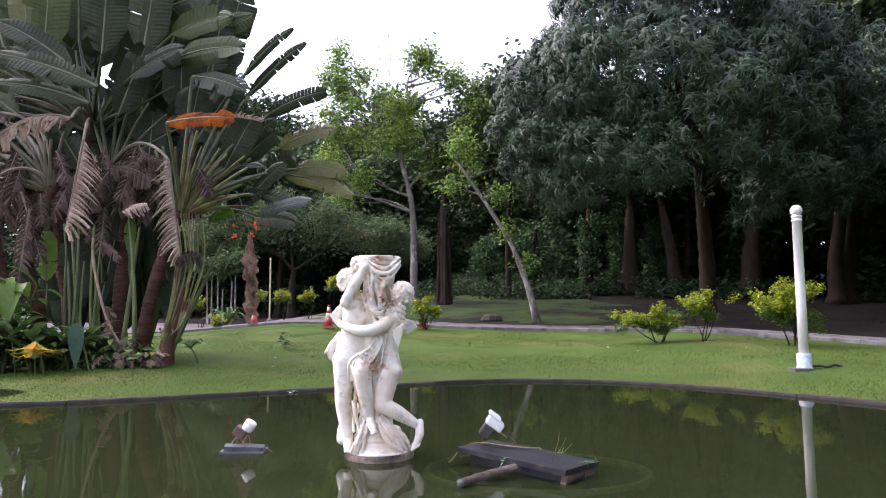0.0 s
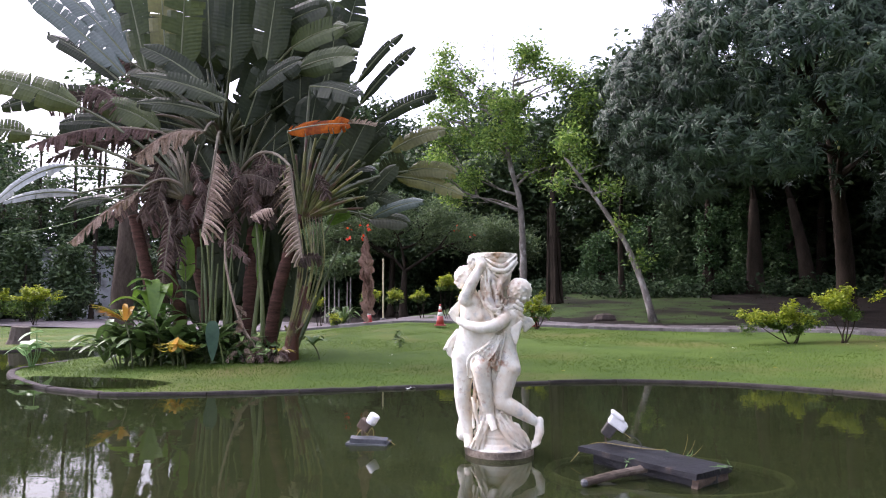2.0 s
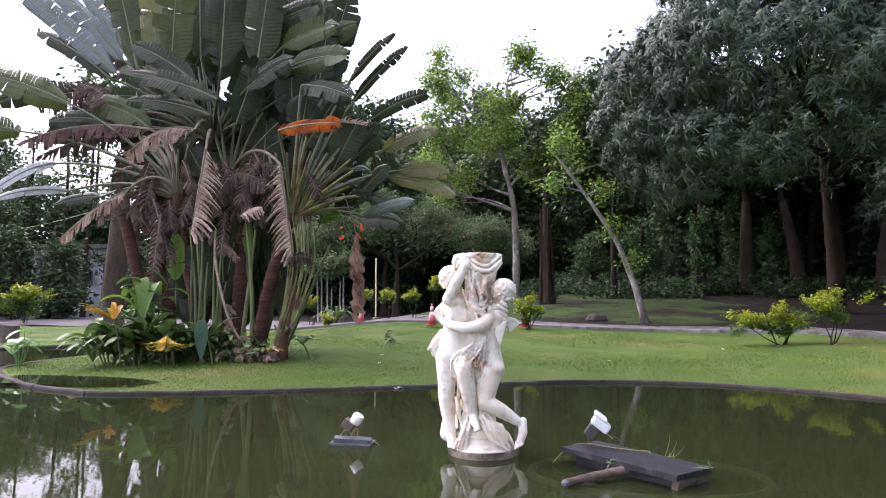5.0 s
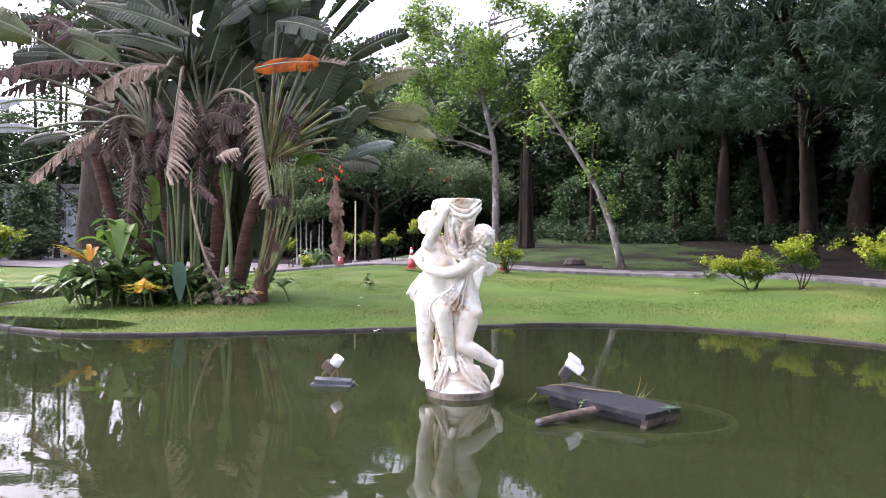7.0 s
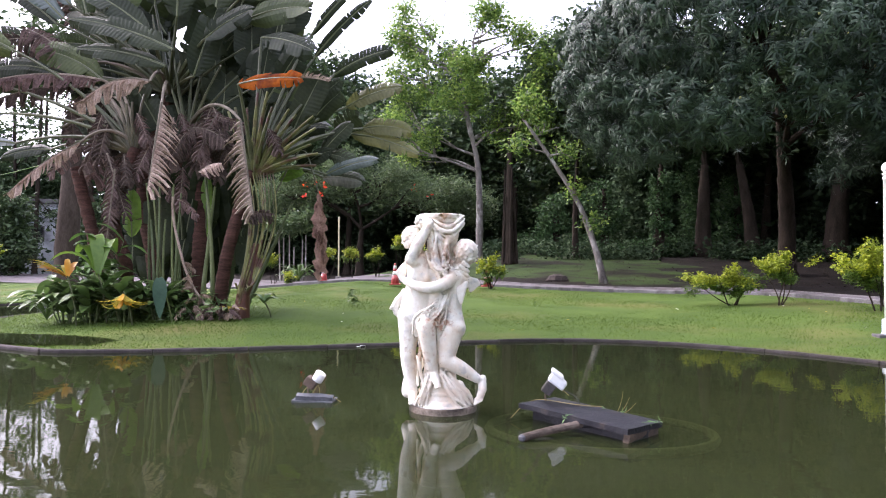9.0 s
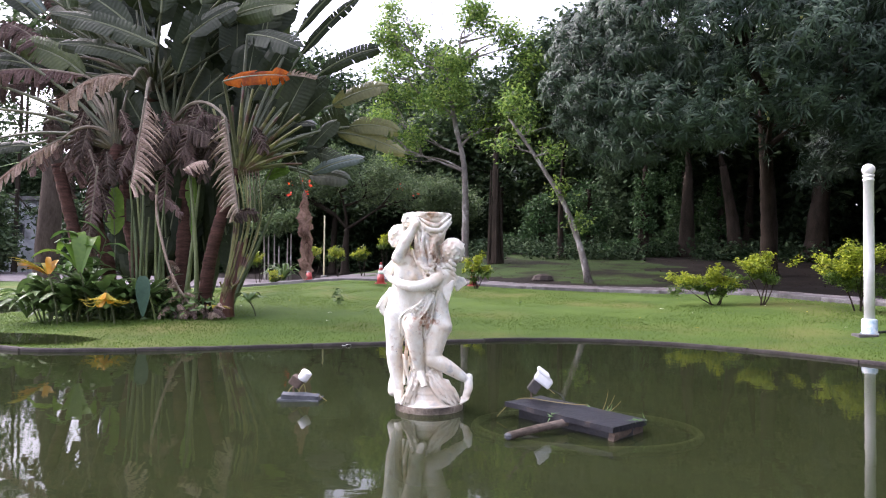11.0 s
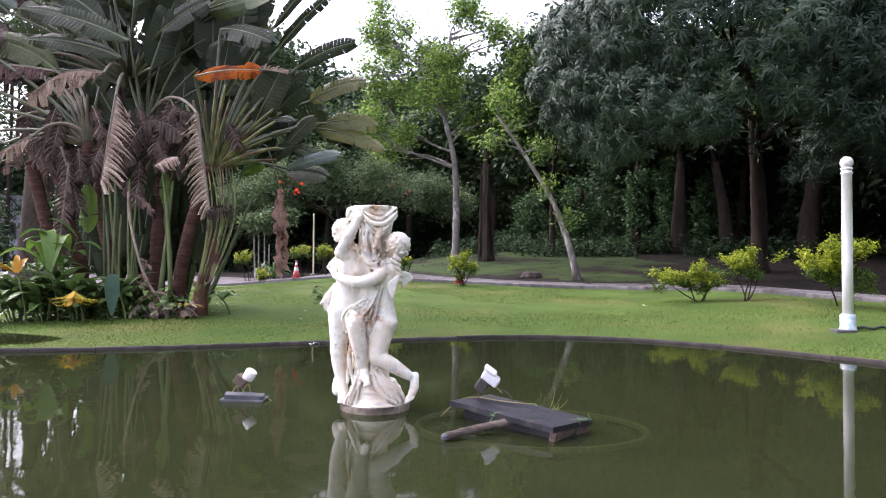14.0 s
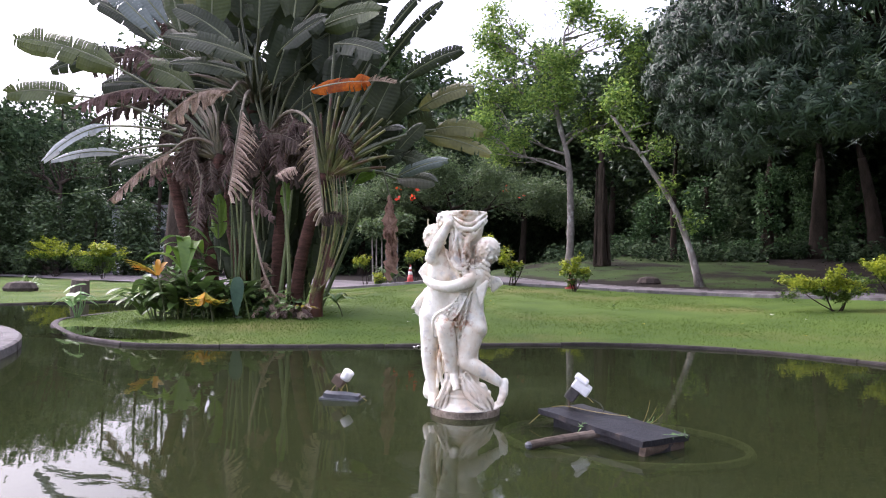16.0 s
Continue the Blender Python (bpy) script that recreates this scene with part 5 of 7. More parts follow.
HANG_TOP, HANG_FOOT = (-3.29, 12.60, 2.37), (-3.21, 12.60, 0.78)
HANG_STALK = [(-4.07, 12.50, 2.38), (-3.77, 12.60, 3.04), (-3.55, 12.60, 3.15), (-3.28, 12.60, 2.35)]
TRUNKS = [
    ([(-6.70, 12.10, 0.01), (-6.71, 12.00, 1.08), (-6.96, 12.00, 1.93), (-6.67, 12.20, 3.20)], 0.150),
    ([(-4.98, 12.20, 0.06), (-4.79, 12.00, 0.99), (-4.57, 12.00, 1.89), (-4.41, 12.20, 2.73)], 0.135),
    ([(-5.67, 12.70, 0.01), (-5.61, 12.60, 1.18), (-5.65, 12.70, 2.35), (-6.05, 12.90, 3.75)], 0.160),
    ([(-6.60, 12.90, -0.05), (-6.67, 12.80, 1.18), (-7.04, 13.00, 2.52), (-6.65, 13.20, 4.42)], 0.170),
    ([(-6.46, 13.40, -0.06), (-6.45, 13.40, 1.60), (-6.44, 13.40, 3.28)], 0.160),
    ([(-7.66, 12.80, -0.05), (-7.86, 12.80, 1.19), (-8.46, 12.90, 2.97)], 0.150),
]
SHEATH_FOOT, SHEATH_TOP = (-4.39, 11.90, 0.12), (-4.10, 12.00, 1.88)
ORANGE_AT = (-6.80, 10.70, 0.82)
YELLOW_AT = (-5.75, 10.62, 0.58)
BROAD_AT = (-5.29, 10.85, 0.80)
BRIGHT_AT = (-6.48, 11.00, 0.85)
HEAP = (-4.86, 11.80, 0.16)
FERN = (-3.99, 11.90, 0.38)
DRAPE0 = (-5.57, 11.70, 1.75)
DRAPE1 = (-5.16, 11.50, 0.82)
DRAPE2 = (-4.73, 11.50, 0.24)
YELLOW2 = (-4.47, 11.50, 0.25)

# the long dead leaf that hangs as a twisted streamer
hang = Soup()
h0, h1 = np.array(HANG_TOP), np.array(HANG_FOOT)
for k in range(9):
    n = 22
    u = np.linspace(0, rng.uniform(0.8, 1.0), n)
    turn = k * 0.7 + u * rng.uniform(2.5, 5.5)
    r = (0.012 + 0.055 * np.minimum(1.0, u * 4.0)) * rng.uniform(0.7, 1.15)
    c = h0 + (h1 - h0) * u[:, None] + np.stack([np.cos(turn) * r, np.sin(turn) * r, 0 * u], 1)
    w = (0.018 + 0.042 * np.minimum(1.0, u * 3.0)) * (1 + 0.7 * np.sin(u * 46 + 2 * k))
    d = np.stack([np.cos(turn * 1.7 + k), np.sin(turn * 1.7 + k), -0.5 + 0 * u], 1) * w[:, None]
    hang.add(np.concatenate([c - d, c + d]), [(i, i + 1, n + i + 1, n + i) for i in range(n - 1)])
streamer = part("leaf", hang, M["palm_dry_red"], palm, "long dead leaf twisted into a hanging streamer")
part("stalk", tube(Soup(), spline(HANG_STALK, 0.1), 0.014, 6), M["petiole"], streamer)


def palm_fan(c, lean, count, spread, length, mat, wide=0.055):
    """The flat fan of overlapping leaf bases that spreads from a crown."""
    for k in range(count):
        a = lean + spread * (k / (count - 1) - 0.5)
        tip = np.array(c) + length * rng.uniform(0.8, 1.1) * np.array([math.sin(a), rng.uniform(-0.18, 0.02), math.cos(a)])
        base = np.array(c) + np.array([0.10 * math.sin(a), -0.02 * (k % 2), -0.16 + 0.06 * abs(math.sin(a))])
        part("petiole", tube(Soup(), bend(base, tip, 0.04, 9, (0, -0.05, 0)), np.array([0.7, 1.0, 0.95, 0.8, 0.68, 0.58, 0.5, 0.45, 0.4]) * wide, 6), M[mat], palm)


palm_fan(LEFT_CROWN, -0.7, 10, 1.7, 0.9, "petiole_tan")
palm_fan(RIGHT_CROWN, 0.55, 13, 1.95, 1.35, "petiole_red")
palm_fan(MID_CROWN, 0.35, 7, 1.5, 1.5, "petiole", 0.04)
palm_fan(TOP_CROWN, 0.2, 8, 1.8, 1.9, "petiole", 0.04)

for p, r in TRUNKS:
    q = spline(p, 0.05)
    rings = 0.10 * np.abs(np.sin(np.arange(len(q)) * 0.85)) + 0.04 * rng.normal(0, 1, len(q))
    rad = r * 0.82 * (1 + rings) * np.linspace(1.0, 0.85, len(q))
    rad[:5] *= (1.35, 1.28, 1.2, 1.12, 1.06)
    part("trunk", tube(Soup(), q, rad, 14), M["palm_trunk"], palm, "ringed brown trunk", True)
sf, st = np.array(SHEATH_FOOT), np.array(SHEATH_TOP)
q = spline([sf + (0, 0, -0.05), sf + (0.01, 0, 0.4), sf + (st - sf) * 0.45, sf + (st - sf) * 0.75], 0.08)
part("trunk", tube(Soup(), q, np.linspace(0.14, 0.06, len(q)), 12), M["palm_red"], palm, "reddish leaf-base trunk", True)
for k in range(13):
    u = (k - 6) / 6
    q = spline([sf + (0.10 * u, -0.12 + 0.05 * abs(u), 0.28 + 0.35 * abs(u)), sf + (st - sf) * 0.35 + (0.15 * u, -0.10 + 0.06 * math.sin(5 * u), 0), st + (0.24 * u, -0.06 + 0.1 * math.cos(7 * u), -0.1), np.array(RIGHT_CROWN) + (0.05 + 0.34 * u, -0.05, 0.05 - 0.1 * abs(u))], 0.2)
    part("sheath", tube(Soup(), q, np.linspace(0.018, 0.011, len(q)), 7), M["petiole_red"], palm, "yellow and red leaf sheath")
for k in range(11):
    x = -6.2 + 0.055 * k + rng.normal(0, 0.03)
    part("stem", tube(Soup(), bend((x + 0.05, 11.85 + rng.uniform(-0.1, 0.3), 0.1), (x + rng.uniform(-0.22, 0.18), 11.9, 2.1 + rng.uniform(-0.3, 0.6)), 0, 8, (rng.uniform(-0.05, 0.05), 0, 0)), np.linspace(0.030, 0.014, 8), 6), M["stem_green"], palm, "slim green stem")
for p0, p1, sway in (((-6.95, 11.95, 0.1), (-7.05, 12.0, 2.9), -0.1), ((-5.05, 12.1, 0.1), (-5.3, 12.2, 2.7), 0.05), ((-5.35, 12.2, 0.1), (-5.15, 12.3, 2.5), 0.0), ((-4.75, 12.3, 0.1), (-4.1, 12.4, 2.6), 0.1), ((-4.6, 12.3, 0.1), (-3.75, 12.5, 2.2), 0.0)):
    part("stem", tube(Soup(), bend(p0, p1, 0, 9, (sway, 0, 0)), np.linspace(0.05, 0.02, 9), 7), M["stem_green"], palm, "slim green stem")
# a dead leaf stalk drooping to the grass, with tatters at its end
d0, d1, d2 = np.array(DRAPE0), np.array(DRAPE1), np.array(DRAPE2)
drape = part("leaf", tube(Soup(), spline([d0 + (-0.1, 0.1, 0.5), d0, d1, d2], 0.08), 0.022, 6), M["palm_dry"], palm, "bleached dead leaf stalk drooping to the grass")
for k in range(20):
    u = 0.35 + 0.65 * k / 19
    c = d0 + (d1 - d0) * min(1, u * 2) if u < 0.5 else d1 + (d2 - d1) * (u * 2 - 1)
    e = c + np.array([rng.uniform(-0.22, 0.2), rng.uniform(-0.15, 0.1), -rng.uniform(0.03, 0.2)])
    e[2] = max(e[2], 0.14)
    part("strip", blade(tuple(c), tuple(e), 0.035, 0.02, "dry")[0], M["palm_dry"], drape)

# crowd of leaves behind the front ones, interior shade put into their dark colour
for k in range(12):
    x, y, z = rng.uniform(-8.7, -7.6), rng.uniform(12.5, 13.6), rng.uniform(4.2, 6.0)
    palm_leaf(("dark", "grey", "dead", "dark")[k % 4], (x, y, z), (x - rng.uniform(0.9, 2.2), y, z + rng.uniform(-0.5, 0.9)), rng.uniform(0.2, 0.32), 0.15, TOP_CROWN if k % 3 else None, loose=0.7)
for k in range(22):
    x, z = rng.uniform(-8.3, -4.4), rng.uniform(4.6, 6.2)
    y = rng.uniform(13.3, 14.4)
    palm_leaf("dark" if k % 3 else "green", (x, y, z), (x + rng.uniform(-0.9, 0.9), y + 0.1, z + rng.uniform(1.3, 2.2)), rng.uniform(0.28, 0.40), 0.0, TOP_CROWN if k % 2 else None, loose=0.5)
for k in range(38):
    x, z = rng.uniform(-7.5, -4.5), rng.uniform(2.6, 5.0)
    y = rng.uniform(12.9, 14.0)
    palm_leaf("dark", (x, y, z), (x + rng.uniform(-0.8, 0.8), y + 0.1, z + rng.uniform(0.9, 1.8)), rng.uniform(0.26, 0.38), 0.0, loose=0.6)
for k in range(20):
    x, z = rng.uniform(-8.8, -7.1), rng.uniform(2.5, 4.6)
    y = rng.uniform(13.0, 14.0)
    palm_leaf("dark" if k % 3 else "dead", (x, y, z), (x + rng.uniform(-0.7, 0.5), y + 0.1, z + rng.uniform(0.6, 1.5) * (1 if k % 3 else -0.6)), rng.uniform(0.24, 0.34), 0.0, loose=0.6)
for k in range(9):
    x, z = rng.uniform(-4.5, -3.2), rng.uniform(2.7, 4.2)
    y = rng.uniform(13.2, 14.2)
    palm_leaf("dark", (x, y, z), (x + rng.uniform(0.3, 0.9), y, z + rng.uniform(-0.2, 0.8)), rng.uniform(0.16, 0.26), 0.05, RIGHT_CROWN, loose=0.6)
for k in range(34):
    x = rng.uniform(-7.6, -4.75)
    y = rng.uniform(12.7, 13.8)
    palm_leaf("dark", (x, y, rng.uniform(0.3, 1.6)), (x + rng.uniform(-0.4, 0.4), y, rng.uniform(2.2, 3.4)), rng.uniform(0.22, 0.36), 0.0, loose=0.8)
for k in range(26):
    x, y, z = rng.uniform(-7.4, -4.7), rng.uniform(11.9, 12.6), rng.uniform(2.7, 4.1)
    palm_leaf("dead", (x, y, z), (x + rng.uniform(-0.4, 0.4), y - 0.1, z - rng.uniform(0.4, 0.9)), rng.uniform(0.12, 0.22), 0.06)
for k in range(10):
    x, y, z = rng.uniform(-8.6, -7.2), rng.uniform(12.6, 13.2), rng.uniform(3.4, 4.6)
    palm_leaf("dead", (x, y, z), (x + rng.uniform(-0.9, 0.2), y, z - rng.uniform(0.3, 0.8)), rng.uniform(0.12, 0.2), 0.1, LEFT_CROWN if k % 2 else None)


# ---- planting at the palm's foot ----
def lance(mid, side, width, fold=0.3):
    """A folded lance-shaped leaf along a curve."""
    n = len(mid)
    w = width * np.sin(np.linspace(0.18, 3.08, n)) ** 0.75
    up = np.array([0, 0, fold])
    v = np.concatenate([mid - side * w[:, None] + up * w[:, None], mid, mid + side * w[:, None] + up * w[:, None]])
    return Soup().add(v, [(j * n + m, j * n + m + 1, (j + 1) * n + m + 1, (j + 1) * n + m) for j in (0, 1) for m in range(n - 1)])


def strap_plant(name, at, count, length, width, mat, label, rise=1.0, category="plant", aim=None, arc=0.5):
    """Arching leaves round one point; aim: the way and half-angle to which they are held."""
    x, y, z = at
    g = float(ground_z(x, y))
    root = thing(name, at, 0, label, category)
    if z > g + 0.08:
        part("stem", tube(Soup(), bend((0, 0, 0.05), (0.06, 0.15, g - z - 0.03), 0, 6, (0.03, 0, 0)), 0.013, 6), M["petiole"], root)
    for k in range(count):
        a = k * 2.4 + rng.normal(0, 0.2) if aim is None else aim[0] + aim[1] * rng.uniform(-1, 1)
        r, h = length * rng.uniform(0.6, 1.0), length * rise * rng.uniform(0.35, 0.9)
        mid = bend((0, 0, 0.02), (math.cos(a) * r, math.sin(a) * r, h * 0.55), h * arc, 9)
        part("leaf", lance(mid, np.array([-math.sin(a), math.cos(a), 0]), width), M[mat] if isinstance(mat, str) else M[mat[k % len(mat)]], root, smooth=True)
    return root


def leafy_plant(at, stems, height, leaf, width, mat, label, lean=0.45):
    """Canes with lance-shaped leaves set one above another on alternate sides."""
    root = thing("ginger_plant", (at[0], at[1], float(ground_z(at[0], at[1])) - 0.02), 0, label, "plant", "planting at the palm's foot")
    for k in range(stems):
        a, h = k * 2.4 + 0.5, height * rng.uniform(0.6, 1.1)
        q = bend((0.08 * math.cos(a), 0.08 * math.sin(a), 0), (lean * h * math.cos(a), lean * h * math.sin(a) - 0.1, h), 0.12, 9)
        cane = part("cane", tube(Soup(), q, np.linspace(0.014, 0.006, 9), 6), M["stem_green"], root)
        for i in range(10):
            c = q[2 + i * 6 // 9]
            b = a + (i % 2) * math.pi + rng.normal(0, 0.7)
            d = np.array([math.cos(b), math.sin(b), rng.uniform(-0.2, 0.7)])
            r = leaf * rng.uniform(0.7, 1.2)
            mid = bend(c, c + d * r, 0.16 * r, 8)
            part("leaf", lance(mid, np.array([-math.sin(b), math.cos(b), 0]), width * rng.uniform(0.8, 1.2)), M[mat], cane, smooth=True)


leafy_plant((-7.25, 11.2), 7, 0.55, 0.52, 0.075, "under_leaf", "leafy green canes leaning over the grass", 0.7)
leafy_plant((-6.75, 11.2), 7, 0.6, 0.48, 0.08, "under_leaf", "leafy green canes crowded at the palm's foot", 0.5)
leafy_plant((-6.2, 11.3), 6, 0.55, 0.44, 0.08, "under_leaf", "leafy green canes crowded at the palm's foot")
leafy_plant((-5.7, 11.5), 6, 0.6, 0.48, 0.085, "under_leaf", "leafy green canes beside ringed trunks")
leafy_plant((-5.2, 11.7), 4, 0.4, 0.34, 0.05, "under_leaf", "low leafy green canes beside ringed trunks")
leafy_plant((-6.9, 11.6), 5, 1.35, 0.46, 0.075, "fresh_leaf", "tall fresh green canes among the trunks", 0.3)
strap_plant("heliconia", ORANGE_AT, 13, 0.55, 0.045, ("croton", "croton", "yellow_leaf"), "plant with upright orange and yellow leaves", 1.3, aim=(2.9, 1.3), arc=0.12)
strap_plant("croton", YELLOW_AT, 24, 0.44, 0.036, ("yellow_leaf", "yellow_leaf", "croton", "yellow_leaf"), "plant with drooping yellow leaves", -0.7)
strap_plant("croton", YELLOW2, 11, 0.36, 0.035, ("yellow_leaf", "under_leaf", "palm_dry"), "plant with drooping yellow leaves beside a red trunk", 0.4)
strap_plant("banana_plant", BRIGHT_AT, 5, 0.85, 0.12, "palm_bright", "young broad-leaved plant, bright green", 1.4, aim=(2.2, 1.5))
strap_plant("fern", FERN, 10, 0.42, 0.04, "under_leaf", "small green plant beside red leaf sheaths", 0.6)
strap_plant("strap_lily", (-7.5, 11.1, 0.10), 16, 0.8, 0.026, "under_leaf", "green strap-leaved plant arching over the grass", 0.7)
strap_plant("strap_lily", (-5.3, 11.5, 0.14), 12, 0.4, 0.026, "under_leaf", "green strap-leaved plant beside ringed trunks", 0.8)
# one broad hanging leaf
bp = thing("elephant_ear", (BROAD_AT[0], BROAD_AT[1], float(ground_z(BROAD_AT[0], BROAD_AT[1]))), 0, "plant with one broad hanging blue-green leaf", "plant")
part("stalk", tube(Soup(), bend((0.05, 0.3, 0), (0, 0, 0.72), 0.1, 7), 0.014, 6), M["stem_green"], bp)
part("leaf", lance(bend((0, 0, 0.74), (0.16, -0.22, 0.12), 0.08, 9), np.array([0.80, 0.55, 0.05]), 0.11, 0.35), M["broad_leaf"], bp, smooth=True)
s = Soup()
n = 260
lx, ly = rng.uniform(-7.3, -4.7, n), 11.35 + np.abs(rng.normal(0, 0.55, n))
leaves(s, np.stack([lx, ly, ground_z(lx, ly) + 0.02 + 0.25 * rng.uniform(0, 1, n) ** 1.5], 1), 0.17, 0.32, 5, 0.8, 0.06)
tagged(part("low_foliage", s, M["under_leaf"]), "low dark leaves crowded round the palm's base", "ground cover", kind="stuff")
dl = thing("dry_leaf_heap", (HEAP[0], HEAP[1] - 0.3, float(ground_z(HEAP[0], HEAP[1])) - 0.01), 0, "heap of dry curled palm leaves on the grass", "dead leaves")
for k in range(20):
    x = rng.uniform(-0.45, 0.55)
    part("dry_leaf", blade((x, rng.uniform(-0.1, 0.2), rng.uniform(0.06, 0.25)), (x + rng.uniform(-0.25, 0.4), rng.uniform(-0.25, 0.1), 0.02), 0.05, 0.05, "dry")[0], M["palm_dry" if k % 3 else "palm_dead"], dl)


def taro(at, count, label):
    root = thing("taro", at, 0, label, "water plant")
    for k in range(count):
        a, h = k * 2.4, rng.uniform(0.25, 0.6)
        tip = np.array([math.cos(a) * 0.5 * h, math.sin(a) * 0.4 * h, h])
        part("stalk", tube(Soup(), bend((0, 0, -0.1), tip, 0, 5, (0.05, 0, 0)), 0.009, 5), M["lily"], root)
        b = rng.uniform(0, 6.28)
        d = np.array([math.cos(b), math.sin(b), -0.35]) * 0.3
        part("leaf", lance(bend(tip - d * 0.3, tip + d, 0.05, 8), np.array([-math.sin(b), math.cos(b), 0.15]), 0.12, 0.2), M["lily"], root, smooth=True)


taro((-9.15, 11.2, 0.02), 7, "taro with pale green leaves rising from the water")


# ---- trees ----
def tree(name, base, trunk, spread, leaf, mat, bark, label, forks=7, points=900, per=9, size=0.2, width=0.45, inner=0.45, jitter=0.25, r0=0.2, kind="leaf", category="tree", limb_out=0.75, crown=None):
    """A tapered trunk, limbs to each lobe and a crown of many leaves. trunk: points; spread: centres and radii of lobes."""
    x, y = base
    g = float(ground_z(x, y)) - 0.05
    root = thing(name, (x, y, g), 0, label, category)
    q = spline([(0, 0, 0)] + list(trunk), 0.35)
    rad = np.linspace(r0, r0 * 0.42, len(q)) * (1 + 0.06 * rng.normal(0, 1, len(q)))
    rad[:2] *= (1.5, 1.15)
    part("trunk", tube(Soup(), q, rad, 10), bark, root, smooth=True)
    cs = [c for c, _ in spread]
    grip = [v for v in q if v[2] > 0.38 * q[-1][2]]
    for c, r in sorted(spread, key=lambda e: math.hypot(e[0][0] - q[-1][0], e[0][1] - q[-1][1])):
        c = np.array(c)
        st0 = min(grip, key=lambda v: np.linalg.norm(c - v) + (0 if v[2] < c[2] - 0.25 * math.hypot(c[0] - v[0], c[1] - v[1]) else 3.0))
        e = st0 + (c - st0) * limb_out
        lim = bend(st0, e, 0.06 * np.linalg.norm(e - st0), 9, rng.normal(0, 0.12, 3))
        grip += list(lim[3:8])
        part("limb", tube(Soup(), lim, np.linspace(r0 * 0.36, r0 * 0.09, 9), 7), bark, root)
        for _ in range(forks):
            d = rng.normal(0, 1, 3)
            d /= np.linalg.norm(d)
            st = st0 + (e - st0) * rng.uniform(0.45, 1.0)
            part("branch", tube(Soup(), bend(st, np.array(c) + d * r * 0.85 * (1, 1, 0.8), 0.1, 6, rng.normal(0, 0.15, 3)), np.linspace(r0 * 0.16, r0 * 0.03, 6), 5), bark, root)
    s = Soup()
    p = lobes(points, cs, [r for _, r in spread], inner) if crown is None else crown
    if kind == "rosette":
        rosettes(s, p, size, width, per)
    else:
        leaves(s, p, size, width, per, 0.7, jitter)
    part("crown", s, mat, root)
    return root


# mango tree over the lawn's far side, a second one deeper in the wood
def dome_points(centre, reach, clumps, per_clump, fill):
    """Shoot tips on overlapping drooping clumps that cover a dome, and some inside it."""
    c, r = np.array(centre), np.array(reach)
    out = []
    for k in range(clumps):
        up = 1 - 1.72 * (k + 0.5) / clumps
        turn = k * 2.399
        rad = math.sqrt(1 - up * up) if up > 0 else 1 - 0.3 * up * up
        if math.sin(turn) * rad > 0.7:
            continue
        d = np.array((math.cos(turn) * rad, math.sin(turn) * rad, up))
        mid = c + d * r * (0.9 + 0.11 * math.sin(k * 1.7) + rng.normal(0, 0.05))
        size = rng.uniform(0.7, 1.3)
        q = rng.normal(0, 1, (per_clump * 2, 3))
        q /= np.linalg.norm(q, axis=1)[:, None]
        q = q[q @ (d * 0.8 + np.array((0, -0.25, 0.65))) > -0.25][: per_clump]
        q = q * rng.uniform(0.72, 1.05, (len(q), 1)) * size * np.array((1.1, 1.1, 0.72))
        q[:, 2] -= 0.22 * (q[:, 0] ** 2 + q[:, 1] ** 2)
        out.append(mid + q)
    q = rng.normal(0, 1, (fill, 3))
    q /= np.linalg.norm(q, axis=1)[:, None]
    q = q[(q[:, 2] > -0.75) & (q[:, 1] < 0.75)]
    out.append(c + q * r * rng.uniform(0.68, 0.86, (len(q), 1)))
    return np.concatenate(out)


mg = tree("mango_tree", (9.3, 26.0), [(0.1, 0, 1.5), (-0.1, -0.4, 3.4), (-0.6, -1.4, 6.2)],
          [((-5.4, -4.6, 6.2), 1.5), ((-3.2, -5.6, 8.0), 1.6), ((-1.6, -6.0, 5.6), 1.6), ((0.6, -5.8, 8.4), 1.6), ((1.8, -4.8, 6.0), 1.5), ((-2.4, -3.4, 9.6), 1.5)],
          None, M["mango"], M["bark_dark"], "large dense mango tree with dark drooping leaves", 4, 0, 13, 0.27, 0.165, 0.55, 0.2, 0.34, "rosette",
          crown=dome_points((-2.1, -3.8, 6.6), (5.4, 4.0, 4.2), 90, 112, 900))
tree("mango_tree", (16.0, 29.5), [(0, 0, 1.8), (0.1, -0.4, 3.8), (-0.2, -1.0, 6.0)],
     [((-3.0, -3.4, 6.4), 1.5), ((-0.6, -4.2, 7.6), 1.6), ((2.4, -3.6, 6.6), 1.6), ((-0.4, -2.4, 9.6), 1.6)],
     None, M["mango"], M["bark_dark"], "shaded mango tree deeper in the wood", 3, 0, 12, 0.40, 0.15, 0.55, 0.2, 0.36, "rosette",
     crown=dome_points((-0.2, -3.0, 6.4), (4.4, 3.4, 4.0), 64, 44, 600))
f = Soup()
for p in lobes(44, [(-5.0, -6.2, 5.8), (-2.4, -7.2, 5.4), (0.6, -7.0, 5.8), (2.2, -6.0, 6.4)], [1.4, 1.6, 1.6, 1.4], 0.95):
    lathe(f, [(0.005, 0), (0.032, 0.025), (0.036, 0.055), (0.024, 0.09), (0.005, 0.10)], 8, p)
tagged(part("fruit", f, M["fruit"], mg, "unripe green mangoes", True), kind="stuff")
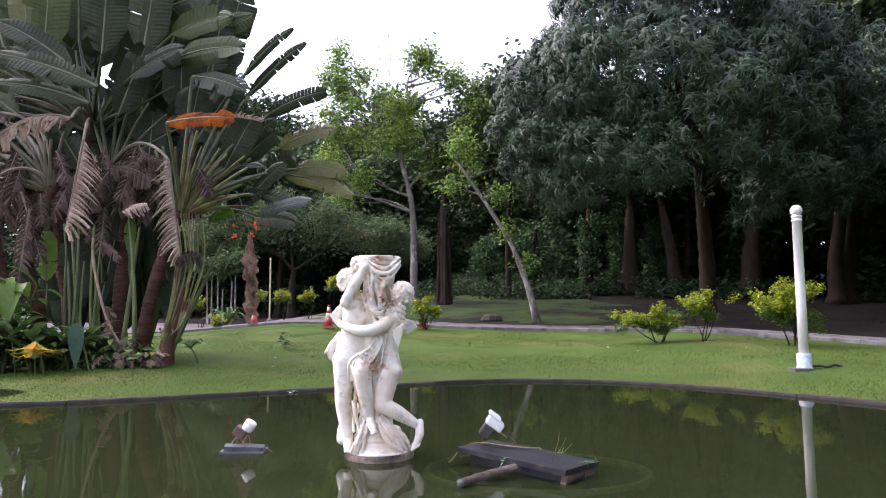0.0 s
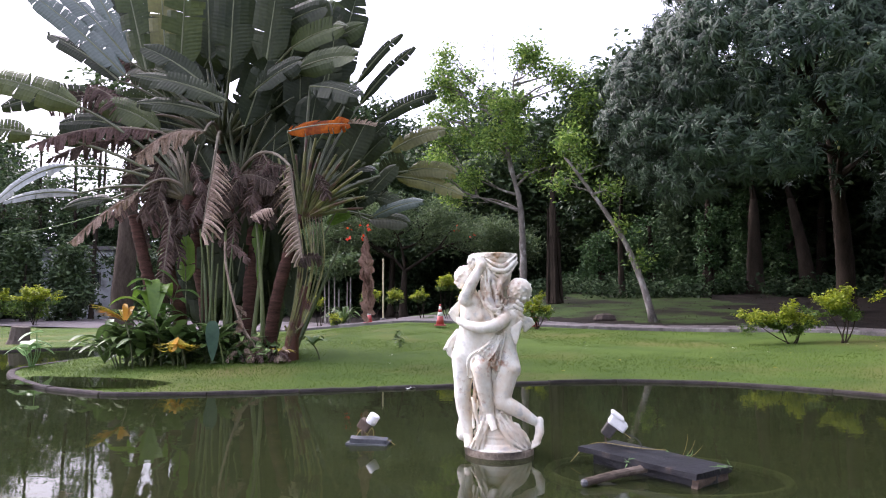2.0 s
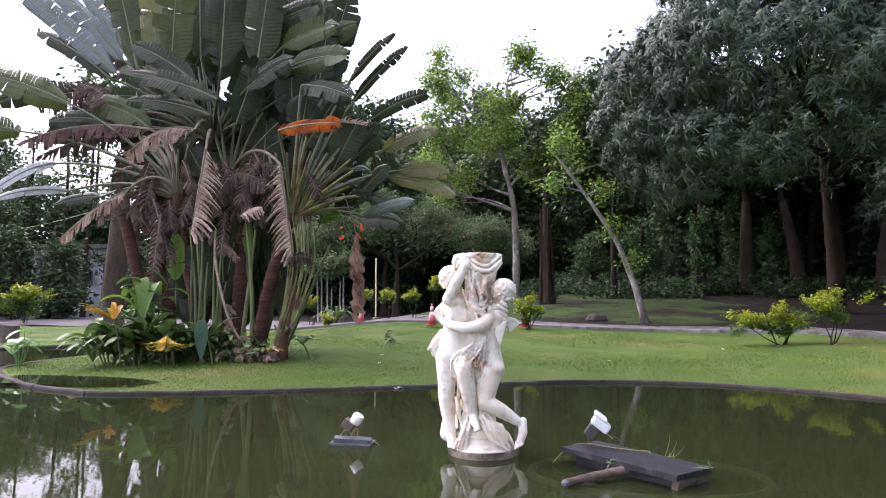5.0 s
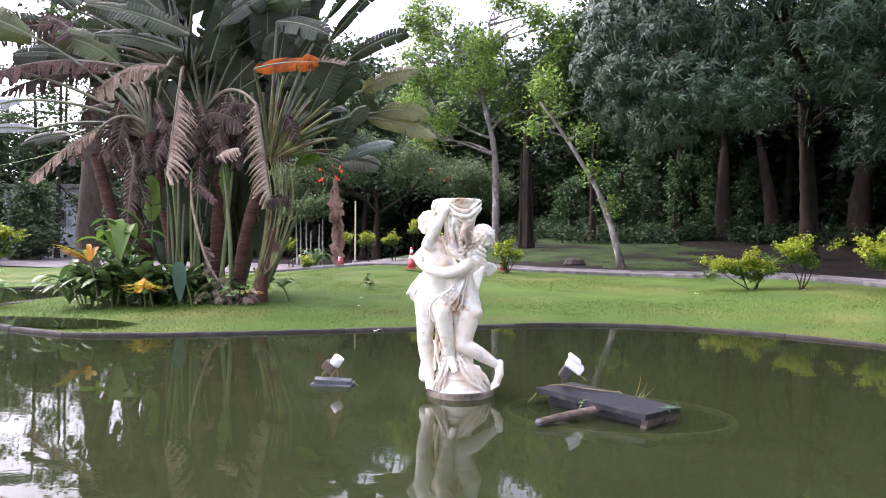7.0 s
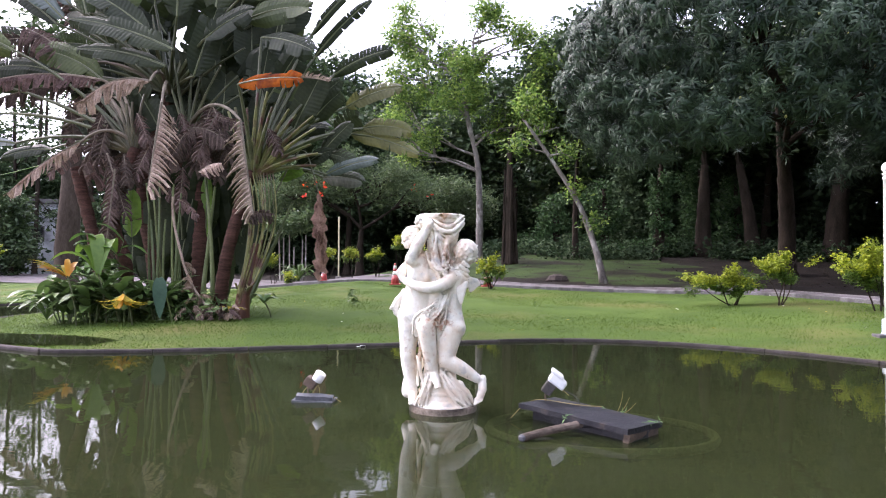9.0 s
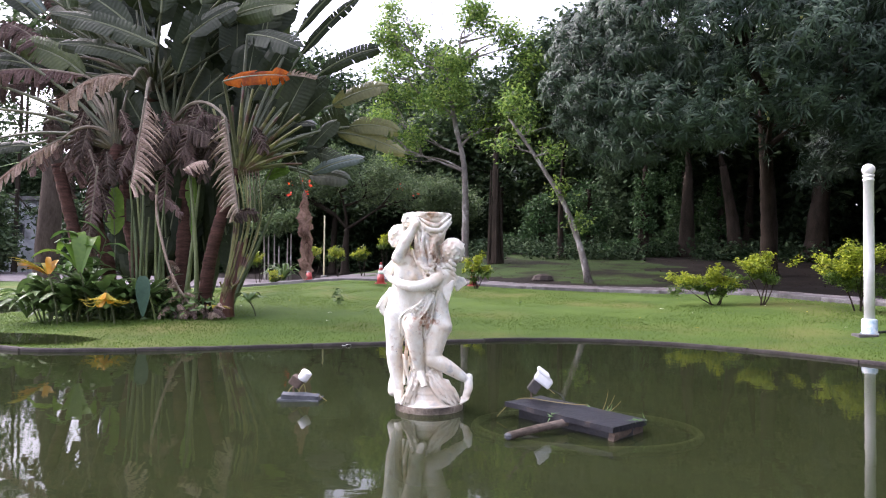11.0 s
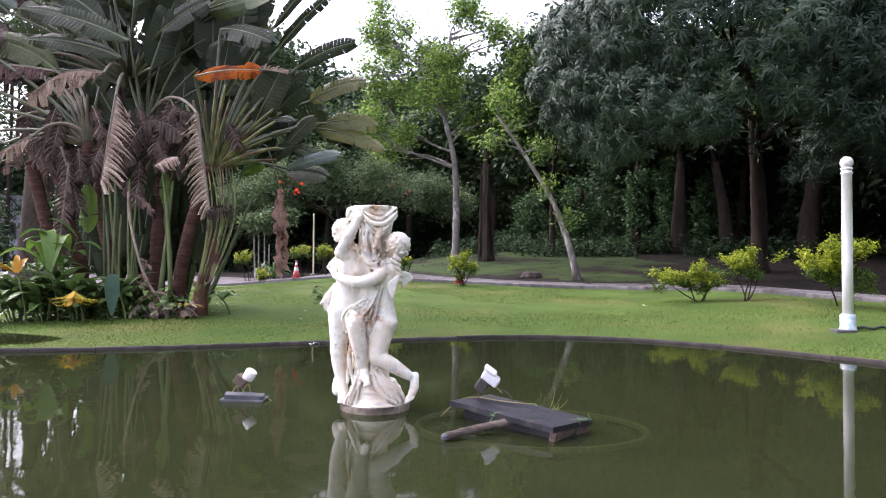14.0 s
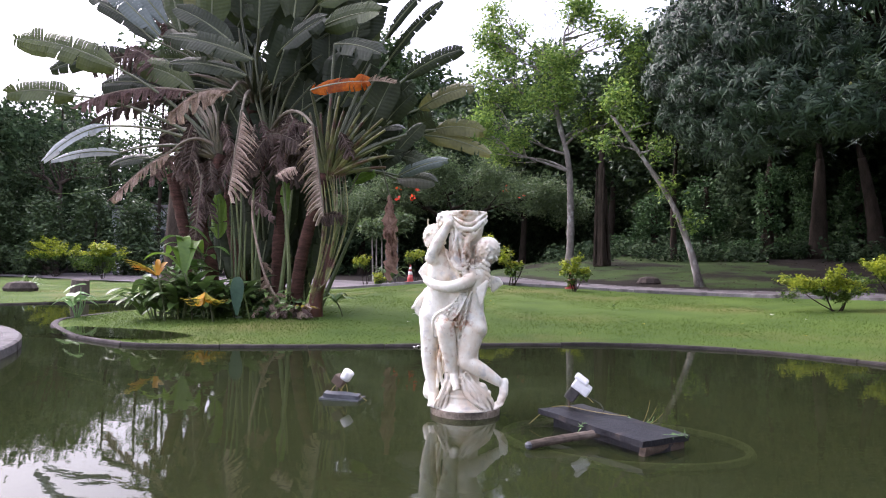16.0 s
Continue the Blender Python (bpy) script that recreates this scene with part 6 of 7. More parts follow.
for x, y, r, dx in ((8.4, 34.0, 0.42, 0.1), (10.7, 34.0, 0.38, -0.6), (13.9, 33.0, 0.6, 0.4), (16.5, 30.0, 0.5, 0.5), (6.9, 36.0, 0.28, -0.1), (12.2, 37.0, 0.3, 0.2)):
    tree("forest_tree", (x, y), [(dx * 0.3, 0, 2.0), (dx, 0, 4.5)], [((0, 0.5, 7.5), 2.6), ((1.5, 1.5, 9), 2.4), ((-1.4, 1.0, 9.6), 2.2)], None, M["dark_leaf"], M["bark_dark"],
         "shaded forest tree with thick dark trunk", 3, 1500, 8, 0.4, 0.45, 0.3, 0.4, r)

# light green tree behind the statue, its dark neighbour and a leaning sapling
tiers = []
for k in range(54):
    x = -4.0 + 8.2 * rng.uniform(0, 1)
    top = float(np.interp(x, (-4.2, -3.4, -2.6, -1.2, 0.6, 2.2, 4.4), (9.6, 12.2, 11.0, 10.8, 11.4, 10.6, 9.2)))
    foot = float(np.interp(x, (-4.2, -1.5, 0.5, 4.4), (5.6, 5.0, 6.2, 6.4)))
    u = (k % 9) / 8
    tiers.append(((x, rng.uniform(-1.3, 0.8), foot + (top - foot) * u), rng.uniform(0.45, 0.85) * (1.1 - 0.35 * u)))
tree("young_tree", (-2.2, 31.0), [(0.05, 0, 2.0), (-0.05, 0, 4.6), (-0.5, 0, 6.6), (-0.9, 0, 9.0)], tiers,
     None, M["mid_leaf"], M["bark_grey"], "slim grey-barked tree with sparse fresh green leaves", 2, 3000, 13, 0.175, 0.5, 0.25, 0.24, 0.19)
tree("dark_tree", (-0.7, 30.0), [(-0.05, 0, 2.5), (0.0, 0, 5.5)],
     [((0.2, 1, 7.2), 1.4), ((2.4, 1, 8.8), 1.7), ((4.2, 1, 9.2), 1.8), ((2.6, 0.5, 7.0), 1.5), ((3.6, 1.4, 10.6), 1.3), ((5.2, 1.5, 10.2), 1.7), ((1.2, 1, 5.6), 1.0), ((4.4, 0.6, 6.6), 1.3)], None, M["dark_leaf"], M["bark_dark"], "dark tree with a fluted trunk of aerial roots", 3, 2200, 9, 0.36, 0.45, 0.3, 0.4, 0.24)
for k in range(9):
    a = k * 0.7
    part("aerial_root", tube(Soup(), bend((-0.7 + 0.34 * math.cos(a), 30 + 0.34 * math.sin(a), 0.6), (-0.72 + 0.2 * math.cos(a + 0.4), 30 + 0.2 * math.sin(a + 0.4), 4.6 + 0.8 * math.sin(k * 2.0)), 0, 7, rng.normal(0, 0.07, 3)), np.linspace(0.085, 0.035, 7), 6), M["bark_dark"], [o for o in scene.objects if o.name.startswith("dark_tree")][0]).location = (0.7, -30.0, -float(ground_z(-0.7, 30.0)) + 0.05)
tree("leaning_tree", (2.75, 23.2), [(-0.22, 0, 1.0), (-0.78, 0, 2.6), (-1.6, 0, 4.0), (-2.6, 0, 5.5)],
     [((-2.5, 0, 6.1), 0.5), ((-1.9, 0.2, 5.2), 0.45), ((-2.8, 0, 4.7), 0.4), ((-0.35, 0, 2.1), 0.32), ((-1.2, 0.2, 4.5), 0.5), ((-0.9, 0, 3.2), 0.3)], None, M["mid_leaf"], M["bark_grey"], "thin leaning grey tree with tufts of leaves", 3, 220, 7, 0.17, 0.45, 0.2, 0.18, 0.115)
tree("feathery_tree", (2.3, 33.0), [(0, 0, 3.0), (0.2, 0, 6.0)], [((-0.6, -1, 8.2), 1.5), ((0.8, -1, 7.4), 1.4), ((0.2, -1, 9.6), 1.3), ((-0.2, -1, 6.2), 1.2)], None, M["feather_leaf"], M["bark_dark"],
     "feathery green tree at the forest edge", 3, 800, 14, 0.16, 0.22, 0.3, 0.3, 0.16)
ivy = thing("ivy_column", (6.3, 34.0, float(ground_z(6.3, 34.0))), 0, "tree stump column smothered in green ivy", "ivy")
part("stem", tube(Soup(), [(0, 0, 0), (0.1, 0, 2), (0.1, 0, 4)], [0.3, 0.25, 0.1], 8), M["bark_dark"], ivy)
part("foliage", leaves(Soup(), lobes(1100, [(0, 0, 0.5), (0.1, 0, 1.6), (0.1, 0, 2.6), (0.3, 0, 3.5), (-1.0, 0.6, 0.3), (-2.0, 1.2, 0.3), (0.8, 0.3, 0.3)], [0.6, 0.55, 0.6, 0.7, 0.6, 0.6, 0.5], 0.5), 0.15, 0.8, 6, 0.8, 0.1), M["ivy"], ivy)

for x, y, hh, w in ((8.6, 35.5, 4.6, 0.9), (4.0, 37.0, 3.4, 1.1), (10.6, 36.5, 3.6, 0.9), (1.4, 38.0, 2.6, 1.2)):
    iv = thing("ivy_column", (x, y, float(ground_z(x, y))), 0, "tangle of green vines over a dead trunk", "ivy", "vine tangles")
    part("stem", tube(Soup(), [(0, 0, -0.05), (0.1, 0, hh * 0.5), (0.0, 0, hh)], [0.25, 0.2, 0.08], 8), M["bark_dark"], iv)
    part("foliage", leaves(Soup(), lobes(800, [(rng.normal(0, 0.3), rng.normal(0, 0.2), hh * u) for u in (0.08, 0.25, 0.42, 0.6, 0.8, 1.0)] + [(1.2, 0.2, 0.4), (-1.2, 0.2, 0.4)], [w, w * 0.9, w * 0.8, w * 0.8, w * 0.75, w * 0.7, w * 0.8, w * 0.8], 0.5), 0.17, 0.8, 6, 0.8, 0.12), M["ivy"], iv)

# low spreading tree past the road, with red flowers
tiers = [((-7.2 + 14.6 * (k % 13) / 12 + rng.normal(0, 0.3), rng.uniform(-2.6, 0.6), 4.3 + 2.4 * (1 - ((k % 13) / 6 - 1) ** 2) * rng.uniform(0.2, 1.05)), rng.uniform(0.7, 1.15)) for k in range(39)]
fl_tree = tree("flame_tree", (-10.5, 40.0), [(0, 0, 1.5), (0.1, 0, 3.0)], tiers, None, M["feather_leaf"], M["bark_dark"],
               "low spreading feathery tree with a few red flowers", 1, 3600, 12, 0.24, 0.25, 0.3, 0.35, 0.3)
part("flowers", leaves(Soup(), lobes(9, [(4.4, -3.4, 5.2), (2.2, -4.6, 4.8), (-1.0, -4.6, 5.0)], [1.4, 1.2, 1.0], 0.5), 0.2, 0.7, 4, 0.8, 0.1), M["flower"], fl_tree, "red flower clusters")["kind"] = "stuff"

# (17.5, 13) to (9, -10): unseen trees added to block sky light
for k, (x, y, h, r) in enumerate(((-22, 58, 23, 4.5), (-14, 62, 19, 5), (-6, 60, 20, 5.5), (1, 57, 19, 5), (9, 48, 15, 5), (16, 40, 14, 5), (21, 33, 20, 5), (24, 25, 19, 5), (17.5, 13, 14, 5), (16, 5, 14, 5), (17, -4, 14, 5), (9, -10, 13, 5), (-19, 63, 22, 4.2), (4.5, 54, 16, 4.5), (-26, 58, 23, 4.5), (-31, 56, 15, 4), (-10, 64, 20, 5), (-58, 47, 13, 4), (-52, 50, 12, 4), (-46, 40, 8, 3.4), (-60, 56, 15, 4.5))):
    tree("woodland_and_blocker_tree", (x, y), [(0, 0, h * 0.25), (0.3, 0, h * 0.5)], [((rng.uniform(-1, 1) * r * 0.6, rng.uniform(-1, 1), h * u), r * w) for u, w in ((0.45, 0.75), (0.6, 0.8), (0.75, 0.75), (0.9, 0.55), (0.65, 0.8), (0.3, 0.75), (0.18, 0.6))], None, M["far_leaf"], M["bark_dark"],
         "tall leafy woodland tree beyond the park road, the unseen ones blocking sky light", 2, 1500, 10, 0.6, 0.5, 0.3, 0.7, 0.3)
s = Soup()
n = 42000
u = rng.uniform(0, 1, n)
ang = -1.15 + 2.15 * u
ang[: n // 5] = -0.3 + 0.45 * u[: n // 5]
top = 7.6 + 5.0 * (1 - smooth01(-0.86, -0.78, ang)) + 3.5 * smooth01(-0.15, 0.1, ang) + 1.5 * np.sin(ang * 17) + 1.0 * np.sin(ang * 41)
rise = rng.uniform(0, 1, n) ** 0.8 * top
bulge = np.array([noise.noise(Vector((a * 16, z * 0.45, 2.0))) + 0.5 * noise.noise(Vector((a * 40, z * 1.1, 7.0))) for a, z in zip(ang, rise)])
dist = np.where(ang > 0.12, 38.5, 55.0) - bulge * np.where(ang > 0.12, 3.5, 4.5) + rng.uniform(0, 2.2, n)
px, py = 0.7 + np.sin(ang) * dist, 1.4 + np.cos(ang) * dist
wood = np.stack([px, py, ground_z(px, py) + rise], 1)
leaves(s, wood[ang <= 0.55], 0.36, 0.6, 6, 0.8, 0.5)
leaves(s, wood[ang > 0.55], 0.24, 0.6, 9, 0.8, 0.5)
ang2 = rng.uniform(-0.5, 1.0, 5200)
rise2 = rng.uniform(0, 1, 5200) * 9.5
px, py = 0.7 + np.sin(ang2) * 60, 1.4 + np.cos(ang2) * 60
far = ang2 > 0.1
px[far], py[far] = 0.7 + np.sin(ang2[far]) * 46, 1.4 + np.cos(ang2[far]) * 46
leaves(s, np.stack([px, py, ground_z(px, py) + rise2], 1), 0.9, 0.7, 4, 0.8, 0.6)
tagged(part("undergrowth", s, M["undergrowth"]), "dark tangled undergrowth of the wood", "undergrowth", kind="stuff")

s = Soup()
n = 3800
gx, gy = rng.uniform(-4, 18, n), 32 + rng.uniform(0, 1, n) ** 1.2 * 8
gy = gy - 0.25 * np.maximum(0, gx - 9)
keep = np.array([noise.noise(Vector((a * 0.5, b * 0.5, 4))) for a, b in zip(gx, gy)]) > -0.1
gx, gy = gx[keep], gy[keep]
leaves(s, np.stack([gx, gy, ground_z(gx, gy) + rng.uniform(0, 1, len(gx)) ** 2 * 0.7], 1), 0.2, 0.7, 7, 0.6, 0.15)
tagged(part("ground_cover", s, M["undergrowth"]), "creeping vines on the ground at the wood's edge", "ground cover", kind="stuff")

s = Soup()
n = 3200
gx, gy = rng.uniform(-4, 18, n), rng.uniform(13, 34, n)
keep = (gy > np.interp(gx, ROAD_FAR[::-1, 0], ROAD_FAR[::-1, 1]) - 0.4)
gx, gy = gx[keep], gy[keep]
leaves(s, np.stack([gx, gy, ground_z(gx, gy) + 0.02], 1), 0.075, 0.5, 2, 0.2, 0.05)
tagged(part("leaf_litter", s, M["litter"]), "dry brown leaves scattered under the trees", "leaf litter", kind="stuff")

# extra crowns added to hold sky light off the undergrowth behind
for x, y, h in ((-22, 51, 12.0), (-14.5, 50, 12.5), (-8, 49.5, 11.5), (-1.5, 48.5, 12.0), (4.5, 47, 12.0)):
    tree("added_shade_tree", (x, y), [(0.2, 0, h * 0.3), (0.3, 0, h * 0.6)], [((rng.uniform(-3.4, 3.4), rng.uniform(-2.5, 2.5), h * u), rng.uniform(1.5, 2.2)) for u in (0.5, 0.55, 0.6, 0.66, 0.72, 0.78, 0.85, 0.9)], None, M["far_leaf"], M["bark_dark"],
         "broad-crowned tree added before the wood to keep it dark", 2, 1500, 9, 0.5, 0.45, 0.3, 0.5, 0.3)

# slim trees standing against the sky beyond the far bank
for x, y, h in ((-41.0, 43.5, 14.0), (-36.0, 41.5, 15.0), (-33.2, 40.0, 13.0), (-37.0, 45.0, 15.5), (-30.6, 41.0, 13.5), (-43.5, 41.0, 13.0)):
    lean = rng.uniform(-0.6, 0.6)
    tree("slim_tree", (x, y), [(lean * 0.3, 0, h * 0.35), (lean * 0.8, 0, h * 0.7), (lean, 0, h)],
         [((lean * u + rng.normal(0, 0.8), rng.normal(0, 0.5), h * u), rng.uniform(0.6, 1.1)) for u in (0.3, 0.42, 0.55, 0.66, 0.78, 0.9, 1.02)], None, M["far_leaf"], M["bark_dark"],
         "slim tall tree with thin leaf tufts against the sky", 2, 170, 7, 0.4, 0.4, 0.3, 0.4, 0.17, limb_out=1.0)

for x, y, h in ((-41.5, 46.0, 11.0), (-37.5, 44.0, 9.5)):
    tree("thin_tree", (x, y), [(0.2, 0, h * 0.35), (0.3, 0, h * 0.75)], [((rng.normal(0, 2.0), rng.normal(0, 0.8), h * u), rng.uniform(0.9, 1.5)) for u in (0.45, 0.55, 0.62, 0.7, 0.78, 0.86, 0.94, 1.0)], None, M["far_leaf"], M["bark_dark"],
         "thin-crowned tree with sky showing through its leaves", 2, 420, 8, 0.42, 0.45, 0.3, 0.4, 0.2)

# left bank: bare trunks, a big trunk behind the palm
tree("tall_tree", (-14.5, 20.0), [(0.1, 0, 2.0), (0.25, 0, 4.6), (0.6, 0, 7.0)], [((0.5, 0, 9), 1.6), ((-1.2, 0.3, 8.2), 1.3), ((2.0, 0.3, 8.4), 1.3)], None, M["far_leaf"], M["bark_brown"], "tall tree with a thick grey-brown trunk", 4, 260, 8, 0.3, 0.4, 0.3, 0.3, 0.42)
tree("forked_tree", (-38.2, 35.6), [(0.1, 0, 2.0), (0.5, 0, 4.2)], [((-1.6, 0, 7.4), 1.6), ((0.8, 0, 8.4), 1.6), ((2.8, 0, 7.2), 1.5), ((-0.4, 0, 6.2), 0.8)], None, M["far_leaf"], M["bark_brown"], "forked bare-limbed tree behind clipped shrubs", 9, 220, 7, 0.3, 0.4, 0.3, 0.3, 0.42)


# ---- shrubs ----
def shrub(at, lob, stem_h, label, size=0.06, points=420, per=22, group="", stems=4, dead=False):
    x, y = at
    g = float(ground_z(x, y))
    root = thing("shrub", (x, y, g), rng.uniform(0, 360), label, "shrub", group)
    root.rotation_euler = (0, 0, 0)
    for k in range(stems):
        c, r = lob[k % len(lob)]
        part("stem", tube(Soup(), bend((rng.normal(0, 0.05), rng.normal(0, 0.05), -0.03), np.array(c) + rng.normal(0, 0.15, 3) * r, 0, 6, rng.normal(0, 0.05, 3)), np.linspace(0.016, 0.006, 6), 6), M["bark_dark"], root)
    tip = lobes(max(24, points // 7), [c for c, _ in lob], [r for _, r in lob], 0.7, 0.75)
    foot = np.array([np.mean([c[0] for c, _ in lob]), 0, np.mean([c[2] for c, _ in lob]) - 0.3])
    u = rng.uniform(0.55, 1.02, (len(tip), 9, 1)) ** 0.8
    p = foot + (tip[:, None] - foot) * u
    p[..., 2] -= 0.18 * (u[..., 0] - 0.6) ** 2
    p = p.reshape(-1, 3)
    # colour by height: yellow tips with painted top highlights, darker shaded green below
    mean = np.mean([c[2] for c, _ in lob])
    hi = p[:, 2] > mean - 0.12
    part("foliage", leaves(Soup(), p[hi], size, 0.5, max(5, per // 2), 0.55, 0.035), M["bush"], root, "yellow-green upper leaves with top highlights in the colour")
    part("lower_foliage", leaves(Soup(), p[~hi], size, 0.5, max(5, per // 2), 0.6, 0.035), M["bush_low"], root, "green lower leaves, darkened for the shade beneath")
    return root


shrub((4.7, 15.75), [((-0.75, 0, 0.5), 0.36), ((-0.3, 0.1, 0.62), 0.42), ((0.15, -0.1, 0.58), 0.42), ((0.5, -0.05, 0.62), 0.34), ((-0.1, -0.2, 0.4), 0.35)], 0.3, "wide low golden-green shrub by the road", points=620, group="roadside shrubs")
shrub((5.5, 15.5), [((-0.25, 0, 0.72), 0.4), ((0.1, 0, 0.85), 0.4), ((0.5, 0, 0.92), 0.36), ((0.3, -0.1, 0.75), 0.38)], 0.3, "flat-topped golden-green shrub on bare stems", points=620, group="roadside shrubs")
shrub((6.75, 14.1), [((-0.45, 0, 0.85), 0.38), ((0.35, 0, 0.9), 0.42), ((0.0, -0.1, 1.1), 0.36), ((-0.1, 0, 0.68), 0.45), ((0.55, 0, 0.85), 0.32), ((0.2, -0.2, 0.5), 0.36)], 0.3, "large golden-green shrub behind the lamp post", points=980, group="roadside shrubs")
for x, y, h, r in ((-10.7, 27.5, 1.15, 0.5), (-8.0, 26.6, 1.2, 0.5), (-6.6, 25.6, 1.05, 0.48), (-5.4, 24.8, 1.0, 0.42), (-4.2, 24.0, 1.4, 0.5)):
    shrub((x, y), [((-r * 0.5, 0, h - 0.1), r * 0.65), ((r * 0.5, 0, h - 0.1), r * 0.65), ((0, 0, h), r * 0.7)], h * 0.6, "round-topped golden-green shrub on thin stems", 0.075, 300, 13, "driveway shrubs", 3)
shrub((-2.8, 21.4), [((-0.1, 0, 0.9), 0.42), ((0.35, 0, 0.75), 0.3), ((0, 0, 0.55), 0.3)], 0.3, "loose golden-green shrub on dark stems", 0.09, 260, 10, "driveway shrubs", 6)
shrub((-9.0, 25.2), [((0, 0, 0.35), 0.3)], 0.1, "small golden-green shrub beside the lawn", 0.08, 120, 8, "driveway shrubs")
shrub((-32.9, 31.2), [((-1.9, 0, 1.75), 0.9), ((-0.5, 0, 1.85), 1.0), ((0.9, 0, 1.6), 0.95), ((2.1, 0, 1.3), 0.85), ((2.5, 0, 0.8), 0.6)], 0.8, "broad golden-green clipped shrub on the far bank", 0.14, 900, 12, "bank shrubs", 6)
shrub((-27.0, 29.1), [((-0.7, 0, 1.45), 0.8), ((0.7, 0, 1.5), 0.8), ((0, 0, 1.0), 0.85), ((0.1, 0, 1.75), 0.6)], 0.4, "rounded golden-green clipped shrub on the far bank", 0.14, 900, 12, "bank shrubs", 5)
for x, y, h in ((-30.9, 35.6, 5.2), (-33.2, 34.4, 6.0), (-36.0, 33.2, 5.4), (-40.5, 33.5, 6.2), (-27.0, 37.5, 4.6)):
    tree("evergreen_bush", (x, y), [(0, 0, 1.2), (0.1, 0, h * 0.6)], [((rng.uniform(-0.9, 0.9), rng.uniform(-0.5, 0.5), h * u), rng.uniform(0.8, 1.2)) for u in (0.15, 0.28, 0.4, 0.55, 0.7, 0.85)], None, M["dark_leaf"], M["bark_dark"],
         "tall dark evergreen bush on the far bank", 1, 900, 8, 0.3, 0.45, 0.3, 0.25, 0.14, category="bush")


sg = thing("sapling_clump", (-11.2, 31.0, float(ground_z(-11.2, 31.0))), 0, "clump of thin pale sapling stems by the driveway", "saplings")
for k in range(6):
    x = -0.7 + 0.27 * k + rng.normal(0, 0.05)
    part("stem", tube(Soup(), bend((x, 0, -0.05), (x + rng.normal(0, 0.1), 0, 2.0 + rng.uniform(-0.5, 0.8)), 0, 5), np.linspace(0.045, 0.03, 5), 6), M["bark_grey"], sg)
part("foliage", leaves(Soup(), lobes(240, [(0, 0, 2.9), (-0.8, 0, 2.7), (0.8, 0, 3.0)], [0.7, 0.6, 0.6], 0.3), 0.3, 0.3, 6, 0.7, 0.1), M["feather_leaf"], sg)
strap_plant("fern", (-10.6, 30.2, float(ground_z(-10.6, 30.2))), 30, 1.3, 0.06, "under_leaf", "large dark green fern by the driveway", 0.9)

# ---- small things ----
def traffic_cone(at, label):
    root = thing("traffic_cone", (*at, float(ground_z(*at)) + 0.05), 12, label, "traffic cone", "traffic cones")
    root.scale = (0.85, 0.85, 0.85)
    part("foot", box(Soup(), (0.4, 0.4, 0.04), None, 0.012), M["cone_orange"], root)
    prof = lambda a, b: [(0.145 - 0.115 * a, 0.04 + 0.71 * a), (0.145 - 0.115 * b, 0.04 + 0.71 * b)]
    for a, b, m, nm in ((0, 0.42, "cone_orange", "body"), (0.42, 0.60, "white_plastic", "band"), (0.60, 0.74, "cone_orange", "body"), (0.74, 0.88, "white_plastic", "band"), (0.88, 1.0, "cone_orange", "tip")):
        part(nm, lathe(Soup(), prof(a, b), 18), M[m], root, "white reflective band" if nm == "band" else "", True)


traffic_cone((-3.55, 19.9), "orange and white traffic cone at the lawn's edge")
traffic_cone((-6.9, 23.2), "faded orange and white traffic cone by the driveway")

traffic_cone((-0.85, 20.2), "faded red traffic cone half hidden by a shrub")
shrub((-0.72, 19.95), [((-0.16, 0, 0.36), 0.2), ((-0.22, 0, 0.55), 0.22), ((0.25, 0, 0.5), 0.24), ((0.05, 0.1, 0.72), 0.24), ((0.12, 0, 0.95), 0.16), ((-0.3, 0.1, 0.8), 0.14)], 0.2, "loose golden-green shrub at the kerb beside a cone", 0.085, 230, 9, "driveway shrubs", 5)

yp = thing("marker_pole", (-7.93, 28.0, float(ground_z(-7.93, 28.0))), 0, "thin faded yellow pole on a concrete foot", "pole")
part("foot", lathe(Soup(), [(0.14, 0), (0.13, 0.12), (0.06, 0.14)], 12), M["kerb"], yp)
part("pole", lathe(Soup(), [(0.035, 0.1), (0.035, 2.6), (0.045, 2.61), (0.045, 2.66), (0.02, 2.7)], 10), M["yellow_paint"], yp)

sp = thing("tree_stump", (-15.4, 17.0, float(ground_z(-15.4, 17.0)) - 0.03), 0, "sawn grey tree stump on the far bank", "stump")
part("stump", tube(Soup(), [(0, 0, 0), (0.02, 0, 0.15), (0.04, 0, 0.42), (0.05, 0, 0.52)], [0.33, 0.27, 0.25, 0.245], 11), M["stump"], sp, smooth=False)
rk = thing("rock", (-19.8, 18.6, float(ground_z(-19.8, 18.6)) - 0.05), 0, "low brown stone with a spiky plant behind", "rock")
part("stone", lathe(Soup(), [(0.5, 0), (0.55, 0.15), (0.42, 0.33), (0.2, 0.38)], 9), M["rock"], rk)
strap_plant("bromeliad", (-20.0, 19.1, float(ground_z(-20.0, 19.1))), 14, 0.6, 0.04, "under_leaf", "spiky green bromeliad beside a stone", 1.2)
strap_plant("bromeliad", (-18.0, 19.4, float(ground_z(-18.0, 19.4))), 8, 0.4, 0.05, "bush_low", "small green plant on the far bank", 0.9)

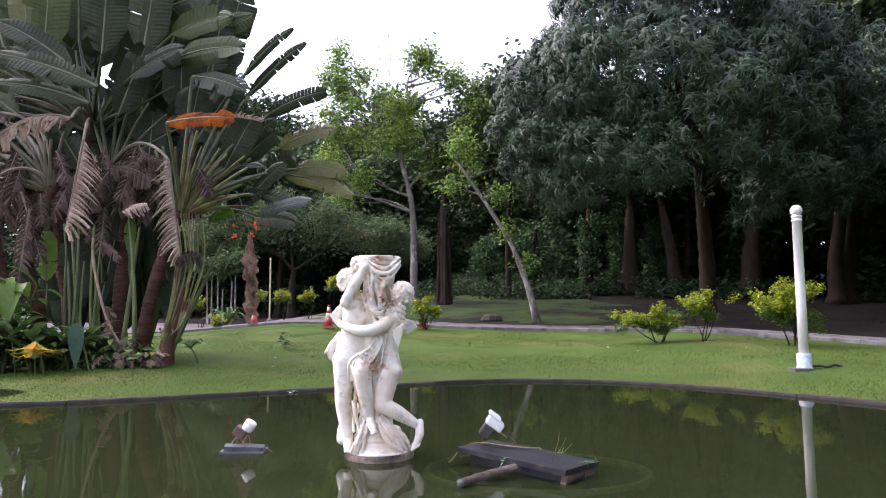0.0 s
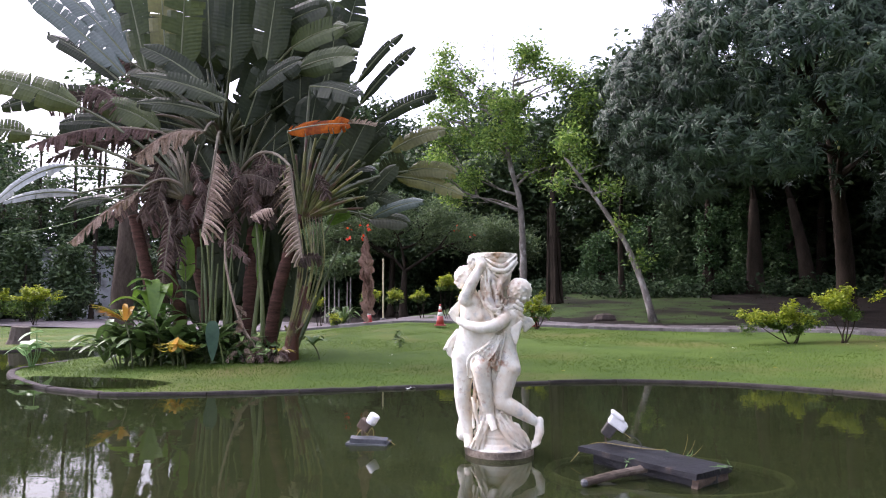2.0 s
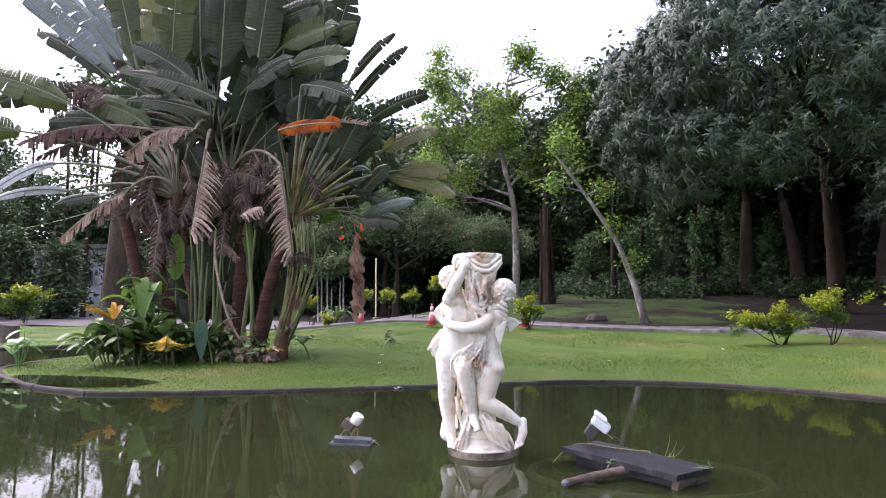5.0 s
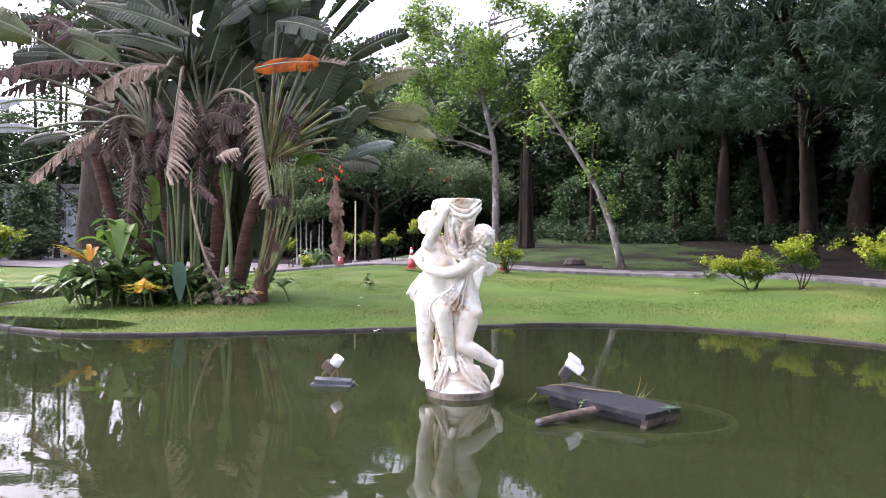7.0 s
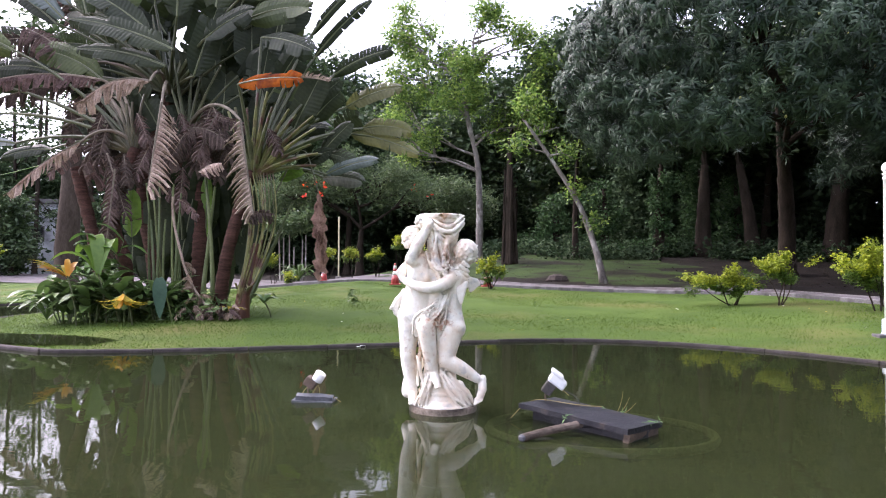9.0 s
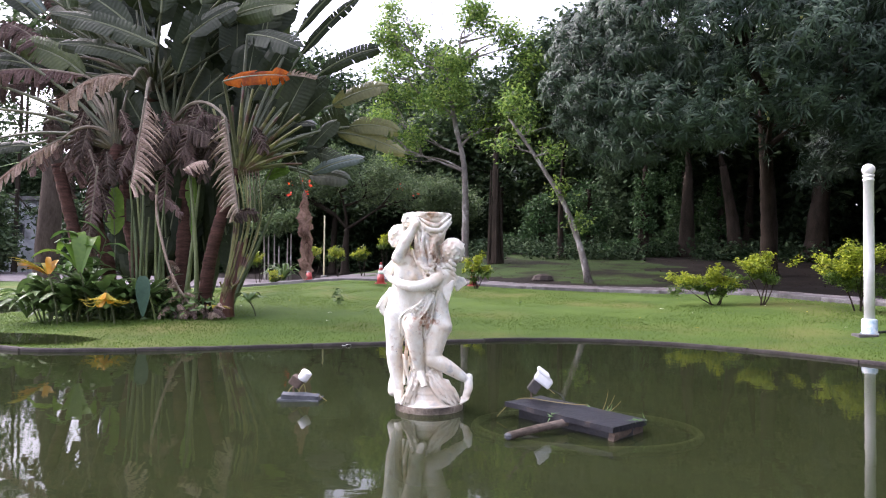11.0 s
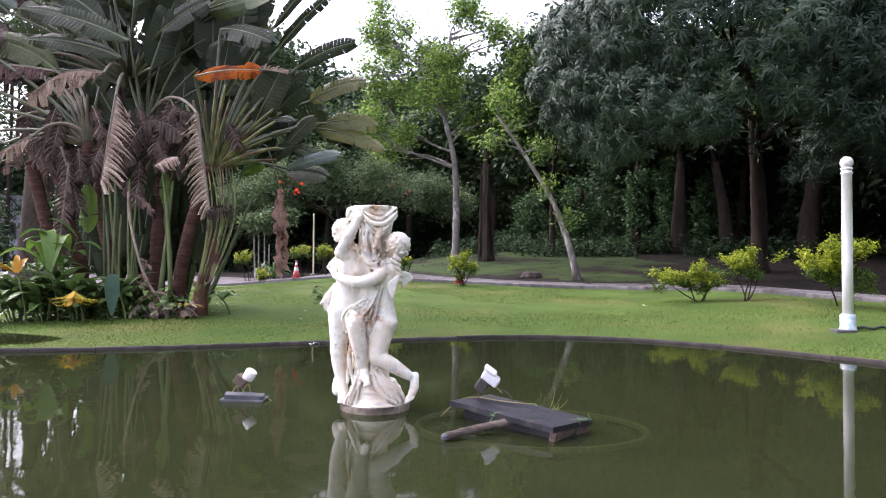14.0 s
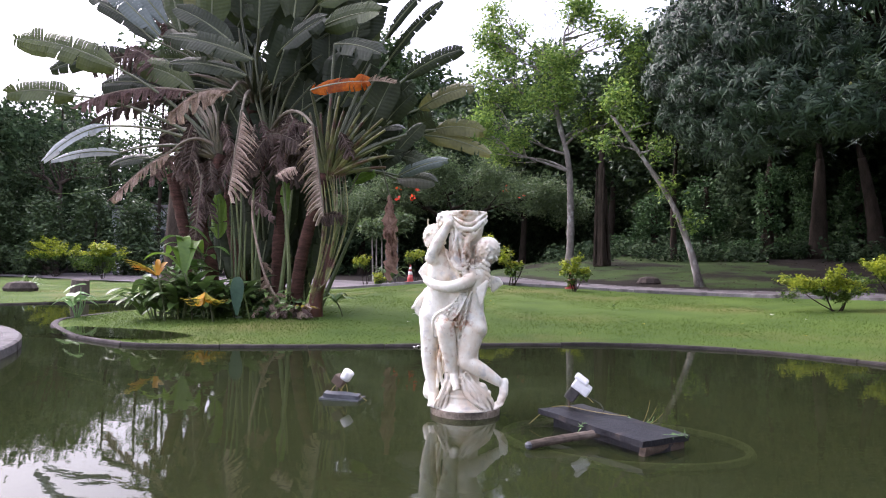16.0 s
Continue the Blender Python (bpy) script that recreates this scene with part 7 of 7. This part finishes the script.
hs = thing("park_building", (-36.5, 44.0, float(ground_z(-36.5, 44.0))), 12, "low pale grey rendered park building", "building")
part("wall", box(Soup(), (5.2, 5, 5.0), None, 0.02), M["render_wall"], hs)
part("roof", box(Soup(), (5.8, 5.6, 0.3), pose(0, 0, 5.0), 0.03), M["kerb"], hs)
for k in range(2):
    w = part("window", box(Soup(), (1.3, 0.1, 1.1), pose(-1.2 + 2.4 * k, -2.52, 2.3), 0.02), M["kerb"], hs)
    part("pane", box(Soup(), (1.1, 0.06, 0.9), pose(-1.2 + 2.4 * k, -2.56, 2.4), 0.0), M["dark_glass"], w)

tw = thing("radio_mast", (-21, 150, 0), 0, "distant lattice radio mast", "mast")
s = Soup()
for sx, sy in ((-1, -1), (1, -1), (1, 1), (-1, 1)):
    tube(s, [(sx * 3, sy * 3, 0), (sx * 1.2, sy * 1.2, 66)], 0.14, 4)
for k in range(22):
    z = 3 * k
    w = 3 - 1.8 * z / 66
    tube(s, [(-w, -w, z), (w - 0.08, -w, z + 3)], 0.08, 4)
    tube(s, [(w, -w, z), (-w + 0.08, -w, z + 3)], 0.08, 4)
    tube(s, [(-w, -w, z), (w, -w, z)], 0.08, 4)
part("lattice", s, M["steel"], tw)
cb = thing("overhead_cable", (0, 0, 0), 0, "thin green cable strung between trees", "cable")
part("cable", tube(Soup(), bend((-38.0, 35.4, 5.9), (-14.6, 19.8, 4.4), -0.3, 16), 0.012, 5), M["palm_bright"], cb)


# ---- grass blades on the lawn ----
def grass():
    n = 190000
    x, y = rng.uniform(-9.5, 8.5, n), 8.2 + 13.5 * rng.uniform(0, 1, n) ** 1.5
    x, y = np.r_[x, rng.uniform(-28, -9.5, 40000)], np.r_[y, rng.uniform(11, 25, 40000)]
    keep = ~inside(POND, x, y + 0.0) & (y < np.interp(x, ROAD_NEAR[::-1, 0], ROAD_NEAR[::-1, 1]) - 0.1)
    clear = ~inside(POND, x, y - 0.14) & ~inside(POND, x + 0.1, y - 0.1)
    x, y = x[keep & clear], y[keep & clear]
    z = ground_z(x, y) - 0.005 - 0.075 * np.exp(-(((x + 6.1) / 1.15) ** 2 + ((y - 9.25) / 0.42) ** 2))
    n = len(x)
    h = rng.uniform(0.012, 0.032, n)
    a = rng.uniform(0, 6.28, n)
    lean = rng.normal(0, 0.8, (n, 2)) * h[:, None]
    b = np.stack([x, y, z], 1)
    w = np.stack([np.cos(a), np.sin(a), 0 * a], 1) * 0.006
    tip = b + np.concatenate([lean, h[:, None]], 1)
    s = Soup().many(np.stack([b - w, b + w, tip], 1), [(0, 1, 2)])
    tagged(part("grass", s, M["grass"]), "short mown grass blades of the lawn", "grass", kind="stuff")


grass()
